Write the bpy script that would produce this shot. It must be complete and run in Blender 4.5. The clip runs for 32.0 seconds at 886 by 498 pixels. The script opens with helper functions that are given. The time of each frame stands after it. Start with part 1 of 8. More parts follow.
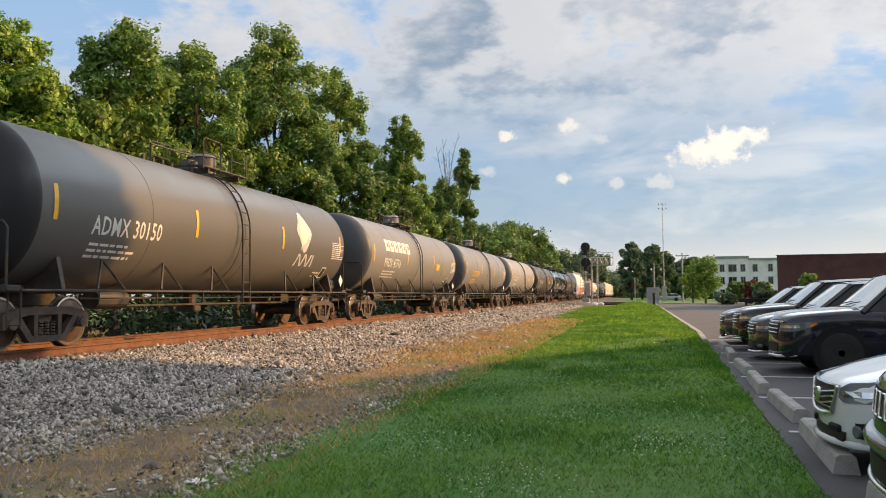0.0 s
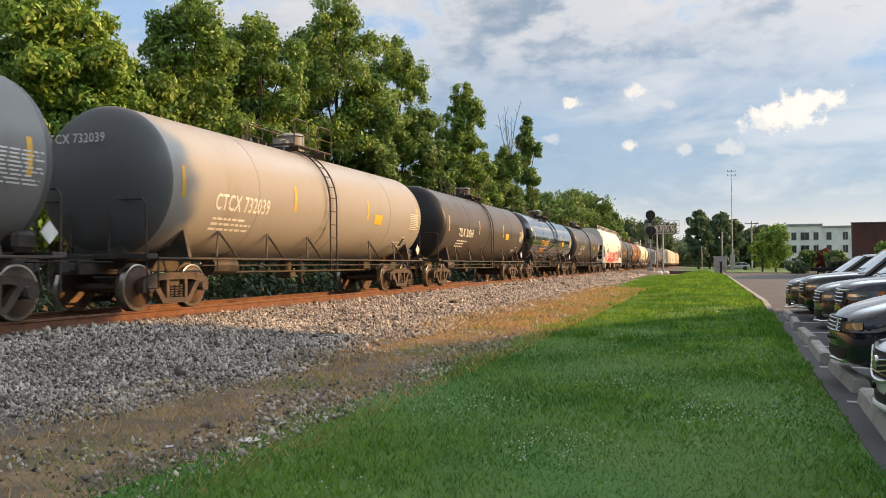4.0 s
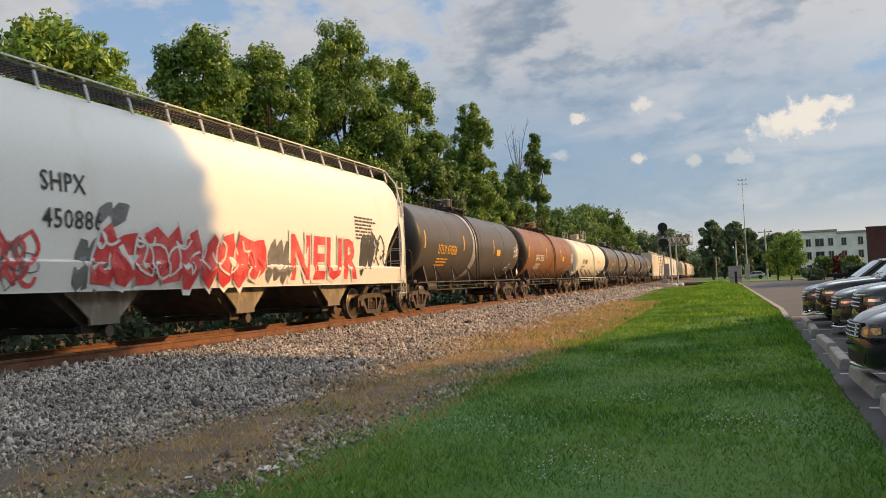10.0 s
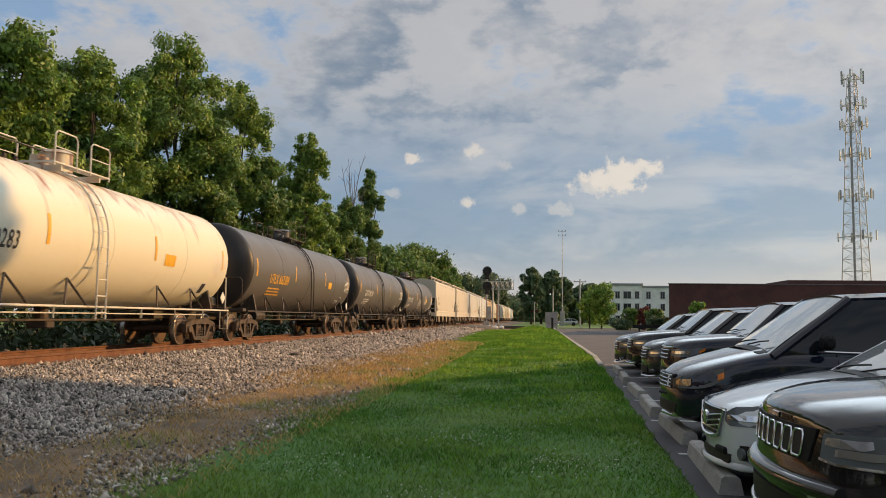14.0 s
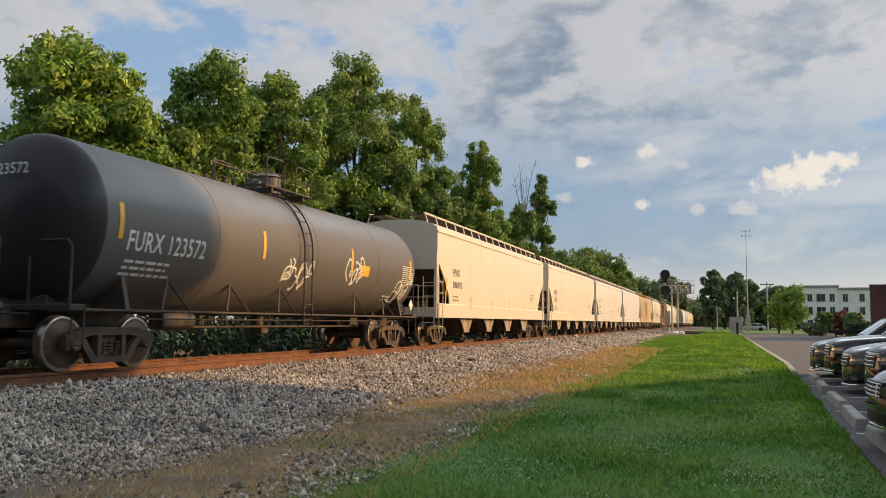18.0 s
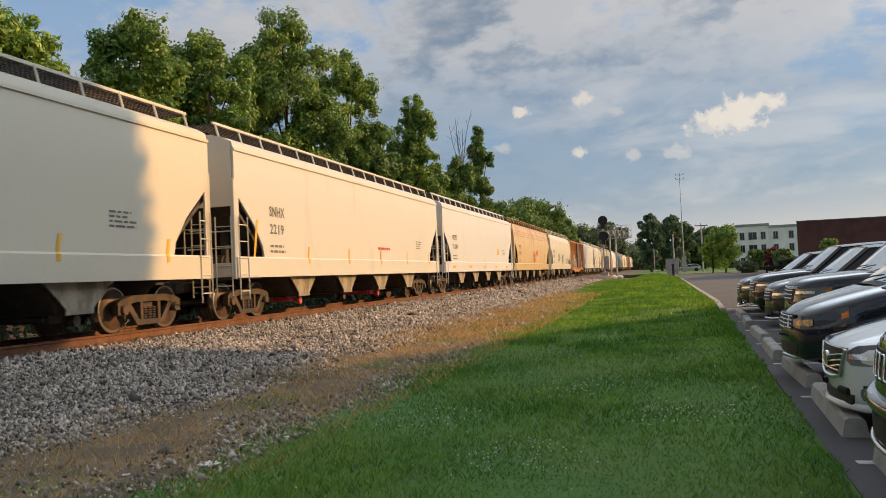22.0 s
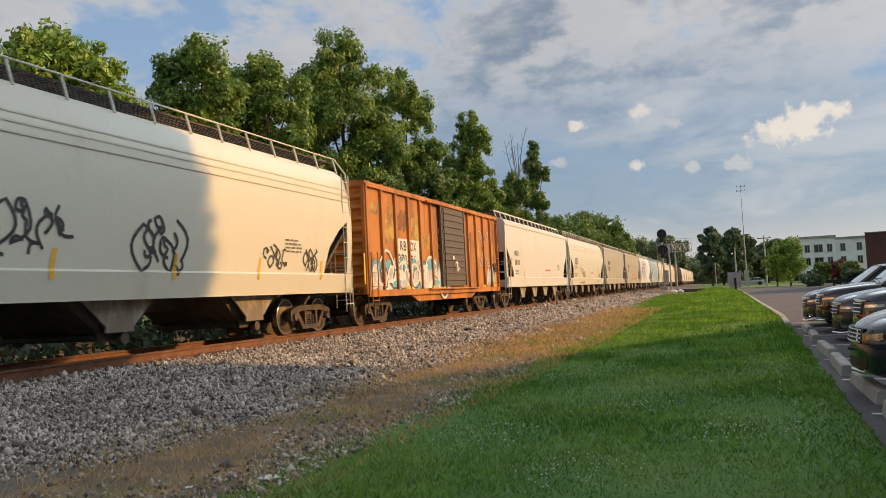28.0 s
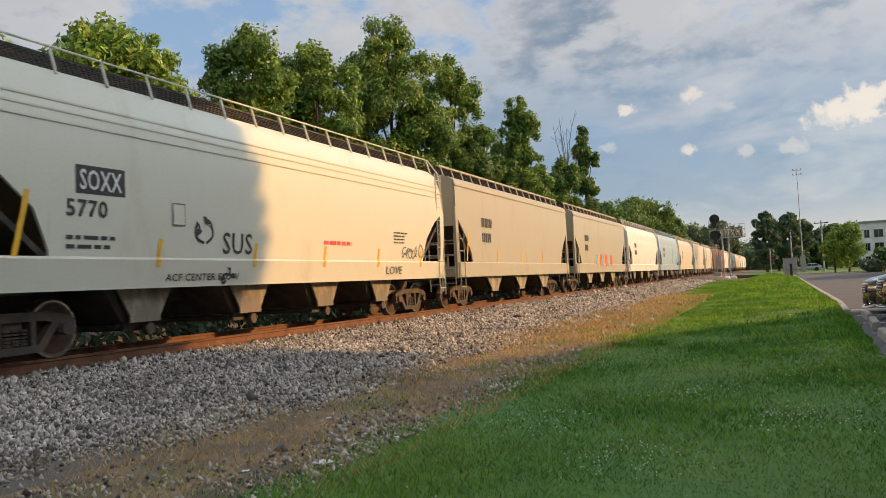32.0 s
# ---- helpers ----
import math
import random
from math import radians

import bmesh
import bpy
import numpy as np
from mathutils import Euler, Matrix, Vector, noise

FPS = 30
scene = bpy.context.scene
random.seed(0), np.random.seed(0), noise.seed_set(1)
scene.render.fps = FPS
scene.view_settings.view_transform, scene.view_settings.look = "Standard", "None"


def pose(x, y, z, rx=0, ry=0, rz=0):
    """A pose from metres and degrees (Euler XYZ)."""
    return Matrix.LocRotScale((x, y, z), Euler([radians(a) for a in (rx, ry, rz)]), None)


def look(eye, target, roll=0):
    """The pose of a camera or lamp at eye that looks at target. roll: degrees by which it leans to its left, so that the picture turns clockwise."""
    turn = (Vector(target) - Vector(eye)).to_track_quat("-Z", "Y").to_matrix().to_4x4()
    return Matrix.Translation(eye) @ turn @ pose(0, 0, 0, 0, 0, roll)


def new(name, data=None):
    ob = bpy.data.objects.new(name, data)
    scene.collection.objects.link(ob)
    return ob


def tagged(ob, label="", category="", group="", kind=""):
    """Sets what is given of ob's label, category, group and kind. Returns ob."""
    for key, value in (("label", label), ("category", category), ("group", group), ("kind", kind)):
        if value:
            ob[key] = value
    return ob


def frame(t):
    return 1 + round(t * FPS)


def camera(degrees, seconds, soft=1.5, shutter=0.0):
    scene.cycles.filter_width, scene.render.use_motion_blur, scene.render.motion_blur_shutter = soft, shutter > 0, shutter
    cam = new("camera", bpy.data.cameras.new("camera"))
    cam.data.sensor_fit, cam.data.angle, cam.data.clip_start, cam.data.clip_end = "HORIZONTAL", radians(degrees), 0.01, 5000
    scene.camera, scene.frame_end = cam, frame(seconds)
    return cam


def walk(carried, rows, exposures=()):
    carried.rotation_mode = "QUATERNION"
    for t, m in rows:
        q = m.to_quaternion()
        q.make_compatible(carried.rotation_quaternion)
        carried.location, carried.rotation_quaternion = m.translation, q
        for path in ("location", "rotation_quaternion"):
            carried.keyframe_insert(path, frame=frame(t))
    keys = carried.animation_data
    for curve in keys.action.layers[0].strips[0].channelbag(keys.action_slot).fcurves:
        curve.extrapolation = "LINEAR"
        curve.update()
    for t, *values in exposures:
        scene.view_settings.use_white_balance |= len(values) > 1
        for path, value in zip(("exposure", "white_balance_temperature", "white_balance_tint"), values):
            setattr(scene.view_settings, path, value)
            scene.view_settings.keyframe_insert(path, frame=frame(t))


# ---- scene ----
# The camera stands by the edge of the car park and only turns.
cam = camera(56.47, 32.0, soft=0.8, shutter=0.12)
PATH = [
    (0.0, pose(-0.110, -0.001, 1.417, 93.28, 0.47, 13.28)),
    (0.5, pose(-0.063, 0.001, 1.420, 93.77, -0.82, 20.81)),
    (1.0, pose(-0.027, 0.002, 1.419, 94.99, -0.85, 26.25)),
    (1.5, pose(0.004, -0.001, 1.408, 94.36, 0.22, 23.67)),
    (2.0, pose(0.032, 0.002, 1.399, 91.97, 1.87, 19.68)),
    (2.5, pose(0.043, 0.003, 1.396, 90.53, 2.06, 17.74)),
    (3.0, pose(0.045, 0.000, 1.396, 90.41, 1.64, 16.85)),
    (3.5, pose(0.041, -0.001, 1.395, 90.71, 1.19, 17.01)),
    (4.0, pose(0.035, -0.001, 1.396, 91.14, 0.40, 17.67)),
    (4.5, pose(0.029, -0.003, 1.395, 91.51, 0.02, 18.02)),
    (6.5, pose(0.039, -0.005, 1.394, 91.92, 0.51, 17.92)),
    (7.0, pose(0.040, -0.005, 1.394, 92.14, 0.57, 17.98)),
    (7.5, pose(0.042, -0.005, 1.396, 92.18, 0.75, 17.99)),
    (8.0, pose(0.044, -0.005, 1.396, 92.16, 0.95, 18.00)),
    (8.5, pose(0.045, -0.006, 1.396, 92.21, 1.21, 18.05)),
    (9.0, pose(0.043, -0.007, 1.396, 92.33, 1.62, 18.43)),
    (9.5, pose(0.044, -0.004, 1.396, 92.50, 2.16, 18.72)),
    (10.0, pose(0.050, -0.006, 1.395, 92.60, 2.60, 18.62)),
    (10.5, pose(0.053, -0.009, 1.395, 92.74, 2.53, 18.54)),
    (11.0, pose(0.048, -0.010, 1.396, 92.98, 1.96, 18.81)),
    (11.5, pose(0.048, -0.008, 1.398, 93.23, 1.49, 19.19)),
    (12.0, pose(0.050, -0.011, 1.399, 93.48, 1.20, 19.26)),
    (12.5, pose(0.042, -0.014, 1.397, 93.81, 0.52, 17.24)),
    (13.0, pose(-0.004, -0.014, 1.402, 94.23, -0.22, 12.07)),
    (13.5, pose(-0.073, -0.006, 1.411, 94.61, 0.05, 8.16)),
    (14.0, pose(-0.126, -0.004, 1.412, 94.78, -0.63, 6.48)),
    (14.5, pose(-0.152, -0.004, 1.412, 94.60, -1.13, 6.26)),
    (16.5, pose(-0.194, -0.003, 1.408, 93.93, -1.63, 7.29)),
    (17.0, pose(-0.192, -0.003, 1.407, 94.10, -1.95, 7.72)),
    (17.5, pose(-0.192, -0.003, 1.406, 94.60, -1.60, 10.98)),
    (18.0, pose(-0.182, -0.001, 1.410, 95.07, -0.38, 18.48)),
    (18.5, pose(-0.130, -0.005, 1.410, 95.12, 0.48, 18.05)),
    (19.0, pose(-0.047, -0.011, 1.403, 93.20, 1.40, 11.45)),
    (19.5, pose(0.003, -0.003, 1.393, 91.25, -0.07, 12.75)),
    (20.0, pose(0.025, -0.000, 1.394, 91.82, -1.12, 14.34)),
    (20.5, pose(0.035, 0.001, 1.399, 92.51, 0.36, 12.98)),
    (21.0, pose(0.034, 0.007, 1.402, 92.89, 1.58, 13.05)),
    (21.5, pose(0.027, 0.012, 1.403, 92.67, 2.44, 13.81)),
    (22.0, pose(0.023, 0.012, 1.401, 91.87, 2.55, 14.64)),
    (22.5, pose(0.021, 0.012, 1.399, 91.59, 2.26, 15.46)),
    (23.0, pose(0.023, 0.008, 1.395, 92.13, 1.98, 16.27)),
    (23.5, pose(0.025, 0.008, 1.394, 92.85, 1.70, 17.48)),
    (24.0, pose(0.023, 0.010, 1.392, 93.12, 1.36, 18.36)),
    (24.5, pose(0.023, 0.012, 1.394, 93.30, 1.07, 18.92)),
    (25.0, pose(0.020, 0.012, 1.394, 93.58, 1.09, 19.46)),
    (25.5, pose(0.017, 0.014, 1.395, 93.79, 1.31, 19.77)),
    (27.5, pose(0.027, 0.013, 1.396, 93.18, 2.91, 18.07)),
    (28.0, pose(0.031, 0.009, 1.394, 93.13, 2.87, 18.57)),
    (28.5, pose(0.032, 0.006, 1.394, 93.31, 2.67, 18.89)),
    (29.0, pose(0.025, 0.008, 1.394, 93.35, 2.35, 19.47)),
    (29.5, pose(0.011, 0.007, 1.397, 92.97, 3.11, 21.15)),
    (30.0, pose(0.013, 0.002, 1.400, 93.32, 4.00, 22.18)),
    (30.5, pose(0.010, -0.002, 1.401, 93.80, 3.73, 23.19)),
    (31.0, pose(0.010, -0.001, 1.402, 93.71, 3.73, 23.48)),
    (31.5, pose(0.010, 0.001, 1.399, 93.13, 3.59, 23.07)),
    (32.0, pose(0.013, 0.002, 1.397, 92.39, 2.98, 21.94)),
    ]
walk(cam, PATH, exposures=[(0.0, 0.42), (4.0, 0.46), (7.0, 0.44), (9.0, 0.30), (10.0, 0.10), (11.0, 0.15), (12.0, 0.22), (13.0, 0.08), (14.0, -0.10), (17.0, 0.16), (18.0, 0.10), (20.0, -0.06), (23.0, 0.0), (25.0, -0.03), (28.0, 0.0), (30.0, 0.06), (32.0, 0.10)])


# ---- sky, sun ----
SUN_AZ, SUN_EL = radians(60), radians(20)
SUN_DIR = Vector((math.sin(SUN_AZ) * math.cos(SUN_EL), math.cos(SUN_AZ) * math.cos(SUN_EL), math.sin(SUN_EL)))


def make_sky():
    world = bpy.data.worlds.new("evening_sky")
    scene.world = world
    world.use_nodes = True
    nt = world.node_tree
    N, K = nt.nodes, nt.links
    N.clear()
    out = N.new("ShaderNodeOutputWorld")
    bg = N.new("ShaderNodeBackground")
    K.new(bg.outputs[0], out.inputs[0])
    sky = N.new("ShaderNodeTexSky")
    sky.sky_type = "NISHITA"
    sky.sun_disc = False
    sky.sun_elevation, sky.sun_rotation = SUN_EL, SUN_AZ
    sky.air_density, sky.dust_density = 1.0, 1.2

    def math_(op, a, b=None):
        n = N.new("ShaderNodeMath")
        n.operation = op
        for i, v in enumerate((a, b)):
            if v is None:
                continue
            if isinstance(v, (int, float)):
                n.inputs[i].default_value = v
            else:
                K.new(v, n.inputs[i])
        return n.outputs[0]

    def mixc(f, a, b):
        n = N.new("ShaderNodeMix")
        n.data_type = "RGBA"
        for sock, v in ((n.inputs[0], f), (n.inputs[6], a), (n.inputs[7], b)):
            if isinstance(v, (int, float)):
                sock.default_value = v
            elif isinstance(v, tuple):
                sock.default_value = (*v, 1)
            else:
                K.new(v, sock)
        return n.outputs[2]

    def ramp(v, lo, hi):
        n = N.new("ShaderNodeMapRange")
        n.interpolation_type = "SMOOTHSTEP"
        K.new(v, n.inputs[0])
        n.inputs[1].default_value, n.inputs[2].default_value = lo, hi
        return n.outputs[0]

    def noise_(vec, scale, detail, rough, dist=0.0):
        n = N.new("ShaderNodeTexNoise")
        K.new(vec, n.inputs["Vector"])
        n.inputs["Scale"].default_value, n.inputs["Detail"].default_value = scale, detail
        n.inputs["Roughness"].default_value, n.inputs["Distortion"].default_value = rough, dist
        return n.outputs[0]

    co = N.new("ShaderNodeTexCoord").outputs["Generated"]
    sep = N.new("ShaderNodeSeparateXYZ")
    K.new(co, sep.inputs[0])
    dx, dy, dz = sep.outputs
    up = math_("MAXIMUM", dz, 0.0)
    inv = math_("DIVIDE", 1.0, math_("ADD", up, 0.30))
    plane = N.new("ShaderNodeCombineXYZ")
    K.new(math_("MULTIPLY", dx, inv), plane.inputs[0])
    K.new(math_("MULTIPLY", dy, inv), plane.inputs[1])
    pv = plane.outputs[0]

    def density(v):
        big = noise_(v, 1.15, 3.0, 0.5, 0.3)
        mid = noise_(v, 3.4, 9.0, 0.58, 0.15)
        fine = noise_(v, 10.0, 7.0, 0.60, 0.2)
        return math_("ADD", math_("MULTIPLY", big, 0.75), math_("ADD", math_("MULTIPLY", mid, 0.60), math_("MULTIPLY", fine, 0.22)))
    dens = density(pv)
    shift = N.new("ShaderNodeVectorMath")
    K.new(pv, shift.inputs[0])
    shift.inputs[1].default_value = (SUN_DIR.x * 0.10, SUN_DIR.y * 0.10, 0.0)
    lit = ramp(math_("SUBTRACT", dens, density(shift.outputs[0])), -0.06, 0.07)
    cover = ramp(dens, 0.63, 0.73)
    thick = math_("MULTIPLY", ramp(dens, 0.66, 0.84), math_("SUBTRACT", 1.0, math_("MULTIPLY", lit, 0.8)))
    # side of the clouds that faces the low sun is warm and bright
    dot = N.new("ShaderNodeVectorMath")
    dot.operation = "DOT_PRODUCT"
    K.new(co, dot.inputs[0])
    dot.inputs[1].default_value = SUN_DIR
    sunward = ramp(dot.outputs["Value"], 0.1, 0.95)
    blue = mixc(ramp(up, 0.0, 0.5), (0.40, 0.52, 0.68), (0.24, 0.39, 0.62))
    white = mixc(sunward, (0.66, 0.635, 0.62), (0.72, 0.665, 0.61))
    grey = mixc(sunward, (0.20, 0.25, 0.32), (0.28, 0.33, 0.40))
    cloud = mixc(thick, white, grey)
    body = mixc(cover, blue, cloud)
    # low bank of slate-blue cloud with warm streaks over the horizon
    streak_v = N.new("ShaderNodeMapping")
    K.new(co, streak_v.inputs[0])
    streak_v.inputs[3].default_value = (2.4, 2.4, 8.5)
    st = noise_(streak_v.outputs[0], 1.7, 5.0, 0.55, 0.4)
    bank = mixc(ramp(st, 0.48, 0.66), (0.22, 0.325, 0.47), (0.48, 0.51, 0.57))
    low = math_("SUBTRACT", 1.0, ramp(up, 0.14, 0.30))
    body = mixc(math_("MULTIPLY", low, 0.85), body, bank)
    haze = math_("SUBTRACT", 1.0, ramp(up, 0.0, 0.10))
    body = mixc(math_("MULTIPLY", haze, 0.8), body, (0.74, 0.68, 0.66))
    # single bright cumulus heads: azimuth, elevation, radius in degrees
    for az, el, rad, tone in ((5.5, 9.7, 2.3, 0.95), (6.9, 10.1, 1.6, 0.9), (3.9, 9.2, 1.6, 0.6), (-8.75, 11.1, 0.7, 0.85), (-4.6, 11.6, 0.8, 0.7),
                              (-4.9, 8.0, 0.8, 0.75), (-1.2, 7.5, 0.7, 0.4), (1.6, 7.6, 0.9, 0.35), (-10.2, 8.6, 0.7, 0.35), (-2.2, 10.6, 0.7, 0.3)):
        a, e = radians(az), radians(el)
        v = N.new("ShaderNodeVectorMath")
        v.operation = "SUBTRACT"
        K.new(co, v.inputs[0])
        v.inputs[1].default_value = (math.sin(a) * math.cos(e), math.cos(a) * math.cos(e), math.sin(e))
        s = N.new("ShaderNodeVectorMath")
        s.operation = "MULTIPLY"
        K.new(v.outputs[0], s.inputs[0])
        s.inputs[1].default_value = (1.0, 1.0, 1.7)
        ln = N.new("ShaderNodeVectorMath")
        ln.operation = "LENGTH"
        K.new(s.outputs[0], ln.inputs[0])
        d = math_("DIVIDE", ln.outputs["Value"], radians(rad))
        puff = noise_(co, 46.0, 8.0, 0.62, 0.2)
        f = ramp(math_("ADD", d, math_("MULTIPLY", math_("SUBTRACT", puff, 0.5), 3.4)), 1.05, 0.40)
        body = mixc(math_("MULTIPLY", f, tone), body, (0.93, 0.80, 0.66))
    # added bright band above the view, towards the sun, fills the train's shaded sides
    high = math_("MULTIPLY", math_("MULTIPLY", ramp(up, 0.385, 0.47), math_("SUBTRACT", 1.0, math_("MULTIPLY", ramp(up, 0.52, 0.76), 0.93))), ramp(dot.outputs["Value"], 0.15, 0.75))
    body = mixc(high, body, (3.05, 3.50, 3.85))
    # clear-sky light is laid under the clouds
    mixs = N.new("ShaderNodeMix")
    mixs.data_type = "RGBA"
    mixs.blend_type = "ADD"
    mixs.inputs[0].default_value = 0.035
    K.new(body, mixs.inputs[6])
    K.new(sky.outputs[0], mixs.inputs[7])
    K.new(mixs.outputs[2], bg.inputs[0])
    bg.inputs[1].default_value = 0.78


make_sky()
sun = new("sun", bpy.data.lights.new("sun", "SUN"))
sun.data.energy, sun.data.angle, sun.data.color = 4.9, radians(0.6), (1.0, 0.555, 0.19)
sun.matrix_world = look(SUN_DIR * 200, (0, 0, 0))
scene.view_settings.exposure = 0.0


# ---- materials ----
def surface(name, col, rough=0.6, metal=0.0, var=0.25, scale=2.0, fine=40.0, bump=0.0, tint=None, stretch=(1, 1, 1), mottle=(0.42, 0.62),
            coat=0.0, spec=0.5, island=0.0, per_object=0.0, transmission=0.0, bump_scale=None):
    """A painted or natural surface: base colour, a second colour in large patches, fine grain, relief."""
    mat = bpy.data.materials.new(name)
    mat.use_nodes = True
    nt = mat.node_tree
    N, K = nt.nodes, nt.links
    bsdf = N["Principled BSDF"]
    co = N.new("ShaderNodeTexCoord").outputs["Object"]
    mp = N.new("ShaderNodeMapping")
    K.new(co, mp.inputs[0])
    mp.inputs[3].default_value = stretch
    n1 = N.new("ShaderNodeTexNoise")
    K.new(mp.outputs[0], n1.inputs["Vector"])
    n1.inputs["Scale"].default_value, n1.inputs["Detail"].default_value, n1.inputs["Roughness"].default_value = scale, 6, 0.62
    n2 = N.new("ShaderNodeTexNoise")
    K.new(co, n2.inputs["Vector"])
    n2.inputs["Scale"].default_value, n2.inputs["Detail"].default_value = fine, 3
    r1 = N.new("ShaderNodeMapRange")
    r1.interpolation_type = "SMOOTHSTEP"
    K.new(n1.outputs[0], r1.inputs[0])
    r1.inputs[1].default_value, r1.inputs[2].default_value = mottle
    mix = N.new("ShaderNodeMix")
    mix.data_type = "RGBA"
    K.new(r1.outputs[0], mix.inputs[0])
    second = tint or tuple(c * (1 - var) for c in col)
    mix.inputs[6].default_value, mix.inputs[7].default_value = (*col, 1), (*second, 1)
    hsv = N.new("ShaderNodeHueSaturation")
    K.new(mix.outputs[2], hsv.inputs["Color"])
    r2 = N.new("ShaderNodeMapRange")
    K.new(n2.outputs[0], r2.inputs[0])
    r2.inputs[1].default_value, r2.inputs[2].default_value = 0.25, 0.75
    r2.inputs[3].default_value, r2.inputs[4].default_value = 1 - var * 0.6, 1 + var * 0.6
    value = r2.outputs[0]
    if island or per_object:
        src = N.new("ShaderNodeNewGeometry").outputs["Random Per Island"] if island else N.new("ShaderNodeObjectInfo").outputs["Random"]
        amount = island or per_object
        r3 = N.new("ShaderNodeMapRange")
        K.new(src, r3.inputs[0])
        r3.inputs[3].default_value, r3.inputs[4].default_value = 1 - amount, 1 + amount
        mu = N.new("ShaderNodeMath")
        mu.operation = "MULTIPLY"
        K.new(value, mu.inputs[0])
        K.new(r3.outputs[0], mu.inputs[1])
        value = mu.outputs[0]
    K.new(value, hsv.inputs["Value"])
    K.new(hsv.outputs[0], bsdf.inputs["Base Color"])
    rr = N.new("ShaderNodeMapRange")
    K.new(n1.outputs[0], rr.inputs[0])
    rr.inputs[3].default_value, rr.inputs[4].default_value = max(0.02, rough - 0.12), min(1, rough + 0.12)
    K.new(rr.outputs[0], bsdf.inputs["Roughness"])
    bsdf.inputs["Metallic"].default_value = metal
    bsdf.inputs["Specular IOR Level"].default_value = spec
    bsdf.inputs["Coat Weight"].default_value = coat
    if bump:
        b = N.new("ShaderNodeBump")
        b.inputs["Strength"].default_value, b.inputs["Distance"].default_value = min(1, bump * 20), bump
        nb = n2
        if bump_scale:
            nb = N.new("ShaderNodeTexNoise")
            K.new(co, nb.inputs["Vector"])
            nb.inputs["Scale"].default_value, nb.inputs["Detail"].default_value = bump_scale, 4
        K.new(nb.outputs[0], b.inputs["Height"])
        K.new(b.outputs[0], bsdf.inputs["Normal"])
    if transmission:
        # thin leaves let part of the light through
        tr = N.new("ShaderNodeBsdfTranslucent")
        K.new(hsv.outputs[0], tr.inputs[0])
        ms = N.new("ShaderNodeMixShader")
        ms.inputs[0].default_value = transmission
        K.new(bsdf.outputs[0], ms.inputs[1])
        K.new(tr.outputs[0], ms.inputs[2])
        K.new(ms.outputs[0], N["Material Output"].inputs[0])
    return mat


def train_paint(name, col, grime, rough=0.42, amount=(0.55, 0.88), rust=None, rust_top=0.0, coat=0.1, patch=0.0, rust_at=0.62):
    """Freight-car paint: vertical grime streaks, blotches and, where the car is rusty, rust that runs down from the roof."""
    mat = surface(name, col, rough, 0.0, 0.14, 1.1, 60.0, 0.0012, tint=grime, stretch=(1, 1.0, 0.35), mottle=amount, coat=coat, spec=0.5 if coat > 0.5 else 0.2)
    nt = mat.node_tree
    N, K = nt.nodes, nt.links
    bsdf = N["Principled BSDF"]
    base = bsdf.inputs["Base Color"].links[0].from_socket
    co = N.new("ShaderNodeTexCoord").outputs["Object"]
    mp = N.new("ShaderNodeMapping")
    K.new(co, mp.inputs[0])
    mp.inputs[3].default_value = (3.5, 5.0, 0.22)
    n = N.new("ShaderNodeTexNoise")
    K.new(mp.outputs[0], n.inputs["Vector"])
    n.inputs["Scale"].default_value, n.inputs["Detail"].default_value = 1.6, 7
    r = N.new("ShaderNodeMapRange")
    r.interpolation_type = "SMOOTHSTEP"
    K.new(n.outputs[0], r.inputs[0])
    r.inputs[1].default_value, r.inputs[2].default_value, r.inputs[4].default_value = 0.55, 0.90, 0.16
    mix = N.new("ShaderNodeMix")
    mix.data_type = "RGBA"
    K.new(r.outputs[0], mix.inputs[0])
    K.new(base, mix.inputs[6])
    mix.inputs[7].default_value = (*grime, 1)
    colour = mix.outputs[2]
    if rust:
        sep = N.new("ShaderNodeSeparateXYZ")
        K.new(co, sep.inputs[0])
        h = N.new("ShaderNodeMapRange")
        K.new(sep.outputs[2], h.inputs[0])
        h.inputs[1].default_value, h.inputs[2].default_value, h.inputs[3].default_value, h.inputs[4].default_value = 1.2, 4.4, 0.0, rust_top
        n2 = N.new("ShaderNodeTexNoise")
        K.new(mp.outputs[0], n2.inputs["Vector"])
        n2.inputs["Scale"].default_value, n2.inputs["Detail"].default_value = 0.55, 8
        add = N.new("ShaderNodeMath")
        add.operation = "ADD"
        K.new(h.outputs[0], add.inputs[0])
        K.new(n2.outputs[0], add.inputs[1])
        rr = N.new("ShaderNodeMapRange")
        rr.interpolation_type = "SMOOTHSTEP"
        K.new(add.outputs[0], rr.inputs[0])
        rr.inputs[1].default_value, rr.inputs[2].default_value = rust_at, rust_at + 0.32
        mx = N.new("ShaderNodeMix")
        mx.data_type = "RGBA"
        K.new(rr.outputs[0], mx.inputs[0])
        K.new(colour, mx.inputs[6])
        mx.inputs[7].default_value = (*rust, 1)
        colour = mx.outputs[2]
    K.new(colour, bsdf.inputs["Base Color"])
    return mat


def glass(name, col, rough=0.03):
    mat = bpy.data.materials.new(name)
    mat.use_nodes = True
    b = mat.node_tree.nodes["Principled BSDF"]
    b.inputs["Base Color"].default_value = (*col, 1)
    b.inputs["Roughness"].default_value = rough
    b.inputs["Specular IOR Level"].default_value = 0.5
    return mat


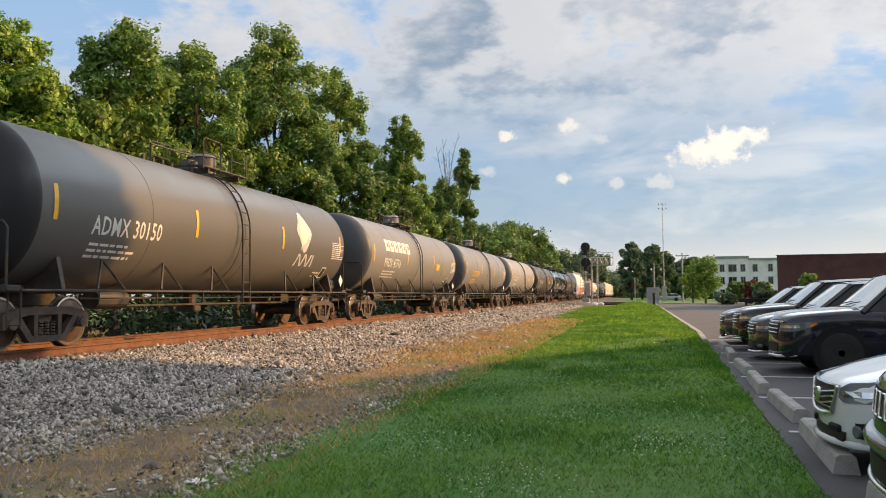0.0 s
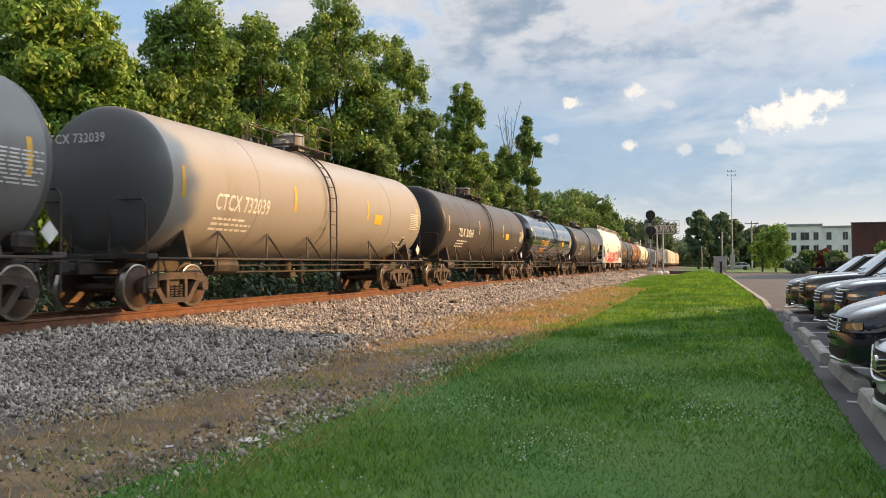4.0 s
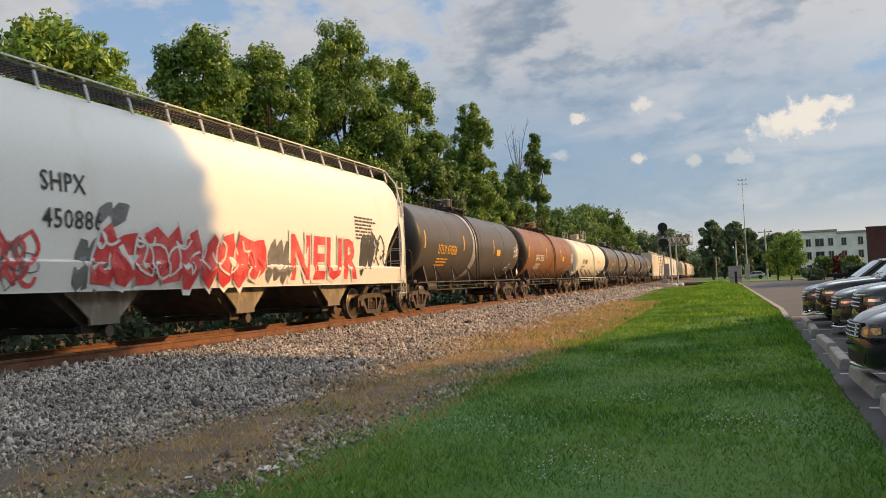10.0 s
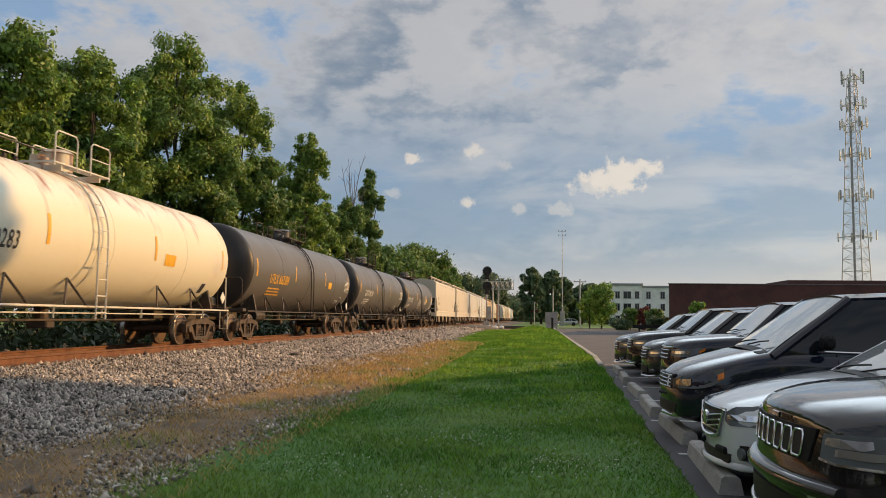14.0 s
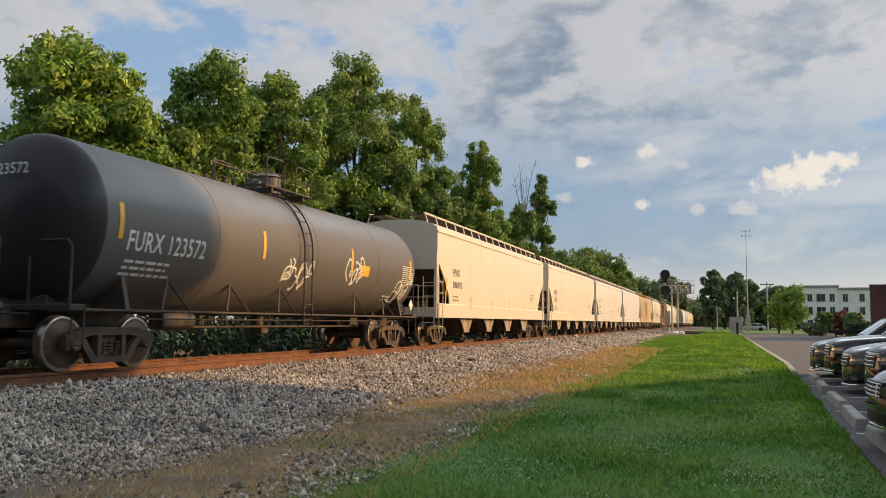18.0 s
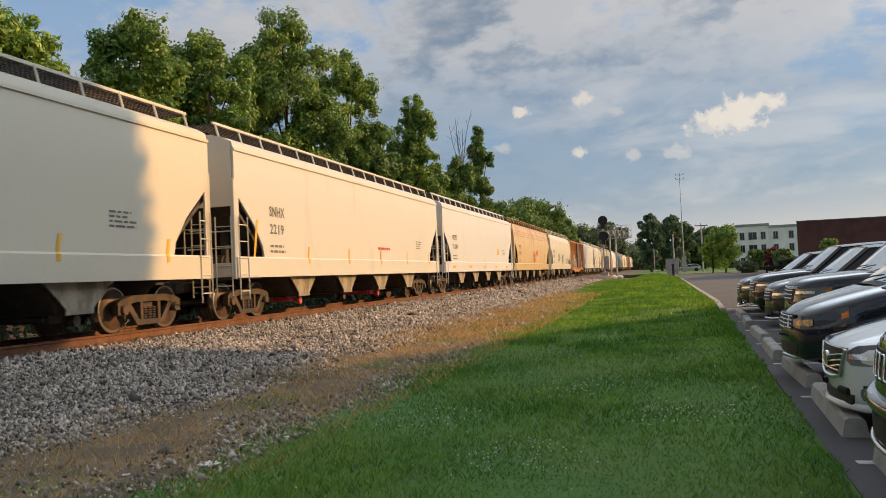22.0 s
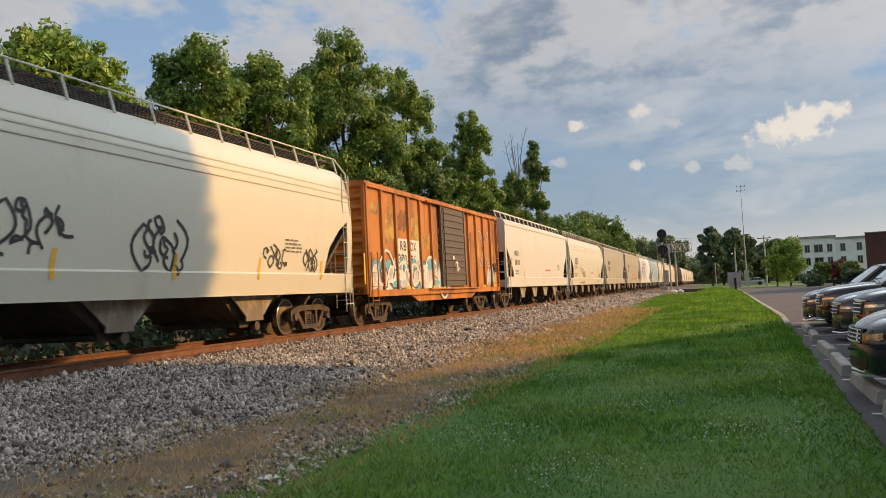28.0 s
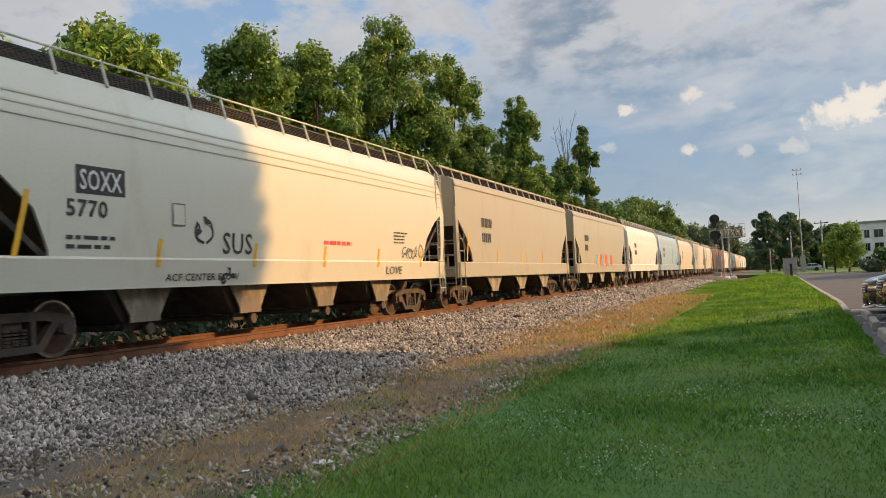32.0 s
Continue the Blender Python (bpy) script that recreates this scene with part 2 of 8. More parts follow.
M_RAIL = surface("rusty_rail_steel", (0.17, 0.074, 0.036), 0.6, 0.3, 0.35, 3, 50, 0.002, tint=(0.12, 0.047, 0.024))
M_RAILTOP = surface("worn_rail_head", (0.30, 0.26, 0.23), 0.35, 0.8, 0.2, 3, 50, tint=(0.22, 0.14, 0.10))
M_TIE = surface("weathered_tie_wood", (0.085, 0.060, 0.042), 0.9, 0, 0.4, 4, 30, 0.006, tint=(0.05, 0.04, 0.032), stretch=(0.3, 4, 4), per_object=0.3)
M_BALLAST = surface("crushed_stone_bed", (0.13, 0.113, 0.096), 0.95, 0, 0.45, 1.0, 14, 0.03, tint=(0.11, 0.095, 0.080), bump_scale=22)
M_STONE = surface("crushed_stone", (0.37, 0.325, 0.28), 0.75, 0, 0.3, 0.8, 40, 0.004, tint=(0.255, 0.22, 0.188), island=0.9)
M_SOIL = surface("bare_soil", (0.135, 0.098, 0.068), 0.95, 0, 0.45, 1.6, 20, 0.02, tint=(0.255, 0.170, 0.095), bump_scale=14)
M_TURF = surface("turf", (0.062, 0.160, 0.020), 0.9, 0, 0.3, 0.6, 18, 0.02, tint=(0.095, 0.170, 0.024), bump_scale=30)
M_GRASS = surface("grass_blades", (0.074, 0.185, 0.023), 0.6, 0, 0.3, 0.55, 8, tint=(0.162, 0.280, 0.034), island=0.55, transmission=0.8)
M_DRY = surface("dry_grass", (0.56, 0.37, 0.15), 0.8, 0, 0.25, 0.7, 10, tint=(0.42, 0.29, 0.12), island=0.35, transmission=0.3)
M_WEED = surface("yellow_green_weed", (0.28, 0.32, 0.065), 0.7, 0, 0.25, 0.7, 10, tint=(0.36, 0.32, 0.10), island=0.3, transmission=0.35)
M_CLOVER = surface("clover_flower", (0.62, 0.61, 0.50), 0.8, 0, 0.1, 2, 30, transmission=0.2)
M_ASPHALT = surface("worn_asphalt", (0.075, 0.071, 0.074), 0.92, 0, 0.3, 0.5, 60, 0.004, tint=(0.10, 0.092, 0.092))
M_CONCRETE = surface("weathered_concrete", (0.40, 0.385, 0.355), 0.9, 0, 0.25, 2, 45, 0.004, tint=(0.30, 0.29, 0.265), per_object=0.08)
M_LINE = surface("road_paint", (0.62, 0.62, 0.60), 0.8, 0, 0.25, 8, 60, tint=(0.42, 0.42, 0.41))
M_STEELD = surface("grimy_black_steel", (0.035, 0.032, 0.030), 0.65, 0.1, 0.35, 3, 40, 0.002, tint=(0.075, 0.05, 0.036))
M_TRUCK = surface("rust_brown_cast_steel", (0.085, 0.054, 0.038), 0.7, 0.1, 0.35, 3, 40, 0.003, tint=(0.045, 0.034, 0.029))
# outlet bays: grime plus the shade under the car, both in the colour
M_BAYSHADE = surface("grimed_shaded_steel", (0.040, 0.034, 0.029), 0.85, 0, 0.35, 3, 40, 0.002, tint=(0.075, 0.055, 0.040))
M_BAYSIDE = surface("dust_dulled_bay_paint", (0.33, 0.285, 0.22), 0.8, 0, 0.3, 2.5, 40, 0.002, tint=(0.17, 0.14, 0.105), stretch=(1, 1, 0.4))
M_WHEEL = surface("wheel_steel", (0.13, 0.078, 0.052), 0.55, 0.4, 0.3, 3, 40, tint=(0.07, 0.05, 0.04))
M_TREAD = surface("polished_wheel_tread", (0.42, 0.39, 0.36), 0.3, 0.9, 0.15, 5, 50)
M_YELLOW = surface("yellow_reflective_strip", (0.78, 0.42, 0.03), 0.4, 0, 0.15, 4, 60)
M_WHITE = surface("white_marking", (0.70, 0.69, 0.66), 0.6, 0, 0.12, 4, 60)
M_BLACKINK = surface("black_marking", (0.030, 0.030, 0.032), 0.6, 0, 0.2, 4, 60)
M_FADED = surface("faded_black_marking", (0.15, 0.145, 0.14), 0.6, 0, 0.3, 4, 60)
M_AMBER = surface("yellow_lettering", (0.80, 0.42, 0.035), 0.5, 0, 0.12, 4, 60)
M_RED = surface("red_spray_paint", (0.55, 0.030, 0.035), 0.5, 0, 0.25, 3, 40, tint=(0.62, 0.10, 0.09))
M_CYAN = surface("blue_spray_paint", (0.10, 0.42, 0.58), 0.5, 0, 0.25, 3, 40, tint=(0.16, 0.30, 0.42))
M_SILVER = surface("silver_spray_paint", (0.55, 0.55, 0.56), 0.45, 0.1, 0.2, 3, 40)
M_GALV = surface("galvanised_steel", (0.42, 0.43, 0.44), 0.5, 0.5, 0.2, 4, 40, tint=(0.32, 0.32, 0.32))
M_BARK = surface("tree_bark", (0.085, 0.065, 0.048), 0.95, 0, 0.35, 3, 25, 0.02, tint=(0.05, 0.04, 0.032), stretch=(3, 3, 0.5))
M_DEADWOOD = surface("bare_grey_wood", (0.20, 0.17, 0.15), 0.9, 0, 0.25, 3, 25)
M_LEAF_A = surface("leaf_mid_green", (0.165, 0.275, 0.050), 0.5, 0, 0.2, 0.35, 6, tint=(0.22, 0.315, 0.060), island=0.5, transmission=0.36)
M_LEAF_B = surface("leaf_dark_green", (0.120, 0.215, 0.050), 0.5, 0, 0.2, 0.35, 6, tint=(0.155, 0.245, 0.055), island=0.5, transmission=0.36)
M_LEAF_C = surface("leaf_yellow_green", (0.19, 0.32, 0.050), 0.5, 0, 0.2, 0.5, 6, tint=(0.28, 0.39, 0.065), island=0.45, transmission=0.36)
# leaf darkened by hand: the deep shade inside the woods is in its colour
M_LEAF_SHADED = surface("shaded_leaf", (0.020, 0.038, 0.014), 0.6, 0, 0.25, 0.3, 6, tint=(0.036, 0.062, 0.020), island=0.4, transmission=0.2)
# far leaves paled and blued: the haze of distance is mixed into the colour
M_LEAF_FAR = surface("hazed_foliage", (0.100, 0.160, 0.085), 0.7, 0, 0.25, 0.2, 4, tint=(0.140, 0.20, 0.095), island=0.35, transmission=0.25)
M_BRICK = surface("dark_red_brick", (0.105, 0.045, 0.036), 0.85, 0, 0.25, 0.6, 8, 0.004, tint=(0.078, 0.036, 0.030))
M_WALLW = surface("white_siding", (0.80, 0.80, 0.79), 0.7, 0, 0.12, 0.6, 8)
M_WALLG = surface("grey_render", (0.30, 0.31, 0.33), 0.7, 0, 0.15, 0.6, 8)
M_ROOF = surface("grey_roofing", (0.16, 0.16, 0.165), 0.85, 0, 0.2, 0.6, 8)
M_WINDOW = glass("window_glass", (0.02, 0.025, 0.03), 0.06)
M_LAMPBLACK = surface("signal_black_paint", (0.016, 0.016, 0.017), 0.6, 0, 0.2, 4, 40)
M_GREYBOX = surface("grey_cabinet_paint", (0.36, 0.36, 0.35), 0.55, 0.2, 0.15, 3, 40)
M_TOWER = surface("galvanised_tower_steel", (0.58, 0.55, 0.52), 0.6, 0.0, 0.15, 2, 20)

# ---- building helpers ----
MESHES = {}


def box(bm, c, s, rot=None, bevel=0.0):
    m = Matrix.Translation(c) @ (rot.to_4x4() if rot else Matrix()) @ Matrix.Diagonal((*s, 1))
    r = bmesh.ops.create_cube(bm, size=1, matrix=m)
    if bevel:
        es = list({e for v in r["verts"] for e in v.link_edges})
        bmesh.ops.bevel(bm, geom=es, offset=bevel, segments=1, affect="EDGES", profile=0.5)


def rod(bm, a, b, r, seg=6, r2=None):
    a, b = Vector(a), Vector(b)
    d = b - a
    if d.length < 1e-6:
        return
    m = Matrix.Translation((a + b) / 2) @ d.to_track_quat("Z", "Y").to_matrix().to_4x4()
    bmesh.ops.create_cone(bm, cap_ends=True, segments=seg, radius1=r, radius2=r if r2 is None else r2, depth=d.length, matrix=m)


def tube(bm, pts, radii, seg=6):
    """One closed tube along a bent line, its radius given at each point."""
    pts = [Vector(p) for p in pts]
    rings = []
    side = None
    for i, p in enumerate(pts):
        a, b = pts[max(0, i - 1)], pts[min(len(pts) - 1, i + 1)]
        d = (b - a).normalized() if (b - a).length > 1e-6 else Vector((0, 0, 1))
        if side is None:
            side = d.orthogonal().normalized()
        side = (side - d * side.dot(d))
        side = side.normalized() if side.length > 1e-4 else d.orthogonal().normalized()
        up = d.cross(side)
        rings.append([bm.verts.new(p + (side * math.cos(6.28319 * k / seg) + up * math.sin(6.28319 * k / seg)) * radii[i]) for k in range(seg)])
    for a, b in zip(rings[:-1], rings[1:]):
        for k in range(seg):
            bm.faces.new((a[k], a[(k + 1) % seg], b[(k + 1) % seg], b[k]))
    bm.faces.new(rings[0][::-1])
    bm.faces.new(rings[-1])


def pipe(bm, pts, r, seg=6):
    tube(bm, pts, [r] * len(pts), seg)


def prism(bm, pts, axis, lo, hi):
    """Extrudes a flat outline (pairs of the two other axes, in x y z order) along an axis from lo to hi."""
    def at(p, v):
        q = list(p)
        q.insert("xyz".index(axis), v)
        return q
    a = [bm.verts.new(at(p, lo)) for p in pts]
    b = [bm.verts.new(at(p, hi)) for p in pts]
    n = len(pts)
    fs = [bm.faces.new(a), bm.faces.new(b[::-1])]
    for i in range(n):
        fs.append(bm.faces.new((a[i], b[i], b[(i + 1) % n], a[(i + 1) % n])))
    bmesh.ops.recalc_face_normals(bm, faces=fs)


def mesh_of(key, build, smooth=None):
    """One mesh a key: build(bm) fills it the first time, later calls share it."""
    if key not in MESHES:
        bm = bmesh.new()
        build(bm)
        me = bpy.data.meshes.new(str(key[0] if isinstance(key, tuple) else key))
        bm.to_mesh(me)
        bm.free()
        me.materials.append(None)
        if smooth is not None:
            for p in me.polygons:
                p.use_smooth = True
            if smooth < 180:
                me.set_sharp_from_angle(angle=radians(smooth))
        MESHES[key] = me
    return MESHES[key]


def piece(name, mesh, mat, parent=None, m=None, label=""):
    ob = new(name, mesh)
    if not mesh.materials:
        mesh.materials.append(None)
    ob.material_slots[0].link = "OBJECT"
    ob.material_slots[0].material = mat
    if parent is not None:
        ob.parent = parent
    if m is not None:
        ob.matrix_basis = m
    if label:
        tagged(ob, label)
    return ob


def part(name, build, mat, parent=None, label="", m=None, smooth=None, key=None):
    return piece(name, mesh_of(key or (name, id(build), len(MESHES)), build, smooth), mat, parent, m, label)


def raw_mesh(name, verts, faces, mat):
    me = bpy.data.meshes.new(name)
    me.from_pydata(verts, [], faces)
    me.materials.append(mat)
    return me


def thing(name, m, label, category, group="", kind=""):
    ob = new(name)
    ob.empty_display_size = 0.3
    ob.matrix_basis = m
    return tagged(ob, label, category, group, kind)


def text_mesh(s, size, spacing=1.0, bold=0.0):
    key = ("lettering", s, size, spacing, bold)
    if key not in MESHES:
        cu = bpy.data.curves.new("lettering", "FONT")
        cu.body, cu.size, cu.space_character, cu.offset = s, size, spacing, bold
        cu.resolution_u = 2
        ob = new("lettering", cu)
        dg = bpy.context.evaluated_depsgraph_get()
        me = bpy.data.meshes.new_from_object(ob.evaluated_get(dg))
        bpy.data.objects.remove(ob)
        bpy.data.curves.remove(cu)
        me.materials.clear()
        me.materials.append(None)
        MESHES[key] = me
    return MESHES[key]


# ---- ground, track bed, car park ----
RAIL_Z, TRACK_X = 0.55, -11.3
EDGE = lambda y: 0.92 + 0.036 * min(y, 30) if y < 30 else 2.0 + 0.004 * (y - 30)


def ground_height(x, y):
    """Height of the lie of the land: bank of the railway to one side, flat car park to the other."""
    e = EDGE(y)
    lawn = 0.05 + 0.03 * math.sin(x * 0.9 + 0.3) + 0.05 * noise.noise((x * 0.25, y * 0.2, 0.0))
    rise = 0.55 * max(0.0, min(1.0, (y - 32) / 60)) * math.exp(-((x + 0.6) / 1.9) ** 2)
    if y > 93:
        rise *= max(0.0, 1 - (y - 93) / 6)
    lawn += rise
    if x > e - 0.02:
        return -0.03
    if x > e - 0.4:
        k = (e - x) / 0.4
        return -0.03 * (1 - k) + lawn * k if y < 200 else -0.03
    if x > -5.0:
        k = max(0.0, (-3.2 - x) / 1.8)
        return lawn * (1 - k) + k * 0.10
    if x > -9.3:
        k = (-5.0 - x) / 4.3
        return 0.10 + 0.26 * k
    if x > -13.4:
        return 0.36
    k = min(1.0, (-13.4 - x) / 3.0)
    return 0.36 * (1 - k) - 0.45 * k


def make_ground():
    xs = [-700, -300, -120, -60, -40, -30, -24, -20, -17, -15, -13.4, -11.3, -9.3] + [-9.3 + 0.43 * i for i in range(1, 11)] + \
         [-4.6, -4.2, -3.8, -3.4, -3.0] + [-2.6 + 0.3 * i for i in range(17)] + [2.6, 3, 4, 6, 10, 16, 25, 40, 60, 120, 300, 700]
    ys = [-900, -300, -120, -60, -30, -15, -8, -4] + [0.0 + 0.8 * i for i in range(60)] + [48 + 3.0 * i for i in range(1, 30)] + [145, 170, 210, 280, 400, 700, 1500, 3000]
    verts = [(x, y, ground_height(x, y)) for y in ys for x in xs]
    nx = len(xs)
    faces = [(j * nx + i, j * nx + i + 1, (j + 1) * nx + i + 1, (j + 1) * nx + i) for j in range(len(ys) - 1) for i in range(nx - 1)]
    me = bpy.data.meshes.new("ground")
    me.from_pydata(verts, [], faces)
    for m in (M_TURF, M_SOIL, M_BALLAST):
        me.materials.append(m)
    for p in me.polygons:
        c = p.center
        p.material_index = 1 if c.y > 98 and -6.5 < c.x < 2.6 and c.y < 140 else 2 if -13.4 < c.x < -5.0 else 1 if (-5.0 < c.x < -3.2 - 0.075 * max(0.0, min(30.0, c.y - 30)) or -40 < c.x < -13.4) else 0
        p.use_smooth = True
    ob = new("ground", me)
    tagged(ob, "grassy verge, bare soil strip and grey stone track bed", "ground", kind="structure")


make_ground()


def make_asphalt():
    ys = [-40, -10, 0] + [2 + 2 * i for i in range(15)] + [36, 45, 60, 90, 128]
    pts = [(EDGE(y), y) for y in ys] + [(70, 128), (70, -40)]
    part("car_park_asphalt", lambda bm: prism(bm, pts, "z", -0.25, 0.0), M_ASPHALT)
    tagged(bpy.data.objects["car_park_asphalt"], "worn dark asphalt of a car park and its drive", "asphalt", kind="structure")


make_asphalt()


def make_track():
    def rail(bm):
        prof = [(-0.075, 0), (0.075, 0), (0.075, 0.015), (0.012, 0.035), (0.012, 0.135), (0.036, 0.145), (0.036, 0.178), (0.028, 0.185),
                (-0.028, 0.185), (-0.036, 0.178), (-0.036, 0.145), (-0.012, 0.135), (-0.012, 0.035), (-0.075, 0.015)]
        prism(bm, prof, "y", -560, 900)
    for sx in (0.753, -0.753):
        ob = part("rail", rail, M_RAIL, key="rail", m=pose(TRACK_X + sx, 0, RAIL_Z - 0.185))
        tagged(ob, "rust-orange steel rail spiked to wooden ties", "rail", "rails of the track", "structure")
        hd = part("rail_head", lambda bm: box(bm, (0, 170, 0.186), (0.05, 1460, 0.004)), M_RAILTOP, ob, key="rail_head")
    bed = thing("track_ties", pose(TRACK_X, 0, RAIL_Z - 0.185), "weathered wooden ties bedded in crushed stone", "railway ties", kind="structure")
    tie = mesh_of("tie", lambda bm: box(bm, (0, 0, -0.085), (2.59, 0.22, 0.17), bevel=0.012))
    plate = mesh_of("tie_plate", lambda bm: box(bm, (0, 0, 0.006), (0.36, 0.18, 0.018)))
    rnd = random.Random(3)
    for i in range(290):
        t = piece("tie", tie, M_TIE, bed, pose(rnd.uniform(-0.05, 0.05), -3 + i * 0.5 + rnd.uniform(-0.02, 0.02), -0.012, 0, 0, rnd.uniform(-1, 1)))
        if i < 120:
            for sx in (0.753, -0.753):
                piece("tie_plate", plate, M_RAIL, t, pose(sx, 0, 0))


make_track()


# ---- freight cars: length along y, front towards -y, z = 0 on the rail head ----
def paint_of(key, *args, **kw):
    if key not in PAINTS:
        PAINTS[key] = train_paint(key, *args, **kw)
    return PAINTS[key]


PAINTS = {}
HEADS = {}
WHEELSETS = []


def build_wheelset(bm):
    for s in (-1, 1):
        rod(bm, (s * 0.68, 0, 0), (s * 0.81, 0, 0), 0.457, 28)
        rod(bm, (s * 0.655, 0, 0), (s * 0.685, 0, 0), 0.485, 28)
        rod(bm, (s * 0.80, 0, 0), (s * 0.83, 0, 0), 0.40, 24, 0.36)
        rod(bm, (s * 0.82, 0, 0), (s * 0.93, 0, 0), 0.11, 10)
        for k in range(3):
            a = k * 2.094
            rod(bm, (s * 0.93, 0.06 * math.cos(a), 0.06 * math.sin(a)), (s * 0.955, 0.06 * math.cos(a), 0.06 * math.sin(a)), 0.02, 5)
    rod(bm, (-0.9, 0, 0), (0.9, 0, 0), 0.085, 10)
    # polished rim on the outer face and the tread
    for s in (-1, 1):
        prof = [(s * 0.70, 0.459), (s * 0.812, 0.459), (s * 0.816, 0.452), (s * 0.816, 0.425)]
        rr = [[bm.verts.new((x, r * math.cos(2 * math.pi * k / 28), r * math.sin(2 * math.pi * k / 28))) for k in range(28)] for x, r in prof]
        for u, v in zip(rr[:-1], rr[1:]):
            for k in range(28):
                bm.faces.new((u[k], u[(k + 1) % 28], v[(k + 1) % 28], v[k])).material_index = 1


def build_truck_frame(bm):
    for s in (-1, 1):
        x0, x1 = s * 0.93, s * 1.07
        lo, hi = min(x0, x1), max(x0, x1)
        prism(bm, [(-1.08, 0.36), (-1.08, 0.60), (-0.98, 0.66), (-0.55, 0.74), (0.55, 0.74), (0.98, 0.66), (1.08, 0.60), (1.08, 0.36), (0.93, 0.36),
                   (0.93, 0.52), (0.5, 0.60), (-0.5, 0.60), (-0.93, 0.52), (-0.93, 0.36)], "x", lo, hi)
        prism(bm, [(-0.80, 0.55), (-0.66, 0.58), (-0.38, 0.24), (0.38, 0.24), (0.66, 0.58), (0.80, 0.55), (0.45, 0.13), (-0.45, 0.13)], "x", lo + 0.01, hi - 0.01)
        for y in (-0.30, 0.30):
            box(bm, (s * 1.0, y, 0.43), (0.13, 0.09, 0.42))
        for y in (-0.89, 0.89):
            box(bm, (s * 1.0, y, 0.47), (0.20, 0.24, 0.18), bevel=0.03)
            rod(bm, (s * 1.0, y, 0.457), (s * 1.12, y, 0.457), 0.10, 12)
        for y in (-0.15, 0, 0.15):
            for z in (0.26, 0.31, 0.36, 0.41, 0.46):
                rod(bm, (s * 1.0, y, z), (s * 1.0, y, z + 0.03), 0.068, 8)
    box(bm, (0, 0, 0.56), (2.0, 0.36, 0.22), bevel=0.03)
    box(bm, (0, 0, 0.70), (0.4, 0.4, 0.12))
    for y in (-0.42, 0.42):
        box(bm, (0, y, 0.40), (1.5, 0.08, 0.14))
        for s in (-1, 1):
            box(bm, (s * 0.75, y * 1.02, 0.45), (0.09, 0.05, 0.28))


def add_truck(car, y):
    tr = part("truck", build_truck_frame, M_TRUCK, car, key="truck", m=pose(0, y, 0), label="rust-brown cast steel truck")
    for dy in (-0.89, 0.89):
        w = part("wheelset", build_wheelset, M_WHEEL, tr, key="wheelset", m=pose(0, dy, 0.457), smooth=40)
        if len(w.data.materials) < 2:
            w.data.materials.append(M_TREAD)
        WHEELSETS.append((w, dy, car))


def build_coupler(bm):
    box(bm, (0, 0.3, 0.86), (0.34, 1.3, 0.30), bevel=0.02)
    box(bm, (0, -0.42, 0.86), (0.16, 0.45, 0.16), bevel=0.02)
    box(bm, (0.03, -0.66, 0.86), (0.26, 0.20, 0.28), bevel=0.05)
    rod(bm, (-0.14, -0.62, 0.8), (-0.2, -0.66, 0.45), 0.03, 6)
    rod(bm, (-0.2, -0.66, 0.45), (-0.05, -0.78, 0.35), 0.03, 6)
    rod(bm, (-0.9, -0.32, 0.95), (0.9, -0.32, 0.95), 0.018, 5)


def add_couplers(car, L):
    for s in (-1, 1):
        part("coupler", build_coupler, M_STEELD, car, key="coupler", m=pose(0, s * (L / 2 - 0.75), 0, 0, 0, 0 if s < 0 else 180))


def ladder(bm, x, y, z0, z1, width, along="y", rungs=None, r=0.014):
    n = rungs or max(2, int((z1 - z0) / 0.4))
    d = (0, width / 2, 0) if along == "y" else (width / 2, 0, 0)
    for s in (-1, 1):
        rod(bm, (x + s * d[0], y + s * d[1], z0), (x + s * d[0], y + s * d[1], z1), r * 1.3, 5)
    for i in range(n):
        z = z0 + (i + 0.5) * (z1 - z0) / n
        rod(bm, (x - d[0], y - d[1], z), (x + d[0], y + d[1], z), r, 5)


def wrap(me, key, fx):
    """A copy of flat lettering (x to the right, y up) laid on the side of a car: fx(y, z) gives how far out the side stands."""
    if key in MESHES:
        return MESHES[key]
    c = me.copy()
    bm = bmesh.new()
    bm.from_mesh(c)
    long_edges = [e for e in bm.edges if e.calc_length() > 0.12]
    if long_edges:
        bmesh.ops.subdivide_edges(bm, edges=long_edges, cuts=2)
    for v in bm.verts:
        v.co = Vector((fx(v.co.x, v.co.y), v.co.x, v.co.y))
    bm.to_mesh(c)
    bm.free()
    MESHES[key] = c
    return c


def sized_text(s, width, height, bold=0.012):
    """Lettering stretched to a given width and capital height, its lower left corner at the origin."""
    key = ("sized", s, round(width, 3), round(height, 3), bold)
    if key not in MESHES:
        me = text_mesh(s, 1.0, 1.08, bold).copy()
        xs, ys = [v.co.x for v in me.vertices], [v.co.y for v in me.vertices]
        kx, ky = width / (max(xs) - min(xs)), height / (max(ys) - min(ys))
        for v in me.vertices:
            v.co.x, v.co.y = (v.co.x - min(xs)) * kx, (v.co.y - min(ys)) * ky
        MESHES[key] = me
    return MESHES[key]


def side_text(car, s, width, height, y, z, mat, fx, name="lettering", bold=0.012):
    me = sized_text(s, width, height, bold).copy()
    for v in me.vertices:
        v.co.x += y
        v.co.y += z
    return piece(name, wrap(me, ("wrapped", s, width, y, z, id(fx)), fx), mat, car)


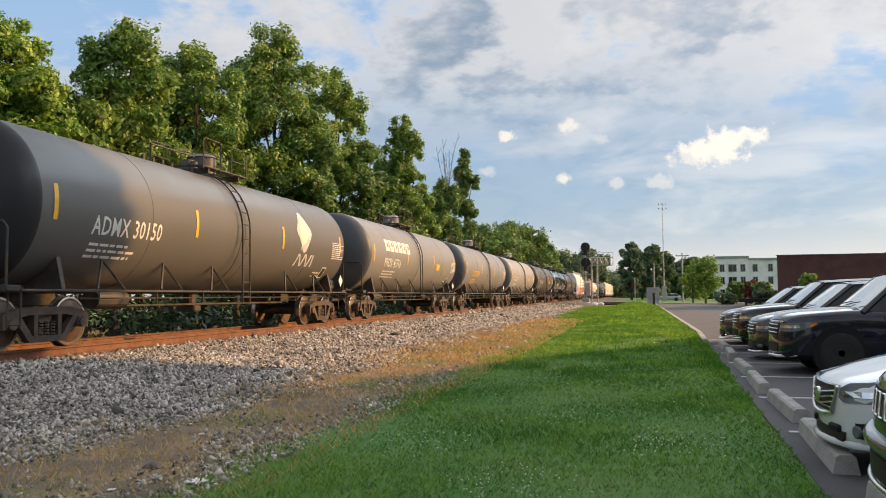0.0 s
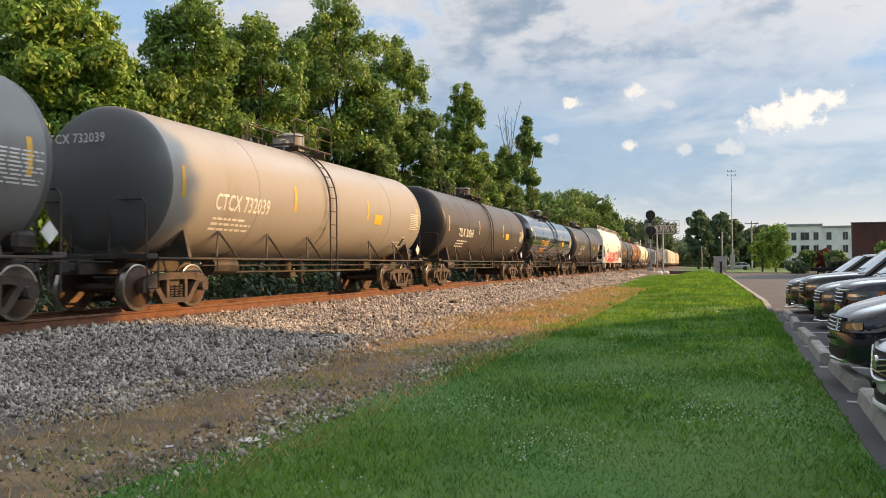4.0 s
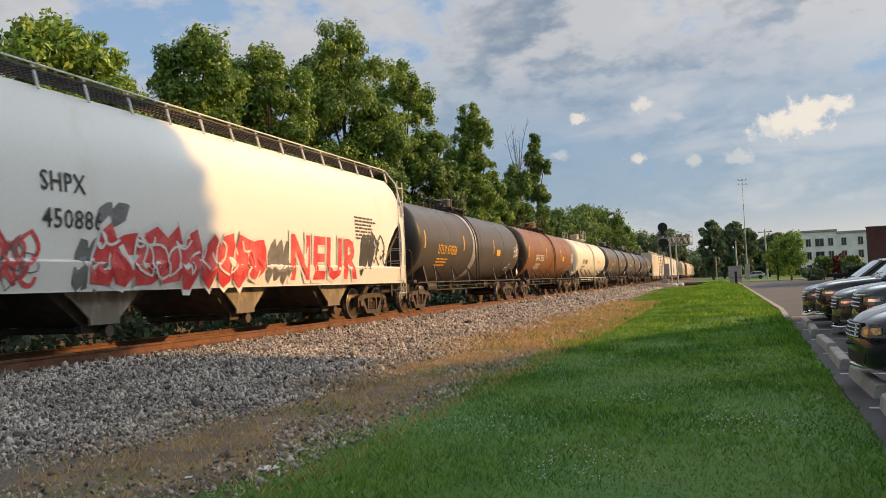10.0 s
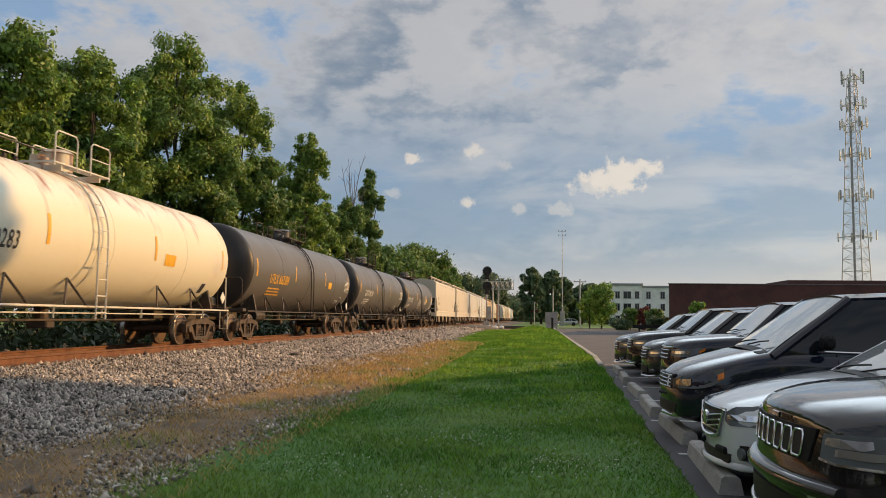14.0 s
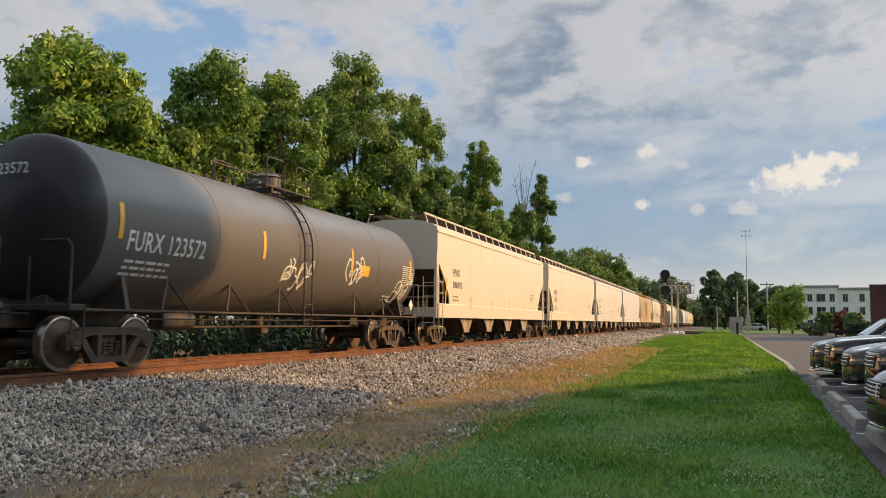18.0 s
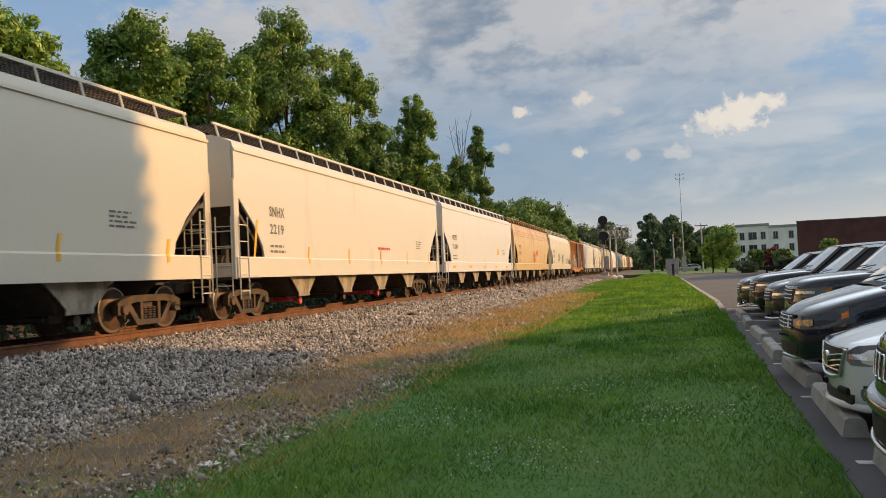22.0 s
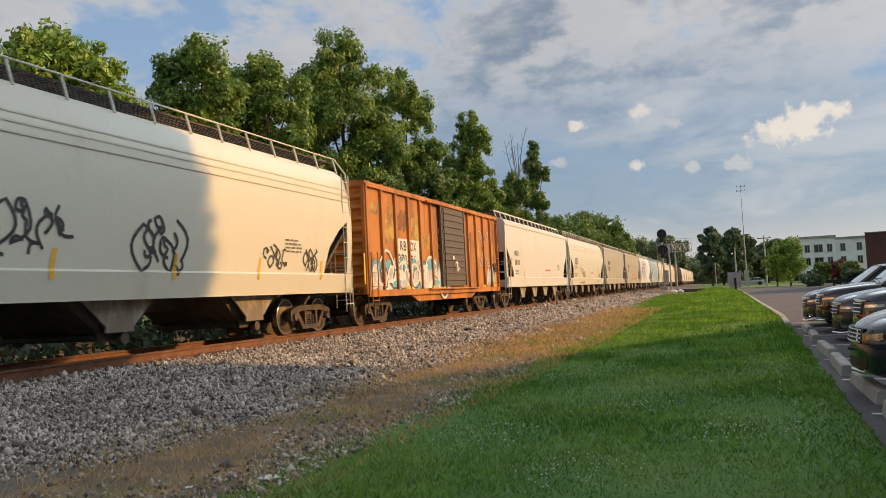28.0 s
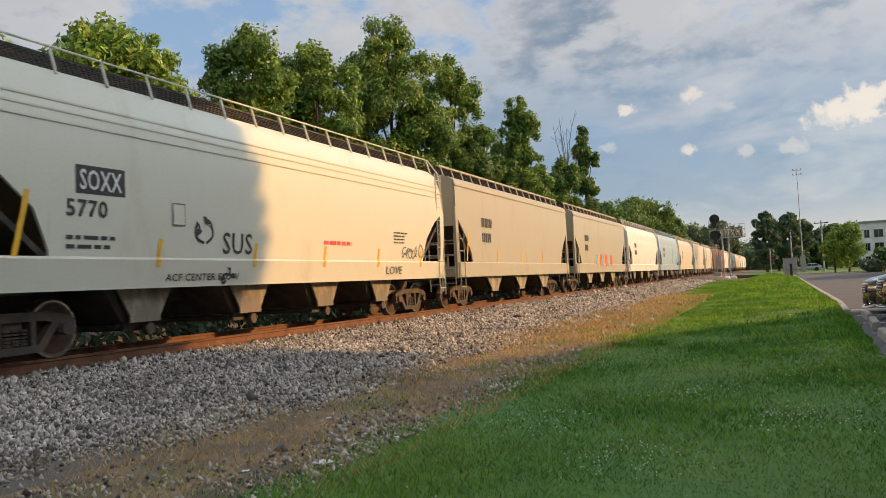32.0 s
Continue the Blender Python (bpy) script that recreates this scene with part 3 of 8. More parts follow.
def end_text(car, s, size, x, y, z, mat):
    return piece("lettering", sized_text(s, size * len(s) * 0.52, size * 0.72), mat, car, Matrix.Translation((x, y, z)) @ pose(0, 0, 0, 90, 0, 0))


def quad_grid(w, h, nx, ny, skew=0.0):
    bm = bmesh.new()
    vs = [[bm.verts.new((w * (i / nx - 0.5) + skew * (j / ny - 0.5) * h, h * (j / ny - 0.5), 0)) for i in range(nx + 1)] for j in range(ny + 1)]
    for j in range(ny):
        for i in range(nx):
            bm.faces.new((vs[j][i], vs[j][i + 1], vs[j + 1][i + 1], vs[j + 1][i]))
    me = bpy.data.meshes.new("plate")
    bm.to_mesh(me)
    bm.free()
    me.materials.append(None)
    return me


def side_patch(car, name, y, z, w, h, mat, fx, skew=0.0, label=""):
    me = quad_grid(w, h, max(1, int(w / 0.25)), max(1, int(h / 0.12)), skew)
    for v in me.vertices:
        v.co.x += y
        v.co.y += z
    c = wrap(me, ("patch", round(y, 3), round(z, 3), round(w, 3), round(h, 3), id(fx), skew), fx)
    return piece(name, c, mat, car, None, label)


def bars(car, y, z, n, w, h, gap, mat, fx, seed=1, name="small_print"):
    """Lines of print too small to read, as plain bars."""
    rnd = random.Random(seed)
    bm = bmesh.new()
    for i in range(n):
        x = 0.0
        lim = w * rnd.uniform(0.65, 1.0)
        while x < lim:
            ww = min(rnd.uniform(0.10, 0.30), lim - x)
            zz = -i * (h + gap)
            bm.faces.new([bm.verts.new(p) for p in ((y + x, z + zz, 0), (y + x + ww, z + zz, 0), (y + x + ww, z + zz + h, 0), (y + x, z + zz + h, 0))])
            x += ww + 0.05
    me = bpy.data.meshes.new("bars")
    bm.to_mesh(me)
    bm.free()
    me.materials.append(None)
    c = wrap(me, ("bars", car.name, round(y, 2), round(z, 2)), fx)
    return piece(name, c, mat, car)


def ribbon_script(car, y, z, w, h, mat, fx, seed, strokes=6, r=0.035, name="graffiti_tag"):
    """A sprayed tag that cannot be read: a few looping strokes."""
    rnd = random.Random(seed)
    bm = bmesh.new()
    for k in range(strokes):
        cx = y + w * (k + 0.5) / strokes
        p = [(cx + rnd.uniform(-0.5, 0.5) * w / strokes * 1.3, z + rnd.uniform(-0.5, 0.5) * h) for _ in range(5)]
        pts = []
        for i in range(len(p) - 1):
            for t in range(6):
                u = t / 6
                a, b = Vector(p[i]), Vector(p[i + 1])
                bend = Vector((-(b - a).y, (b - a).x)) * 0.35 * math.sin(u * math.pi)
                pts.append(a.lerp(b, u) + bend)
        pts.append(Vector(p[-1]))
        left, right = [], []
        for i, q in enumerate(pts):
            d = (pts[min(i + 1, len(pts) - 1)] - pts[max(i - 1, 0)])
            n = Vector((-d.y, d.x)).normalized() * r if d.length > 1e-6 else Vector((0, r))
            left.append(bm.verts.new((q.x + n.x, q.y + n.y, 0.0)))
            right.append(bm.verts.new((q.x - n.x, q.y - n.y, 0.0)))
        for i in range(len(pts) - 1):
            bm.faces.new((left[i], right[i], right[i + 1], left[i + 1]))
    me = bpy.data.meshes.new("tag")
    bm.to_mesh(me)
    bm.free()
    me.materials.append(None)
    c = wrap(me, ("tag", car.name, seed), fx)
    return piece(name, c, mat, car)


# -- tank car --
TANK_R, TANK_Z = 1.52, 2.55


def tank_x(y, z):
    return math.sqrt(max(0.01, (TANK_R + 0.008) ** 2 - (z - TANK_Z) ** 2))


def tank_body(L, R, piece_of="shell"):
    """The round shell between the weld seams, or one of the dished heads (its end, -1 or 1)."""
    def build(bm):
        half, head = L / 2 - 0.75, 0.62
        seg = 56
        dish = [(-half + head * (1 - math.cos(k / 10 * math.pi / 2)), max(0.02, R * math.sin(k / 10 * math.pi / 2))) for k in range(11)]
        if piece_of == "shell":
            full = [(-half + head + 0.02, R)] + [(-half + head + (2 * half - 2 * head) * k / 8, R) for k in range(1, 8)] + [(half - head - 0.02, R)]
        else:
            full = [(-y if piece_of > 0 else y, r) for y, r in dish] + [(piece_of * (half - head - 0.02), R)]
        rings = []
        for y, r in full:
            rings.append([bm.verts.new((r * math.sin(2 * math.pi * k / seg), y, TANK_Z + r * math.cos(2 * math.pi * k / seg))) for k in range(seg)])
        for a, b in zip(rings[:-1], rings[1:]):
            for k in range(seg):
                bm.faces.new((a[k], b[k], b[(k + 1) % seg], a[(k + 1) % seg]))
        bm.faces.new(rings[0])
        if piece_of == "shell":
            bm.faces.new(rings[-1][::-1])
        bmesh.ops.recalc_face_normals(bm, faces=bm.faces)
    return build


def ring(R, w, y):
    def build(bm):
        seg = 56
        prof = [(y - w / 2, R), (y - w / 2, R + 0.012), (y + w / 2, R + 0.012), (y + w / 2, R)]
        rr = [[bm.verts.new((r * math.sin(2 * math.pi * k / seg), yy, TANK_Z + r * math.cos(2 * math.pi * k / seg))) for k in range(seg)] for yy, r in prof]
        for a, b in zip(rr[:-1], rr[1:]):
            for k in range(seg):
                bm.faces.new((a[k], a[(k + 1) % seg], b[(k + 1) % seg], b[k]))
        bmesh.ops.recalc_face_normals(bm, faces=bm.faces)
    return build


def arc_ladder(bm, y, R, s):
    """Ladder that follows the tank's side from the sill to the top platform."""
    z0 = 0.75
    for dy in (-0.2, 0.2):
        pts = [(s * (R + 0.10), y + dy, z0), (s * (R + 0.10), y + dy, TANK_Z)]
        for k in range(1, 9):
            a = k / 8 * radians(70)
            pts.append((s * (R + 0.10) * math.cos(a), y + dy, TANK_Z + (R + 0.10) * math.sin(a)))
        pipe(bm, pts, 0.022, 5)
    for k in range(5):
        z = z0 + 0.15 + k * 0.36
        rod(bm, (s * (R + 0.10), y - 0.2, z), (s * (R + 0.10), y + 0.2, z), 0.014, 5)
    for k in range(6):
        a = (k + 0.5) / 6 * radians(66)
        p = (s * (R + 0.10) * math.cos(a), TANK_Z + (R + 0.10) * math.sin(a))
        rod(bm, (p[0], y - 0.2, p[1]), (p[0], y + 0.2, p[1]), 0.014, 5)


def tank_car(label, L, paint, trim, style):
    """style: dict of dome, platform_y, rails, belt."""
    car = thing("tank_car", Matrix(), label, "tank car", "cars of the freight train")
    R = TANK_R
    half = L / 2
    part("tank_shell", tank_body(L, R), paint, car, key=("tank", L), smooth=60)
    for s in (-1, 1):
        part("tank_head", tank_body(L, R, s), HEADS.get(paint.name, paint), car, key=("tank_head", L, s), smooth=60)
    for y in (-L * 0.23, L * 0.02, L * 0.25):
        part("weld_band", ring(R - 0.007, 0.05, y), paint, car, key=("weld", L, y), smooth=30)
    py = style.get("platform_y", 0.3)
    if style.get("belt"):
        part("silver_belt", ring(R - 0.005, 0.55, py - 0.5), style["belt"], car, key=("belt", L, py), smooth=30)
    else:
        part("jacket_band", ring(R - 0.003, 0.10, py - 0.55), paint, car, key=("jband", L, py), smooth=30)
    for s in (-1, 1):
        def sill(bm, s=s):
            box(bm, (0, s * (half - 2.1), 0.92), (0.36, 2.7, 0.34), bevel=0.02)
            box(bm, (0, s * (half - 0.95), 1.06), (2.75, 0.32, 0.10), bevel=0.01)
            prism(bm, [(-1.38, 1.0), (1.38, 1.0), (1.24, 1.62), (0.9, 1.28), (-0.9, 1.28), (-1.24, 1.62)], "y", s * (half - 2.15) - 0.05, s * (half - 2.15) + 0.05)
            box(bm, (0, s * (half - 1.9), 1.13), (1.2, 1.6, 0.30), bevel=0.03)
        part("stub_sill", sill, M_STEELD, car, key=("sill", L, s))

        for sx in (-1, 1):
            part("end_handrail", lambda bm, s=s, sx=sx: pipe(bm, [(sx * 1.30, s * (half - 0.86), 1.1), (sx * 1.30, s * (half - 0.86), 2.05), (sx * 1.22, s * (half - 0.86), 2.15), (sx * 0.52, s * (half - 0.86), 2.15), (sx * 0.45, s * (half - 0.86), 2.05), (sx * 0.45, s * (half - 0.86), 1.1)], 0.022, 6), trim, car, key=("endrail", L, s, sx))
            part("step", lambda bm, s=s, sx=sx: pipe(bm, [(sx * 1.45, s * (half - 1.02), 1.0), (sx * 1.45, s * (half - 1.02), 0.45), (sx * 1.2, s * (half - 1.02), 0.45), (sx * 1.2, s * (half - 1.02), 1.0)], 0.018, 6), trim, car, key=("step", L, s, sx))
        add_truck(car, s * (half - 2.15))
    add_couplers(car, L)
    for s in (-1, 1):
        def side_rail(bm, s=s):
            x = s * 1.46
            rod(bm, (x, -half + 1.0, 1.02), (x, half - 1.0, 1.02), 0.026, 6)
            rod(bm, (x - s * 0.12, -half + 2.6, 0.88), (x - s * 0.12, half - 2.6, 0.88), 0.016, 5)
            for k in range(7):
                y = -half + 3.0 + k * (L - 6.0) / 6
                rod(bm, (x, y, 0.78), (x, y, 1.05), 0.018, 5)
        part("side_rail", side_rail, trim, car, key=("siderail", L, s))
        part("ladder", lambda bm, s=s: arc_ladder(bm, py - 0.55, R, s), trim, car, key=("arc", py, s))
        for k in range(6):
            y = -half + 3.4 + k * (L - 6.8) / 5

            def gusset(bm, s=s):
                for d in (-1, 1):
                    rod(bm, (s * 1.44, d * 0.42, 1.05), (s * 1.22, 0, 1.62), 0.026, 5)
            if k in (0, 1, 2, 4, 5):
                part("hanger_brace", gusset, M_STEELD, car, key=("gusset", s), m=pose(0, y, 0))

    top = TANK_Z + R

    def platform(bm):
        # grating bars on two cross beams, open round the dome
        for k in range(7):
            for sx in (-1, 1):
                box(bm, (sx * (0.47 + 0.045 * k), py, top + 0.10), (0.018, 2.3, 0.03))
        for y in (-1.15, 1.15):
            box(bm, (0, py + y, top + 0.10), (1.50, 0.05, 0.05))
        for y in (-0.8, 0.8):
            box(bm, (0, py + y, top + 0.02), (1.40, 0.06, 0.14))
    part("top_platform", platform, trim, car, key=("platform", py, trim.name))
    for x in (-0.74, 0.74):
        for y0, y1 in ((-1.15, -0.28), (0.30, 1.15)):
            def guard(bm, y0=y0, y1=y1):
                pipe(bm, [(0, y0, 0.02), (0, y0, 0.72), (0, y0 + 0.08, 0.80), (0, y1 - 0.08, 0.80), (0, y1, 0.72), (0, y1, 0.02)], 0.02, 6)
                rod(bm, (0, y0, 0.44), (0, y1, 0.44), 0.014, 5)
            part("guard_rail", guard, trim, car, key=("guard_rail", y0), m=pose(x, py, top))

    def dome(bm):
        top = TANK_Z + R
        rod(bm, (0, py + 0.1, top - 0.08), (0, py + 0.1, top + 0.52), 0.36, 20)
        rod(bm, (0, py + 0.1, top + 0.50), (0, py + 0.1, top + 0.58), 0.40, 20, 0.30)
        rod(bm, (0.0, py - 0.62, top - 0.05), (0, py - 0.62, top + 0.34), 0.17, 12)
        rod(bm, (0.25, py - 0.75, top - 0.05), (0.25, py - 0.75, top + 0.28), 0.09, 10)
    part("manway_dome", dome, paint, car, key=("dome", py), smooth=40)

    for k in range(4):
        part("valve", lambda bm, k=k: rod(bm, (0, py - 2.6 + 0.4 * k, top - 0.05), (0, py - 2.6 + 0.4 * k, top + 0.16), 0.05, 8), M_STEELD, car, key=("valve", py, k))
    part("walkway_rail", lambda bm: pipe(bm, [(0.4, py - 2.9, top - 0.1), (0.4, py - 2.9, top + 0.35), (0.4, py - 1.0, top + 0.35)], 0.018, 5), M_STEELD, car, key=("walkrail", py))

    def belly(bm):
        rod(bm, (0, 0, TANK_Z - R + 0.05), (0, 0, TANK_Z - R - 0.35), 0.16, 12)
        box(bm, (0, 0, TANK_Z - R - 0.42), (0.5, 0.34, 0.16), bevel=0.03)
        rod(bm, (0.55, -half + 4.0, 0.86), (0.55, -half + 5.0, 0.86), 0.2, 12)
        rod(bm, (-0.5, half - 4.6, 0.80), (-0.5, half - 3.6, 0.80), 0.14, 12)
        rod(bm, (0.2, -half + 3.0, 0.72), (0.2, half - 3.0, 0.72), 0.03, 6)
        box(bm, (0.9, half - 1.35, 1.28), (0.42, 0.5, 0.34), bevel=0.08)
    part("brake_gear", belly, M_STEELD, car, key=("belly", L))
    return car


def tank_stripes(car, L, ys=(-0.40, -0.13, 0.14, 0.40), z=2.55, mat=None):
    for f in ys:
        side_patch(car, "reflective_strip", f * L, z, 0.11, 0.62, mat or M_YELLOW, tank_x)


# -- covered hopper --
def hopper_profile(curved):
    """Half outline of the side: (x, z) from the sill up to the roof edge."""
    if curved == "round":
        return [(1.50, 1.05), (1.58, 1.40), (1.64, 2.2), (1.61, 2.9), (1.50, 3.5), (1.27, 4.05), (0.98, 4.40)]
    if curved:
        return [(1.50, 1.05), (1.56, 1.35), (1.62, 2.2), (1.63, 3.0), (1.58, 3.7), (1.40, 4.25), (1.15, 4.45)]
    return [(1.60, 1.05), (1.60, 2.0), (1.60, 3.0), (1.60, 4.15), (1.56, 4.30), (1.35, 4.42), (1.05, 4.50)]


def hopper_x(curved):
    prof = hopper_profile(curved)

    def fx(y, z):
        ledge = 0.04 if z < 1.505 else 0.0
        for (x0, z0), (x1, z1) in zip(prof[:-1], prof[1:]):
            if z <= z1:
                k = max(0.0, (z - z0) / (z1 - z0))
                return x0 + (x1 - x0) * k + 0.009 + ledge
        return prof[-1][0] + 0.009
    return fx


HOPX = {False: hopper_x(False), True: hopper_x(True), "round": hopper_x("round")}


def hopper_car(label, L, paint, curved=False, bays=4, name="hopper_car", dark_end=None, gate_red=False):
    car = thing(name, Matrix(), label, "hopper car", "cars of the freight train")
    half = L / 2 - (0.55 if curved else 0.76)
    prof = hopper_profile(curved)
    fx = HOPX[curved]

    for s in (-1, 1):
        def side(bm, s=s):
            # skin: full height between the ends; by each end an opening with a slanted upper edge
            cut, post = (1.70, 0.30) if curved else (1.44, 0.18)
            mid = [-half + cut + (2 * half - 2 * cut) * k / 6 for k in range(7)]
            X = lambda z: s * (fx(0, z) - 0.009)
            rows = [1.05, 1.50, 1.54, 2.0, 2.45, 3.0] + [p[1] for p in prof if p[1] > 3.05]

            def strip(ys, zs):
                g = [[bm.verts.new((X(z), y, z)) for z in zs] for y in ys]
                for j in range(len(ys) - 1):
                    for i in range(len(zs) - 1):
                        bm.faces.new((g[j][i], g[j + 1][i], g[j + 1][i + 1], g[j][i + 1]))
            strip(mid, rows)
            for e in (-1, 1):
                y0, y1, y2 = e * half, e * (half - post), e * (half - cut)
                strip([y0, y1], rows)
                strip([y1, y2], rows[:3])
                strip([y1, y2], rows[5:])
                if curved:
                    fills = (((1.70, 1.62), (1.70, 2.45), (1.42, 2.22), (1.62, 1.80)), ((1.70, 2.45), (1.70, 3.0), (0.80, 3.0), (0.80, 2.72), (1.42, 2.22)), ((0.80, 2.72), (0.80, 3.0), (0.30, 3.0), (0.30, 2.97)))
                else:
                    fills = (((1.44, 1.56), (1.44, 2.45), (0.96, 2.33), (1.38, 1.80)), ((1.44, 2.45), (1.44, 3.0), (0.60, 3.0), (0.60, 2.63), (0.96, 2.33)), ((0.60, 2.63), (0.60, 3.0), (0.18, 3.0), (0.18, 2.97)))
                for poly in fills:
                    bm.faces.new([bm.verts.new((X(z), e * (half - q), z)) for q, z in poly])
            bmesh.ops.remove_doubles(bm, verts=bm.verts, dist=0.0005)
            bmesh.ops.recalc_face_normals(bm, faces=bm.faces)
            r = bmesh.ops.extrude_face_region(bm, geom=bm.faces[:])
            for v in r["geom"]:
                if isinstance(v, bmesh.types.BMVert):
                    v.co.x -= s * 0.05
            bmesh.ops.recalc_face_normals(bm, faces=bm.faces)
        part("side_sheet", side, paint, car, key=("hside", L, curved, s), smooth=35 if curved else 20)

        def sill(bm, s=s):
            x = prof[0][0]
            box(bm, (s * (x - 0.03), 0, 1.06), (0.14, 2 * half, 0.07))
            if not curved:
                box(bm, (s * (x + 0.012), 0, 1.30), (0.02, 2 * half - 0.1, 0.05))
                box(bm, (s * (prof[3][0] + 0.012), 0, 4.12), (0.04, 2 * half, 0.06))
            elif curved != "round":
                for z in (3.55, 3.72, 3.88):
                    box(bm, (s * (fx(0, z) - 0.004), 0, z), (0.03, 2 * half, 0.035))
        part("side_sill", sill, paint, car, key=("hsill", L, curved, s))

    def roof(bm):
        x = prof[-1][0]
        z = prof[-1][1]
        prism(bm, [(-x - 0.01, z - 0.05), (x + 0.01, z - 0.05), (x + 0.01, z), (0.5, z + 0.07), (-0.5, z + 0.07), (-x - 0.01, z)], "y", -half, half)
    part("roof", roof, paint, car, key=("hroof", L, curved))
    for s in (-1, 1):
        def end(bm, s=s):
            out = [(x - 0.06, z) for x, z in prof if z >= 3.0]
            pts = [(-1.54, 2.75), (1.54, 2.75)] + out + [(-x, z) for x, z in out[::-1]]
            prism(bm, pts, "y", s * half - 0.04, s * half + 0.02)
            for sx in (-1, 1):
                box(bm, (sx * (prof[1][0] - 0.05), s * half, 2.2), (0.10, 0.10, 2.4), bevel=0.01)
        part("end_sheet", end, paint, car, key=("hend", L, curved, s))
        part("end_sill", lambda bm, s=s: box(bm, (0, s * (half - 0.02), 1.22), (3.06, 0.14, 0.34), bevel=0.012), paint, car, key=("hendsill", half, s))

        def slope(bm, s=s):
            y0, y1 = s * (half - 0.05), s * (half - 2.2)
            prism(bm, [(y0, 2.80), (y1, 1.05), (y1 - s * 0.05, 1.15), (y0, 2.9)], "x", -1.50, 1.50)
        # near-black in place of car paint: the recess's shade is in the colour
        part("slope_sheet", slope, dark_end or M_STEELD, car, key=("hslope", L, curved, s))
        part("end_deck", lambda bm, s=s: box(bm, (0, s * (half - 0.75), 1.05), (2.9, 1.5, 0.12), bevel=0.01), M_STEELD, car, key=("hdeck", half, s))
        part("draft_sill", lambda bm, s=s: box(bm, (0, s * (half - 1.2), 0.90), (0.4, 2.6, 0.34), bevel=0.015), M_STEELD, car, key=("hdraft", half, s))
        part("air_reservoir", lambda bm, s=s: rod(bm, (0.35, s * (half - 0.62), 1.42), (0.95, s * (half - 0.62), 1.42), 0.2, 14), M_STEELD, car, key=("hair", half, s), smooth=40)
        for x in (-0.9, 0.9):
            part("end_post", lambda bm, s=s, x=x: box(bm, (x, s * (half - 0.7), 1.7), (0.12, 0.2, 1.3), bevel=0.01), M_STEELD, car, key=("hpost", half, s, x))
        for sx in (1, -1):
            def end_ladder(bm, s=s, sx=sx):
                y = s * (half + 0.06)
                x = prof[1][0] - 0.30
                ladder(bm, sx * x, y, 0.60, 2.50 if s < 0 or not curved else 3.6, 0.42, "x")
                pipe(bm, [(sx * (x + 0.2), y - s * 0.03, 2.15), (sx * 0.3, y - s * 0.03, 2.15)], 0.016, 5)
                pipe(bm, [(sx * (x + 0.2), y - s * 0.03, 1.75), (sx * 0.3, y - s * 0.03, 1.75)], 0.016, 5)
            part("end_ladder", end_ladder, paint, car, key=("hendladder", L, curved, s, sx))
            part("end_handrail", lambda bm, s=s, sx=sx: pipe(bm, [(sx * 0.9, s * (half + 0.06), 1.1), (sx * 0.9, s * (half + 0.06), 2.2), (sx * 0.4, s * (half + 0.06), 2.2)], 0.018, 5), paint, car, key=("hendrail", half, s, sx))

        for sx in (1, -1):
            part("side_ladder", lambda bm, s=s, sx=sx: ladder(bm, sx * (prof[1][0] + 0.05), s * (half - 0.28), 0.50, 2.5 if s < 0 or not curved else 4.3, 0.44, "y"), paint, car, key=("hsideladder", L, curved, s, sx))
        add_truck(car, s * (half - 1.55))
    add_couplers(car, L)

    # running boards are open gratings: thin bars along and across
    def grating(bm):
        z = prof[-1][1] + 0.26
        for sx in (-1, 1):
            for k in range(7):
                box(bm, (sx * (0.45 + 0.1 * k), 0, z), (0.018, 2 * half, 0.035))
            n = int(2 * half / 0.12)
            for k in range(n + 1):
                box(bm, (sx * 0.75, -half + k * 2 * half / n, z), (0.62, 0.014, 0.03))
    part("running_board", grating, M_STEELD, car, key=("hboard", L, curved))
    for sx in (-1, 1):
        def rail(bm, sx=sx):
            z = prof[-1][1]
            x = prof[-1][0] + 0.02
            if curved:
                rod(bm, (sx * x, -half, z + 0.36), (sx * x, half, z + 0.36), 0.02, 6)
                for e in (-1, 1):
                    pipe(bm, [(sx * x, e * half, z + 0.36), (sx * (prof[-2][0] + 0.1), e * half, z - 0.1), (sx * (prof[1][0] + 0.05), e * (half - 0.02), z - 1.2)], 0.025, 6)
            else:
                box(bm, (sx * x, 0, z + 0.30), (0.05, 2 * half, 0.06))
            n = 16
            for k in range(n + 1):
                y = -half + 0.1 + k * (2 * half - 0.2) / n
                rod(bm, (sx * (x + 0.12), y, z - 0.08), (sx * x, y, z + 0.33), 0.028, 5)
        part("roof_rail", rail, paint, car, key=("hrail", L, curved, sx))

    def hatches(bm):
        z = prof[-1][1] + 0.08
        n = 10
        for k in range(n):
            y = -half + 1.2 + k * (2 * half - 2.4) / (n - 1)
            box(bm, (0, y, z), (0.6, 1.0, 0.10), bevel=0.03)
    part("roof_hatch", hatches, paint, car, key=("hhatch", L, curved))

    def keel(bm):
        box(bm, (0, 0, 0.92), (0.34, 2 * half - 4, 0.30))
    part("centre_sill", keel, M_STEELD, car, key=("hkeel", L))
    span = 2 * half - 4.9
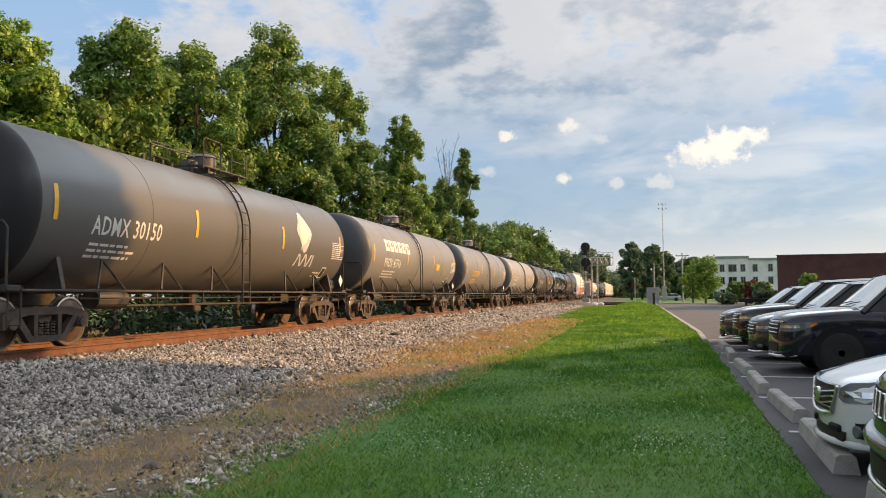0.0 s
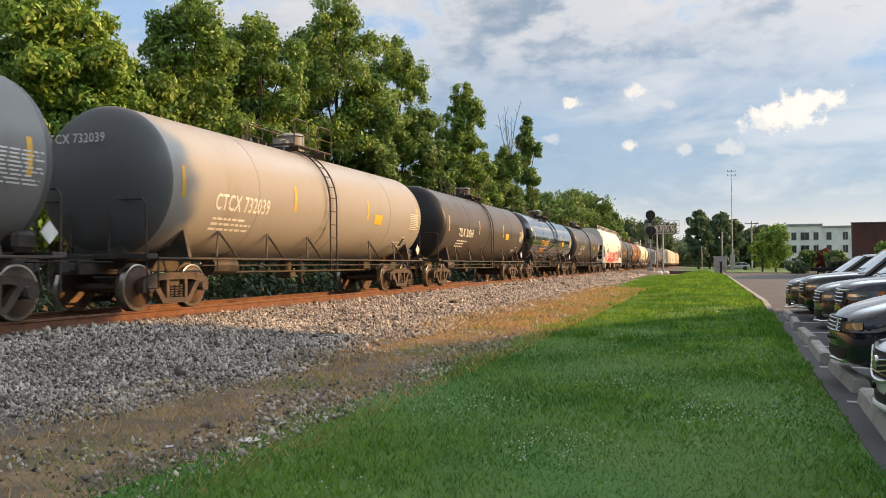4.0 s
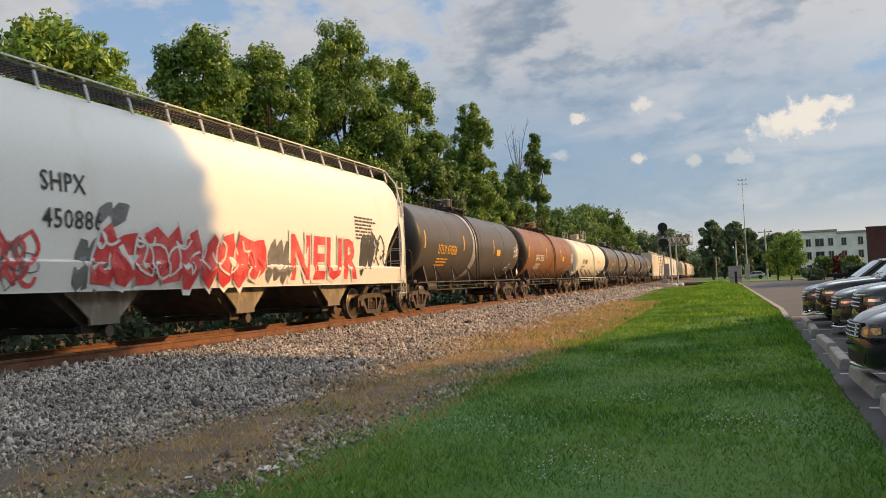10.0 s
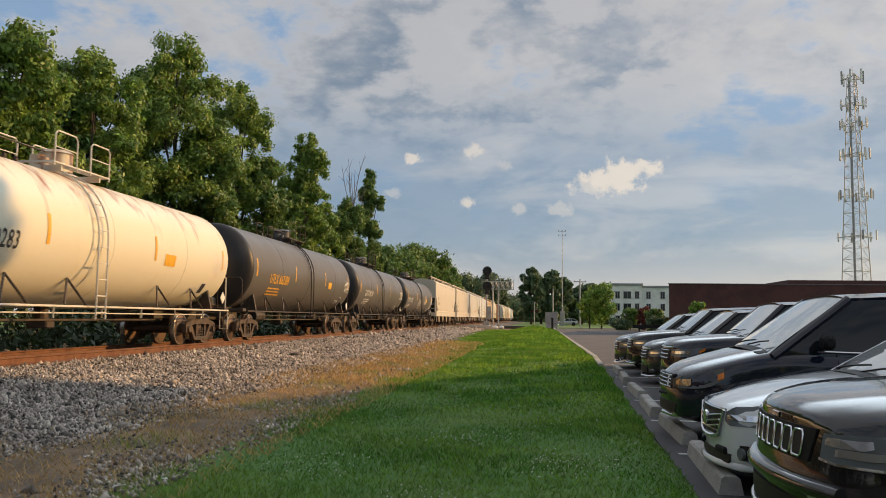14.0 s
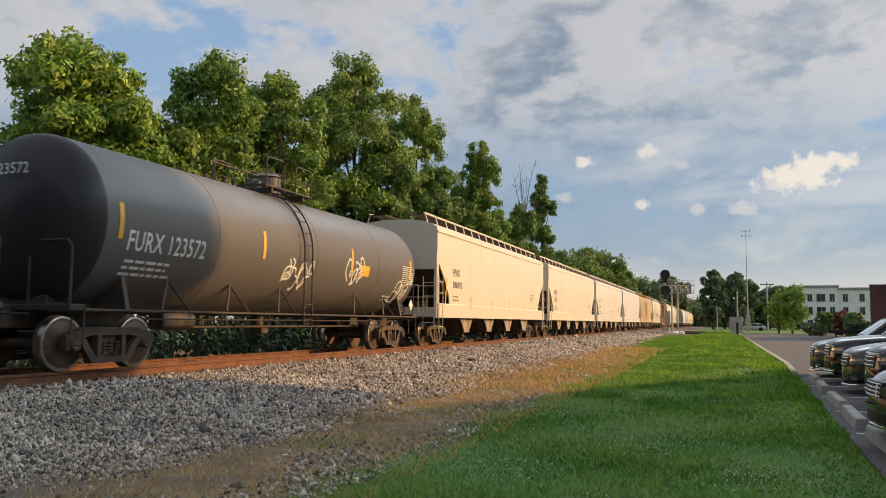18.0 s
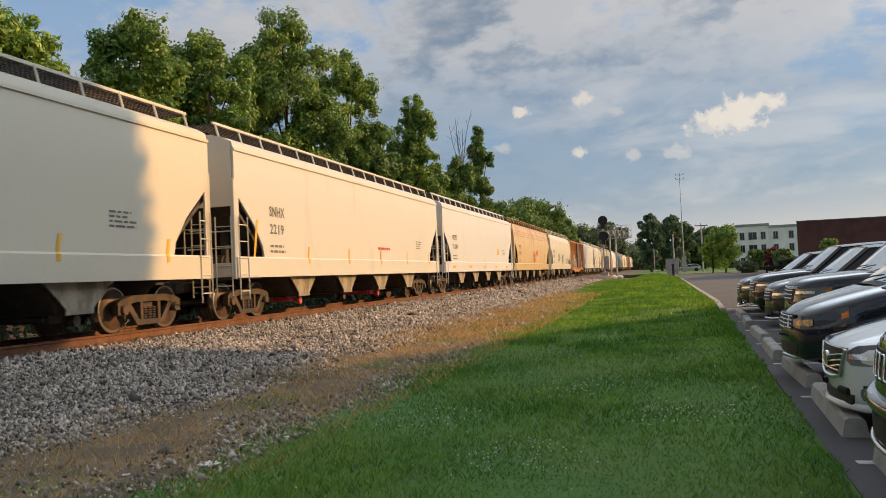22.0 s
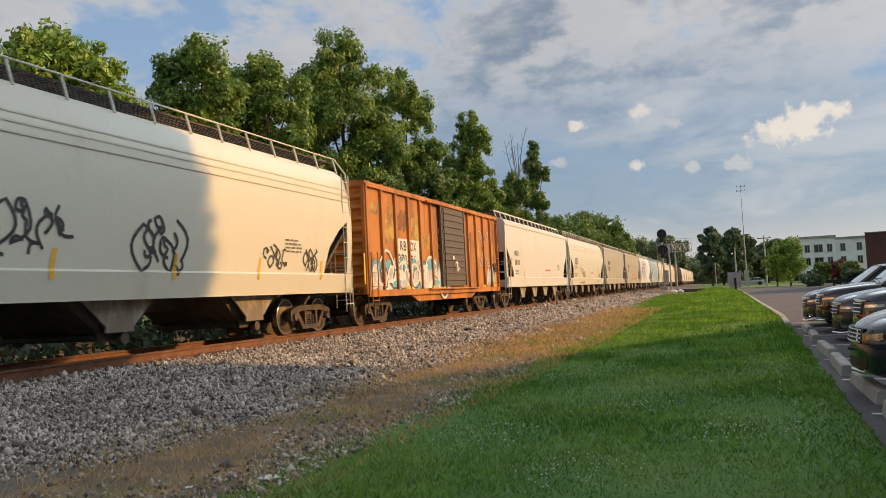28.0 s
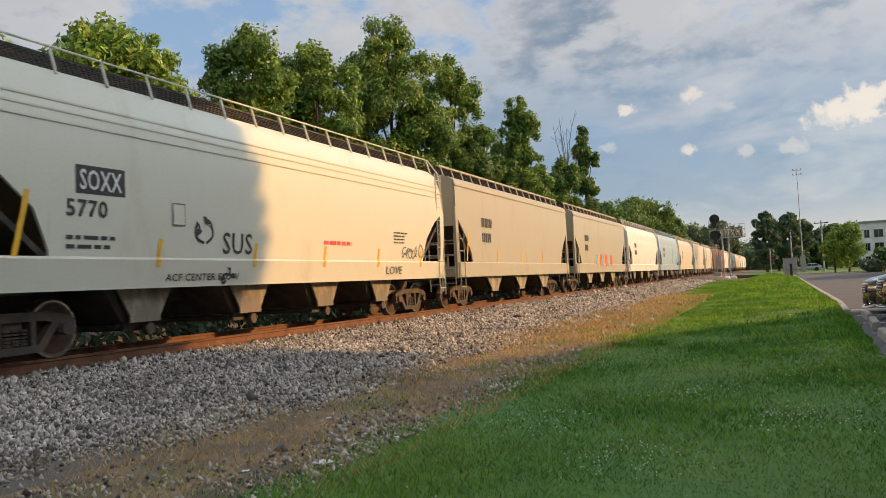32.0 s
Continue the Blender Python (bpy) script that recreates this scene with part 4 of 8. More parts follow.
    for k in range(bays):
        y = -span / 2 + span * (k + 0.5) / bays

        w = span / bays * (0.30 if curved else 0.27)

        def chute(bm, w=w):
            wide, low = (1.22, 1.05) if curved else (1.38, 1.20)
            lo = [(-low, -0.34, 0.46), (low, -0.34, 0.46), (low, 0.34, 0.46), (-low, 0.34, 0.46)]
            hi = [(-wide, -w, 1.08), (wide, -w, 1.08), (wide, w, 1.08), (-wide, w, 1.08)]
            a = [bm.verts.new(p) for p in lo]
            b = [bm.verts.new(p) for p in hi]
            bm.faces.new(a[::-1])
            bm.faces.new(b)
            for i in range(4):
                bm.faces.new((a[i], a[(i + 1) % 4], b[(i + 1) % 4], b[i]))
            bmesh.ops.recalc_face_normals(bm, faces=bm.faces)
        hb = part("hopper_bay", chute, M_BAYSHADE, car, key=("hbay", round(span / bays, 2), curved), m=pose(0, y, 0), label="soot-grimed outlet bay")
        for sx in (-1, 1):
            def plate(bm, sx=sx, w=w):
                out = 1.24 if curved else 1.40
                x0, x1 = sorted((sx * out, sx * (out + 0.04)))
                w = w * 0.72 if curved else w
                prism(bm, [(-w - 0.02, 1.08), (w + 0.02, 1.08), (0.36, 0.56), (0.36, 0.46), (-0.36, 0.46), (-0.36, 0.56)], "x", x0, x1)
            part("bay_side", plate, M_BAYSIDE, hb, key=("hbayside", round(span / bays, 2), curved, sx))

        def gate(bm):
            box(bm, (0, 0, 0.39), (2.0, 0.8, 0.09), bevel=0.01)
            rod(bm, (-1.2, 0.15, 0.34), (1.2, 0.15, 0.34), 0.035, 8)
            for sx in (-1, 1):
                rod(bm, (sx * 1.12, 0.15, 0.34), (sx * 1.24, 0.15, 0.34), 0.11, 8)
                box(bm, (sx * 1.06, -0.1, 0.40), (0.06, 0.5, 0.16))
        part("outlet_gate", gate, M_RED if gate_red and k % 2 == 0 else M_STEELD, hb, key="hgate")
    return car


def hopper_stripes(car, L, fx, n=6, z=1.75, h=0.55, skew=0.25, first_big=True):
    for k in range(n):
        y = -L / 2 + 1.75 + k * (L - 4.2) / (n - 1)
        hh = 1.0 if (k == 0 and first_big) else h
        side_patch(car, "reflective_strip", y, z + (hh - h) * 0.5 + (0.1 if k == 0 else 0), 0.10, hh, M_YELLOW, fx, skew)


# -- box car --
def box_car(label, L, paint, door_paint):
    car = thing("box_car", Matrix(), label, "box car", "cars of the freight train")
    half = L / 2 - 0.42
    W, Z0, Z1 = 1.50, 0.95, 4.28
    part("body", lambda bm: box(bm, (0, 0, (Z0 + Z1) / 2), (2 * W - 0.06, 2 * half - 0.1, Z1 - Z0)), paint, car, key="bxbody")

    def roof(bm):
        prism(bm, [(-W - 0.03, Z1 - 0.04), (W + 0.03, Z1 - 0.04), (W + 0.03, Z1 + 0.05), (0, Z1 + 0.22), (-W - 0.03, Z1 + 0.05)], "y", -half - 0.04, half + 0.04)
        for k in range(15):
            y = -half + 0.4 + k * (2 * half - 0.8) / 14
            for s in (-1, 1):
                rod(bm, (0, y, Z1 + 0.23), (s * W, y, Z1 + 0.07), 0.03, 5)
    part("roof", roof, paint, car, key="bxroof")
    for s in (-1, 1):
        for k in range(14):
            y = -half + 0.06 + k * (2 * half - 0.12) / 13
            if -1.0 < y < 2.3:
                continue
            part("side_post", lambda bm, s=s: prism(bm, [(s * (W - 0.04), -0.09), (s * (W - 0.04), 0.09), (s * (W + 0.05), 0.05), (s * (W + 0.05), -0.05)], "z", Z0 + 0.05, Z1),
                 paint, car, key=("bxpost", s), m=pose(0, y, 0))

        def sill(bm, s=s):
            box(bm, (s * (W + 0.01), 0, Z0 + 0.02), (0.08, 2 * half, 0.20))
            box(bm, (s * (W + 0.02), 0, Z1 - 0.06), (0.08, 2 * half, 0.10))
            prism(bm, [(-4.0, Z0 - 0.05), (-3.2, Z0 - 0.30), (3.2, Z0 - 0.30), (4.0, Z0 - 0.05)], "x", min(s * 1.40, s * 1.46), max(s * 1.40, s * 1.46))
        part("side_sill", sill, paint, car, key=("bxsill", s))

        def door(bm, s=s):
            x = s * (W + 0.05)
            box(bm, (x, 0, (Z0 + Z1) / 2 + 0.05), (0.06, 3.0, Z1 - Z0 - 0.30))
            for y in (-1.46, 1.46):
                box(bm, (x + s * 0.035, y, (Z0 + Z1) / 2 + 0.05), (0.05, 0.09, Z1 - Z0 - 0.3))
        leaf = part("sliding_door", door, door_paint, car, key=("bxdoor", s), m=pose(0, 0.65, 0), label="dark grey ribbed sliding door")
        part("lock_rod", lambda bm, s=s: rod(bm, (s * (W + 0.12), -1.2, Z0 + 0.1), (s * (W + 0.12), -1.2, Z1 - 0.2), 0.025, 6), door_paint, leaf, key=("bxlock", s))
        for z in (Z0 + 0.10, Z1 - 0.10):
            part("door_track", lambda bm, s=s, z=z: box(bm, (s * (W + 0.08), 0.65, z), (0.11, 6.0, 0.06), bevel=0.01), paint, car, key=("bxtrack", s, z))
        for k in range(11):
            part("door_rib", lambda bm, s=s: box(bm, (s * (W + 0.09), 0, 0), (0.05, 2.7, 0.11), bevel=0.015), door_paint, leaf, key=("bxrib", s), m=pose(0, 0, Z0 + 0.45 + k * 0.255))

        for sy in (-1, 1):
            part("side_ladder", lambda bm, s=s, sy=sy: ladder(bm, s * (W + 0.09), sy * (half - 0.35), 0.55, 2.2 if sy < 0 else 4.2, 0.46, "y"), paint, car, key=("bxlad", s, sy))
        for k in range(10):
            def rib(bm, s=s, k=k):
                z = Z0 + 0.25 + k * 0.335
                prism(bm, [(s * (half - 0.05), z - 0.11), (s * (half + 0.07), z - 0.03), (s * (half + 0.07), z + 0.03), (s * (half - 0.05), z + 0.11)], "x", -W + 0.1, W - 0.1)
            part("end_rib", rib, paint, car, key=("bxrib_end", s, k))
        for sx in (-1, 1):
            part("corner_post", lambda bm, s=s, sx=sx: box(bm, (sx * (W - 0.05), s * half, (Z0 + Z1) / 2), (0.12, 0.12, Z1 - Z0), bevel=0.015), paint, car, key=("bxcorner", s, sx))
        add_truck(car, s * (half - 1.75))

        def end_step(bm, s=s):
            box(bm, (0, s * (half + 0.12), 1.05), (2.6, 0.26, 0.05))
            for sx in (-1, 1):
                pipe(bm, [(sx * 1.45, s * (half - 0.1), 0.95), (sx * 1.45, s * (half - 0.1), 0.45), (sx * 1.45, s * (half - 0.5), 0.45), (sx * 1.45, s * (half - 0.5), 0.95)], 0.018, 5)
        part("end_step", end_step, M_STEELD, car, key=("bxstep", s))
    part("under_frame", lambda bm: box(bm, (0, 0, 0.80), (0.5, 2 * half - 1.0, 0.34)), M_STEELD, car, key="bxunder")
    add_couplers(car, L)
    return car


# ---- the train, car by car ----
def travel(t):
    return 12.82 * t - 0.00757 * t * t


GAPS = [10.3, 27.9, 45.5, 63.1, 81.0, 98.6, 116.0, 133.6, 153.4, 170.2, 187.1, 204.1, 221.2, 238.2, 255.2, 275.7, 295.7, 315.4, 335.2, 355.1, 375.0,
        391.0, 409.4, 427.2, 444.6, 462.0, 479.4, 496.4, 513.4]
while len(GAPS) < 41:
    GAPS.append(GAPS[-1] + (17.3, 17.3, 16.7, 17.3, 18.4)[len(GAPS) % 5])
CARS = []


def place(car, i):
    car["centre"] = (GAPS[i] + GAPS[i + 1]) / 2
    CARS.append(car)
    return car


LT = 17.3
GRIME = (0.060, 0.050, 0.042)


def logo_leaf(car, y, z):
    """Diamond with a pale leaf, a plain mark."""
    def diamond(bm):
        pts = [(0, 0.62), (0.10, 0.58), (0.52, 0.10), (0.54, 0.0), (0.50, -0.08), (0.12, -0.56), (0, -0.60), (-0.12, -0.56), (-0.50, -0.08), (-0.54, 0.0), (-0.52, 0.10), (-0.10, 0.58)]
        bm.faces.new([bm.verts.new((y + a, z + b, 0)) for a, b in pts])

    def leaf(bm):
        pts = [(-0.30, -0.62), (-0.20, -0.42), (0.08, -0.30), (0.24, -0.05), (0.26, 0.16), (0.10, 0.36), (-0.06, 0.44), (-0.26, 0.24), (-0.34, -0.02), (-0.30, -0.26), (-0.26, -0.42)]
        bm.faces.new([bm.verts.new((y + a, z + b, 0.0)) for a, b in pts])
    fx2 = lambda yy, zz: tank_x(yy, zz) + 0.006
    for nm, fn, mat, f in (("diamond_mark", diamond, M_SILVER, tank_x), ("leaf_mark", leaf, PALE_LEAF, fx2)):
        bm = bmesh.new()
        fn(bm)
        bmesh.ops.triangulate(bm, faces=bm.faces[:])
        bmesh.ops.subdivide_edges(bm, edges=bm.edges[:], cuts=3, use_grid_fill=True)
        me = bpy.data.meshes.new(nm)
        bm.to_mesh(me)
        bm.free()
        me.materials.append(None)
        piece(nm, wrap(me, (nm, car.name), f), mat, car)


PALE_LEAF = surface("pale_leaf_paint", (0.60, 0.66, 0.52), 0.5, 0, 0.12, 4, 50)


def tank_marks(car, L, mark, number, mat, extra=True, yy=0.30, seed=1):
    """Reporting mark and number, small print, test stencils and a yellow plate on the side and head."""
    y0 = yy
    side_text(car, mark + " " + number, 2.25, 0.36, y0, 2.06, mat, tank_x)
    bars(car, y0 + 0.05, 1.86, 3, 1.7, 0.05, 0.06, mat, tank_x, seed)
    bars(car, L * 0.36, 2.62, 9, 1.05, 0.028, 0.035, M_WHITE, tank_x, seed + 3)
    bars(car, L * 0.30, 1.62, 2, 0.9, 0.05, 0.05, M_WHITE, tank_x, seed + 5)
    end_text(car, mark + " " + number, 0.26, -1.02, -L / 2 + 0.62 + 0.10, 3.25, mat)
    if extra:
        side_patch(car, "yellow_plate", L * 0.19, 2.30, 0.62, 0.30, M_YELLOW, tank_x)
    side_patch(car, "stencil_panel", L * 0.345, 1.66, 0.34, 0.34, M_WHITE, tank_x)
    side_patch(car, "stencil_ground", L * 0.345, 1.66, 0.27, 0.27, M_BLACKINK, lambda a, b: tank_x(a, b) + 0.004)

    def placard(bm):
        box(bm, (1.30, L / 2 - 1.1, 1.42), (0.02, 0.27, 0.27), Matrix.Rotation(radians(45), 3, "X"))
    part("hazard_placard", placard, M_WHITE, car, key=("placard", L))


def make_train():
    dk = paint_of("charcoal_tank_paint", (0.112, 0.108, 0.105), (0.140, 0.120, 0.098))
    bk = paint_of("black_gloss_tank_paint", (0.014, 0.014, 0.016), (0.030, 0.028, 0.028), rough=0.14, coat=0.8, amount=(0.55, 0.85))
    gr = paint_of("slate_tank_paint", (0.205, 0.200, 0.198), (0.165, 0.146, 0.122))
    tan = paint_of("faded_grey_tank_paint", (0.30, 0.285, 0.265), (0.21, 0.18, 0.145))
    br = paint_of("brown_black_tank_paint", (0.075, 0.066, 0.060), (0.100, 0.080, 0.064))
    rust = paint_of("rust_brown_tank_paint", (0.205, 0.092, 0.040), (0.125, 0.058, 0.032), rough=0.55)
    cream = paint_of("cream_tank_paint", (0.70, 0.67, 0.54), (0.58, 0.52, 0.38), rust=(0.30, 0.12, 0.05), rust_top=0.52, rust_at=0.86)
    # heads are painted darker than the shells: their shade, away from the sun, is in the colour
    shaded_head = paint_of("shaded_black_head_paint", (0.030, 0.030, 0.033), (0.050, 0.042, 0.036))
    HEADS.update({dk.name: shaded_head, br.name: shaded_head, rust.name: paint_of("shaded_brown_head_paint", (0.050, 0.032, 0.024), (0.085, 0.045, 0.028)),
                  gr.name: paint_of("shaded_slate_head_paint", (0.085, 0.088, 0.095), (0.11, 0.10, 0.088)), tan.name: paint_of("shaded_grey_head_paint", (0.105, 0.108, 0.112), (0.14, 0.125, 0.105))})
    # tank cars at the head
    c = place(tank_car("charcoal tank car with a pale leaf mark on its side", LT, dk, M_STEELD, {"platform_y": 0.5}), 0)
    tank_stripes(c, LT)
    tank_marks(c, LT, "ADMX", "30150", M_WHITE, False, -5.9, 1)
    logo_leaf(c, 3.95, 2.80)
    for k in range(3):
        side_patch(c, "word_mark", 3.55 + 0.46 * k, 1.98, 0.10, 0.36, M_SILVER, tank_x, 0.5)
        side_patch(c, "word_mark", 3.78 + 0.46 * k, 1.98, 0.10, 0.36, M_SILVER, tank_x, -0.5 if k < 2 else 0.0)
    c = place(tank_car("grey-black tank car with a broad white word mark", LT, gr, M_STEELD, {"platform_y": 0.2}), 1)
    tank_stripes(c, LT)
    tank_marks(c, LT, "PROX", "45716", M_WHITE, True, -5.55, 2)
    for k in range(6):
        side_patch(c, "word_mark", -5.2 + k * 0.61, 2.92, 0.50, 0.46, M_WHITE, tank_x)
        side_patch(c, "word_mark_gap", -5.14 + k * 0.61, 2.92 + 0.05 * (k % 2), 0.20, 0.16, gr, lambda a, b: tank_x(a, b) + 0.004)
    c = place(tank_car("slate grey tank car with yellow lettering", LT, gr, M_STEELD, {"platform_y": 0.4}), 2)
    tank_stripes(c, LT)
    tank_marks(c, LT, "UTLX", "207814", M_AMBER, False, -5.4, 3)
    c = place(tank_car("faded beige-grey tank car, dust-streaked", LT, tan, M_STEELD, {"platform_y": 0.3}), 3)
    tank_stripes(c, LT)
    tank_marks(c, LT, "CTCX", "732039", M_WHITE, True, -5.75, 4)
    c = place(tank_car("brown-black tank car with a yellow plate", LT, br, M_STEELD, {"platform_y": 0.2}), 4)
    tank_stripes(c, LT)
    tank_marks(c, LT, "TILX", "30068", M_WHITE, True, -5.5, 5)
    c = place(tank_car("glossy black tank car with yellow lettering", LT, bk, M_STEELD, {"platform_y": 0.9}), 5)
    tank_stripes(c, LT)
    tank_marks(c, LT, "UTLX", "664935", M_AMBER, True, -4.66, 6)
    satin = paint_of("satin_black_tank_paint", (0.062, 0.056, 0.052), (0.085, 0.070, 0.058), rough=0.36, coat=0.15)
    HEADS[satin.name] = shaded_head
    c = place(tank_car("satin black tank car with white lettering", LT, satin, M_STEELD, {"platform_y": 0.3}), 6)
    tank_stripes(c, LT)
    tank_marks(c, LT, "CTCX", "736605", M_WHITE, True, -5.2, 7)
    # white hopper with red graffiti
    white = paint_of("white_hopper_paint", (0.72, 0.70, 0.66), (0.60, 0.55, 0.48))
    L = 19.3
    c = place(hopper_car("white round-sided hopper with red graffiti along its side", L, white, "round", 3), 7)
    fx = HOPX["round"]
    side_text(c, "SHPX", 0.95, 0.32, -6.15, 2.60, M_BLACKINK, fx)
    side_text(c, "450886", 1.3, 0.32, -6.15, 2.02, M_BLACKINK, fx)
    end_text(c, "SHPX", 0.30, -0.75, -L / 2 + 0.52, 3.75, M_BLACKINK)
    end_text(c, "450886", 0.30, -0.75, -L / 2 + 0.52, 3.42, M_BLACKINK)
    graffiti_red(c, L, fx)
    bars(c, L / 2 - 4.4, 2.9, 7, 1.6, 0.05, 0.05, M_BLACKINK, fx, 12)
    silver = surface("silver_belt_paint", (0.42, 0.42, 0.42), 0.4, 0.3, 0.2, 3, 40)
    c = place(tank_car("brown-black tank car with a silver belt", LT, br, M_STEELD, {"platform_y": -0.2, "belt": silver}), 8)
    tank_stripes(c, LT)
    tank_marks(c, LT, "UTLX", "670356", M_AMBER, True, -5.4, 8)
    c = place(tank_car("rust-brown tank car with white lettering", LT, rust, M_STEELD, {"platform_y": 0.3}), 9)
    tank_stripes(c, LT)
    tank_marks(c, LT, "GATX", "70535", M_WHITE, True, -5.2, 9)
    c = place(tank_car("cream tank car with a rusty top and pale railings", LT, cream, paint_of("cream_rail_paint", (0.62, 0.60, 0.54), (0.4, 0.33, 0.25)), {"platform_y": 0.2}), 10)
    tank_stripes(c, LT)
    tank_marks(c, LT, "NATX", "230283", M_BLACKINK, True, -5.4, 10)
    c = place(tank_car("charcoal tank car with yellow lettering", LT, dk, M_STEELD, {"platform_y": 0.4}), 11)
    tank_stripes(c, LT)
    tank_marks(c, LT, "UTLX", "663389", M_AMBER, True, -5.4, 11)
    c = place(tank_car("charcoal tank car with white stencils", LT, dk, M_STEELD, {"platform_y": -0.2}), 12)
    tank_stripes(c, LT)
    tank_marks(c, LT, "GATX", "81161", M_WHITE, False, -5.6, 12)
    c = place(tank_car("dark grey tank car with scrawled white graffiti", LT, dk, M_STEELD, {"platform_y": 0.2}), 13)
    tank_stripes(c, LT)
    tank_marks(c, LT, "FURX", "123572", M_WHITE, True, -6.7, 13)
    for k, (y, w) in enumerate(((-1.2, 1.3), (2.2, 1.0), (5.9, 1.3))):
        ribbon_script(c, y, 2.0 + 0.2 * (k == 1), w, 0.9, M_WHITE, tank_x, 40 + k, 4, 0.025)
    # covered hoppers
    pale = paint_of("pale_grey_hopper_paint", (0.60, 0.59, 0.54), (0.50, 0.46, 0.39))
    crm = paint_of("cream_hopper_paint", (0.62, 0.57, 0.47), (0.52, 0.45, 0.35))
    ltg = paint_of("light_grey_hopper_paint", (0.59, 0.57, 0.48), (0.48, 0.43, 0.33))
    cool = paint_of("cool_white_hopper_paint", (0.60, 0.61, 0.61), (0.52, 0.50, 0.47))
    khaki = paint_of("khaki_grey_hopper_paint", (0.40, 0.375, 0.30), (0.33, 0.29, 0.22))
    bluish = paint_of("pale_blue_hopper_paint", (0.36, 0.47, 0.55), (0.34, 0.38, 0.40))
    orange = paint_of("rusted_tan_hopper_paint", (0.56, 0.43, 0.25), (0.46, 0.32, 0.16), rust=(0.42, 0.22, 0.08), rust_top=0.52, rust_at=0.80)
    specs = [
        (14, "white covered hopper with black lettering and yellow strips", crm, False, 4, "FPAX", "200692"),
        (15, "cream covered hopper with black lettering and yellow strips", crm, False, 4, "SNHX", "5365"),
        (16, "pale grey covered hopper with black lettering and yellow strips", pale, False, 4, "SNHX", "2219"),
        (17, "cool white covered hopper with black lettering and yellow plates", cool, False, 4, "OCPX", "71349"),
        (18, "rust-stained tan covered hopper with a red tag", orange, True, 4, "UTCX", "59399"),
        (19, "light grey curved-side covered hopper with black graffiti", ltg, True, 3, "UTCX", "48963"),
        (21, "light grey covered hopper with black lettering", pale, False, 4, "MGRX", "50118"),
        (22, "pale grey curved-side hopper with black graffiti", ltg, True, 4, "SOXX", "5770"),
    ]
    for i, label, pt, curved, bays, mark, num in specs:
        L = {14: 20.2, 15: 20.2, 16: 20.2, 17: 20.2, 18: 20.2, 19: 19.3, 21: 18.2, 22: 18.2}[i]
        c = place(hopper_car(label, L, pt, curved, bays, gate_red=i == 16), i)
        fx = HOPX[curved]
        y0 = -L / 2 + 2.55
        ink = M_BLACKINK if i == 22 else M_FADED
        if i != 22:
            side_text(c, mark, 0.90, 0.27, y0, 2.60, ink, fx, bold=0.02)
        side_text(c, num, 0.20 * len(num) + 0.02, 0.27, y0, 2.14, ink, fx, bold=0.02)
        bars(c, y0, 1.80, 2, 1.0, 0.06, 0.08, ink, fx, i)
        end_text(c, mark, 0.26, -0.75, -L / 2 + (0.52 if curved else 0.73), 4.02, ink)
        end_text(c, num, 0.26, -0.75, -L / 2 + (0.52 if curved else 0.73), 3.72, ink)
        bars(c, L / 2 - 4.3, 2.3, 4, 0.9, 0.04, 0.05, ink, fx, i + 30)
        bars(c, 1.0, 1.9, 1, 2.0, 0.09, 0.05, M_RED, fx, i + 50) if i in (16, 21, 22) else None
        if i == 17:
            for k in range(5):
                side_patch(c, "reflective_strip", -L / 2 + 2.6 + k * 3.6, 1.28, 0.62, 0.12, M_YELLOW, fx)
            side_patch(c, "yellow_plate", 4.2, 2.2, 0.5, 0.36, M_YELLOW, fx)
        else:
            hopper_stripes(c, L, fx, 6, 1.62, 0.48, 0.22)
        if i == 18:
            ribbon_script(c, -0.4, 2.0, 1.0, 0.9, M_RED, fx, 71, 4, 0.05)
            ribbon_script(c, 1.1, 2.4, 0.9, 0.5, M_RED, fx, 72, 4, 0.04)
        if i == 19:
            ribbon_script(c, -3.4, 2.15, 2.0, 0.9, M_BLACKINK, fx, 73, 6, 0.03)
            ribbon_script(c, 0.2, 1.95, 1.2, 1.1, M_BLACKINK, fx, 74, 6, 0.035)
            ribbon_script(c, 4.4, 1.9, 1.0, 0.6, M_BLACKINK, fx, 75, 5, 0.025)
            ribbon_script(c, 6.3, 1.85, 0.7, 0.6, M_BLACKINK, fx, 76, 4, 0.025)
        if i == 22:
            side_patch(c, "mark_ground", -5.85, 2.72, 1.02, 0.44, M_BLACKINK, lambda a, b: HOPX[True](a, b) - 0.003)
            side_text(c, mark, 0.86, 0.32, -6.28, 2.56, M_WHITE, lambda a, b: HOPX[True](a, b) + 0.006)
            side_text(c, "SUS", 0.95, 0.42, -2.80, 1.62, M_BLACKINK, fx)
            side_text(c, "LOVE", 1.0, 0.22, 4.3, 1.17, M_FADED, fx)
            side_patch(c, "capacity_box", -4.05, 2.30, 0.34, 0.40, M_FADED, fx)
            side_patch(c, "capacity_ground", -4.05, 2.30, 0.29, 0.35, pt, lambda a, b: HOPX[True](a, b) + 0.004)
            ribbon_script(c, -3.6, 1.95, 0.55, 0.75, M_BLACKINK, fx, 77, 2, 0.028)
            ribbon_script(c, 5.4, 1.80, 1.3, 0.45, M_FADED, fx, 78, 4, 0.022)
            ribbon_script(c, -2.9, 1.22, 0.5, 0.35, M_BLACKINK, fx, 79, 2, 0.022)
            side_text(c, "ACF CENTER FLOW", 2.1, 0.13, -4.4, 1.13, M_BLACKINK, fx)
